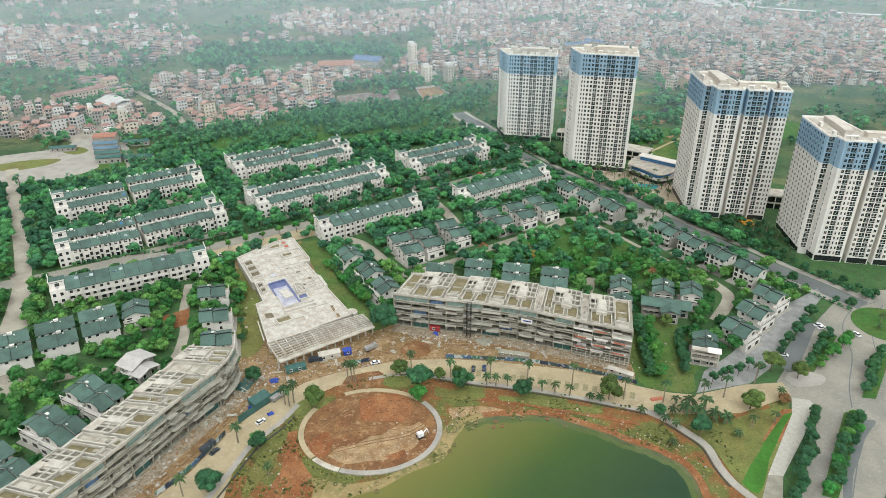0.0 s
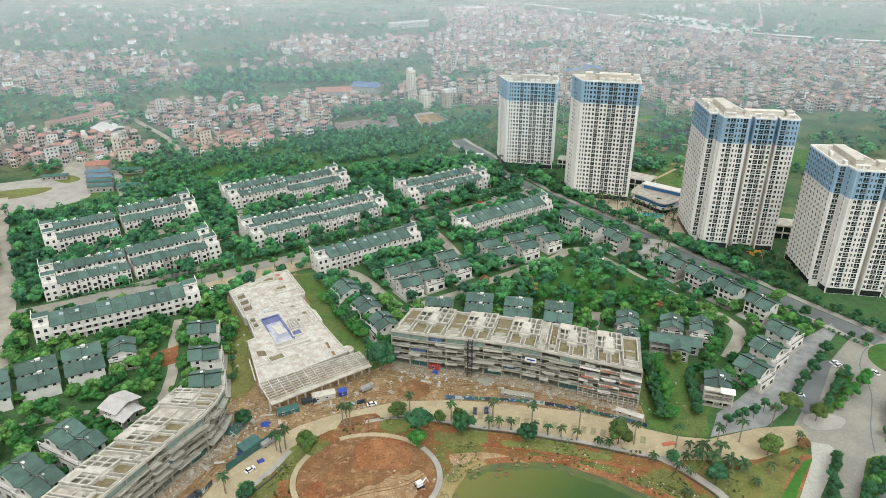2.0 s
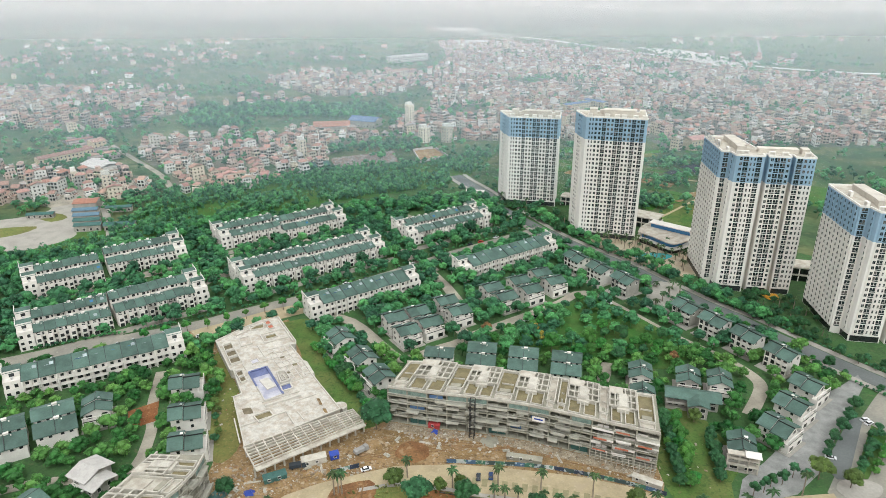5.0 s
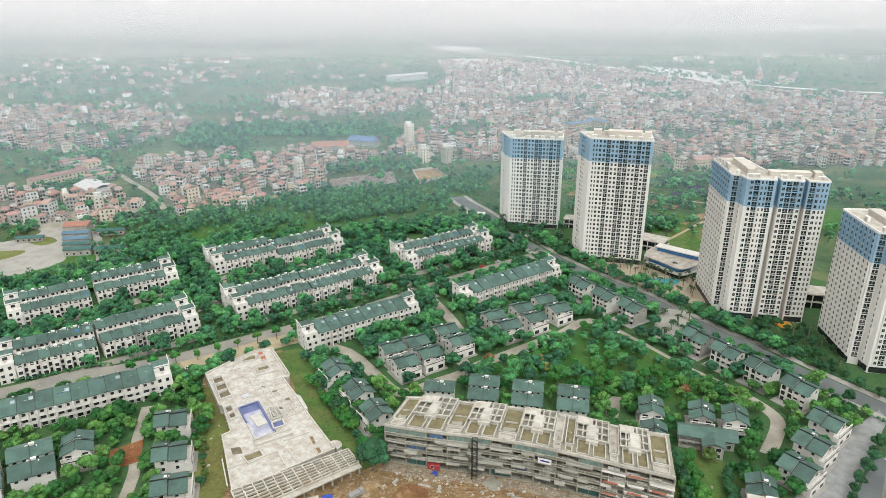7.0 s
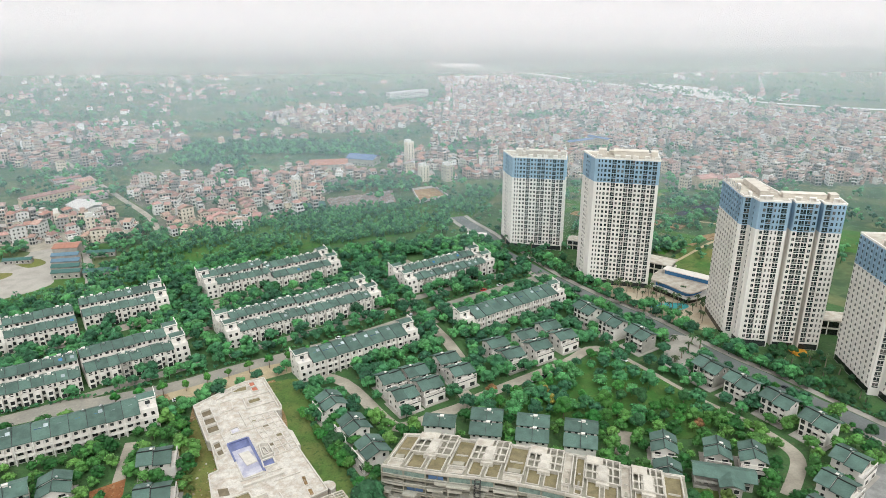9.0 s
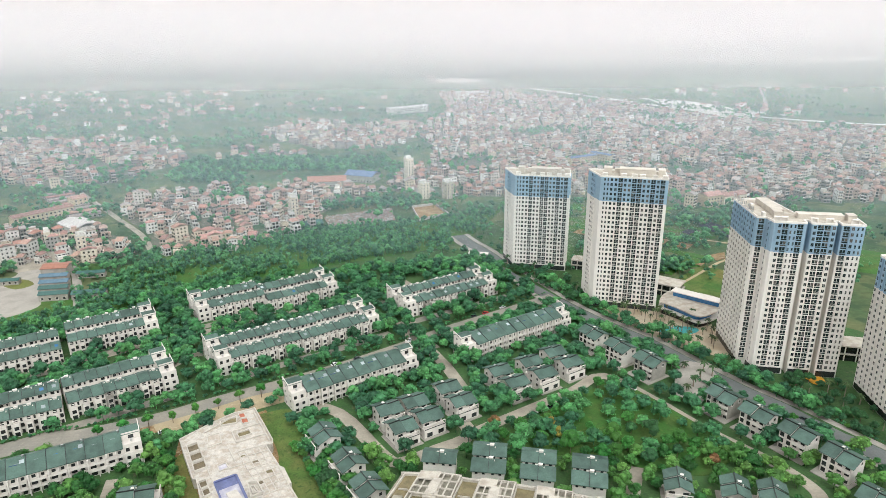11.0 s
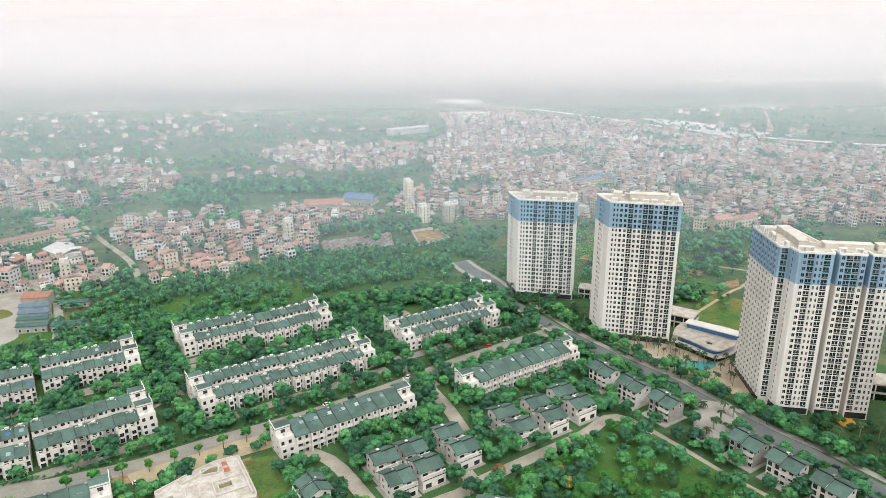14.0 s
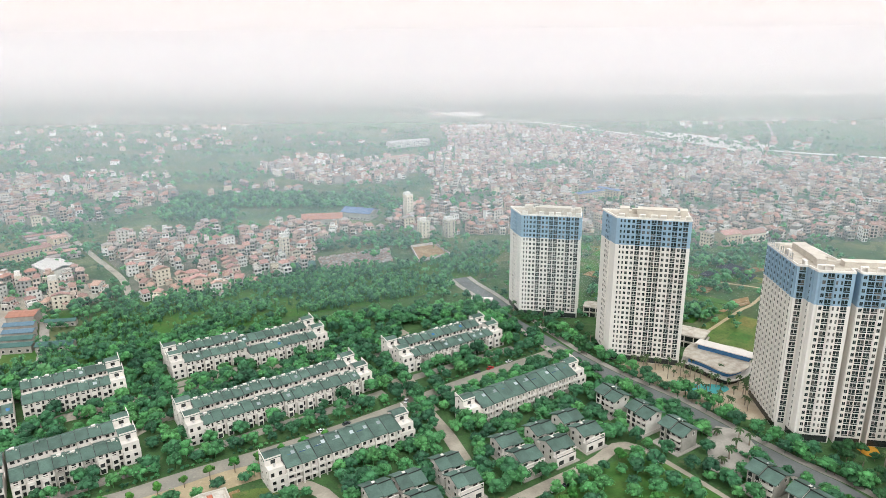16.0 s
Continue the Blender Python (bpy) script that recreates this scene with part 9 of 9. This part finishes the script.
# ---- haze over the plain: upright see-through sheets painted to imitate it, densest where most air lies behind them ----
EYE_Z, REACH = 189.0, 1750.0
HAZE_SHEETS = [574.0, 660.0, 950.0, 1400.0, 2200.0, 3300.0, 4400.0, 60000.0]
TINTS = [(0.66, 0.89, 1.0), (0.71, 0.88, 1.0), (0.83, 0.855, 0.93), (0.97, 0.865, 0.86), (0.87, 0.74, 0.7), (0.86, 0.73, 0.685), (0.85, 0.722, 0.68)]
for near, nxt, tint in zip(HAZE_SHEETS, HAZE_SHEETS[1:], TINTS):
    m = bpy.data.materials.new("haze_sheet")
    m.use_nodes = True
    n, l = m.node_tree.nodes, m.node_tree.links
    n.remove(n["Principled BSDF"])
    geo, sep = n.new("ShaderNodeNewGeometry"), n.new("ShaderNodeSeparateXYZ")
    l.new(geo.outputs["Position"], sep.inputs[0])

    def op(kind, a, b):
        q = n.new("ShaderNodeMath")
        q.operation = kind
        for i, v in enumerate((a, b)):
            if isinstance(v, (int, float)):
                q.inputs[i].default_value = v
            elif v is not None:
                l.new(v, q.inputs[i])
        return q.outputs[0]
    s_ = op("MINIMUM", op("MAXIMUM", op("DIVIDE", sep.outputs["Z"], EYE_Z), 0.0), 0.97)
    depth = op("MINIMUM", op("MULTIPLY", op("DIVIDE", s_, op("SUBTRACT", 1.0, s_)), near), nxt - near)
    if near < 700:
        depth = op("ADD", depth, op("MULTIPLY", op("MINIMUM", op("DIVIDE", op("MAXIMUM", sep.outputs["Z"], 0.0), 30.0), 1.0), 60.0))
    dens = op("SUBTRACT", 1.0, op("POWER", math.e, op("MULTIPLY", depth, -1.0 / (REACH if near < 2000 else 1500.0))))
    fade = op("SUBTRACT", 1.0, op("MINIMUM", op("MAXIMUM", op("DIVIDE", op("SUBTRACT", sep.outputs["Z"], EYE_Z), (0.08 if near < 2000 else 0.28) * near), 0.0), 1.0))
    dens = op("MULTIPLY", dens, fade)
    clear, white, glow, both, mix = n.new("ShaderNodeBsdfTransparent"), n.new("ShaderNodeBsdfDiffuse"), n.new("ShaderNodeBsdfTranslucent"), n.new("ShaderNodeMixShader"), n.new("ShaderNodeMixShader")
    white.inputs["Color"].default_value = glow.inputs["Color"].default_value = (*tint, 1)
    l.new(white.outputs[0], both.inputs[1])
    l.new(glow.outputs[0], both.inputs[2])
    l.new(dens, mix.inputs[0])
    l.new(clear.outputs[0], mix.inputs[1])
    l.new(both.outputs[0], mix.inputs[2])
    l.new(mix.outputs[0], n["Material Output"].inputs["Surface"])
    lean = 350 if near > 2000 else 0  # the far sheets tilt back to catch more sky light and look brighter
    both.inputs[0].default_value = 0.0 if lean else 0.5
    q = Shape().face([(-6400, near, 0.0), (6400, near, 0.0), (6400, near + lean, 2100), (-6400, near + lean, 2100)])
    thing("haze", Matrix(), "see-through sheet tinted to imitate haze over the plain", "haze", "", (q, m), "structure")
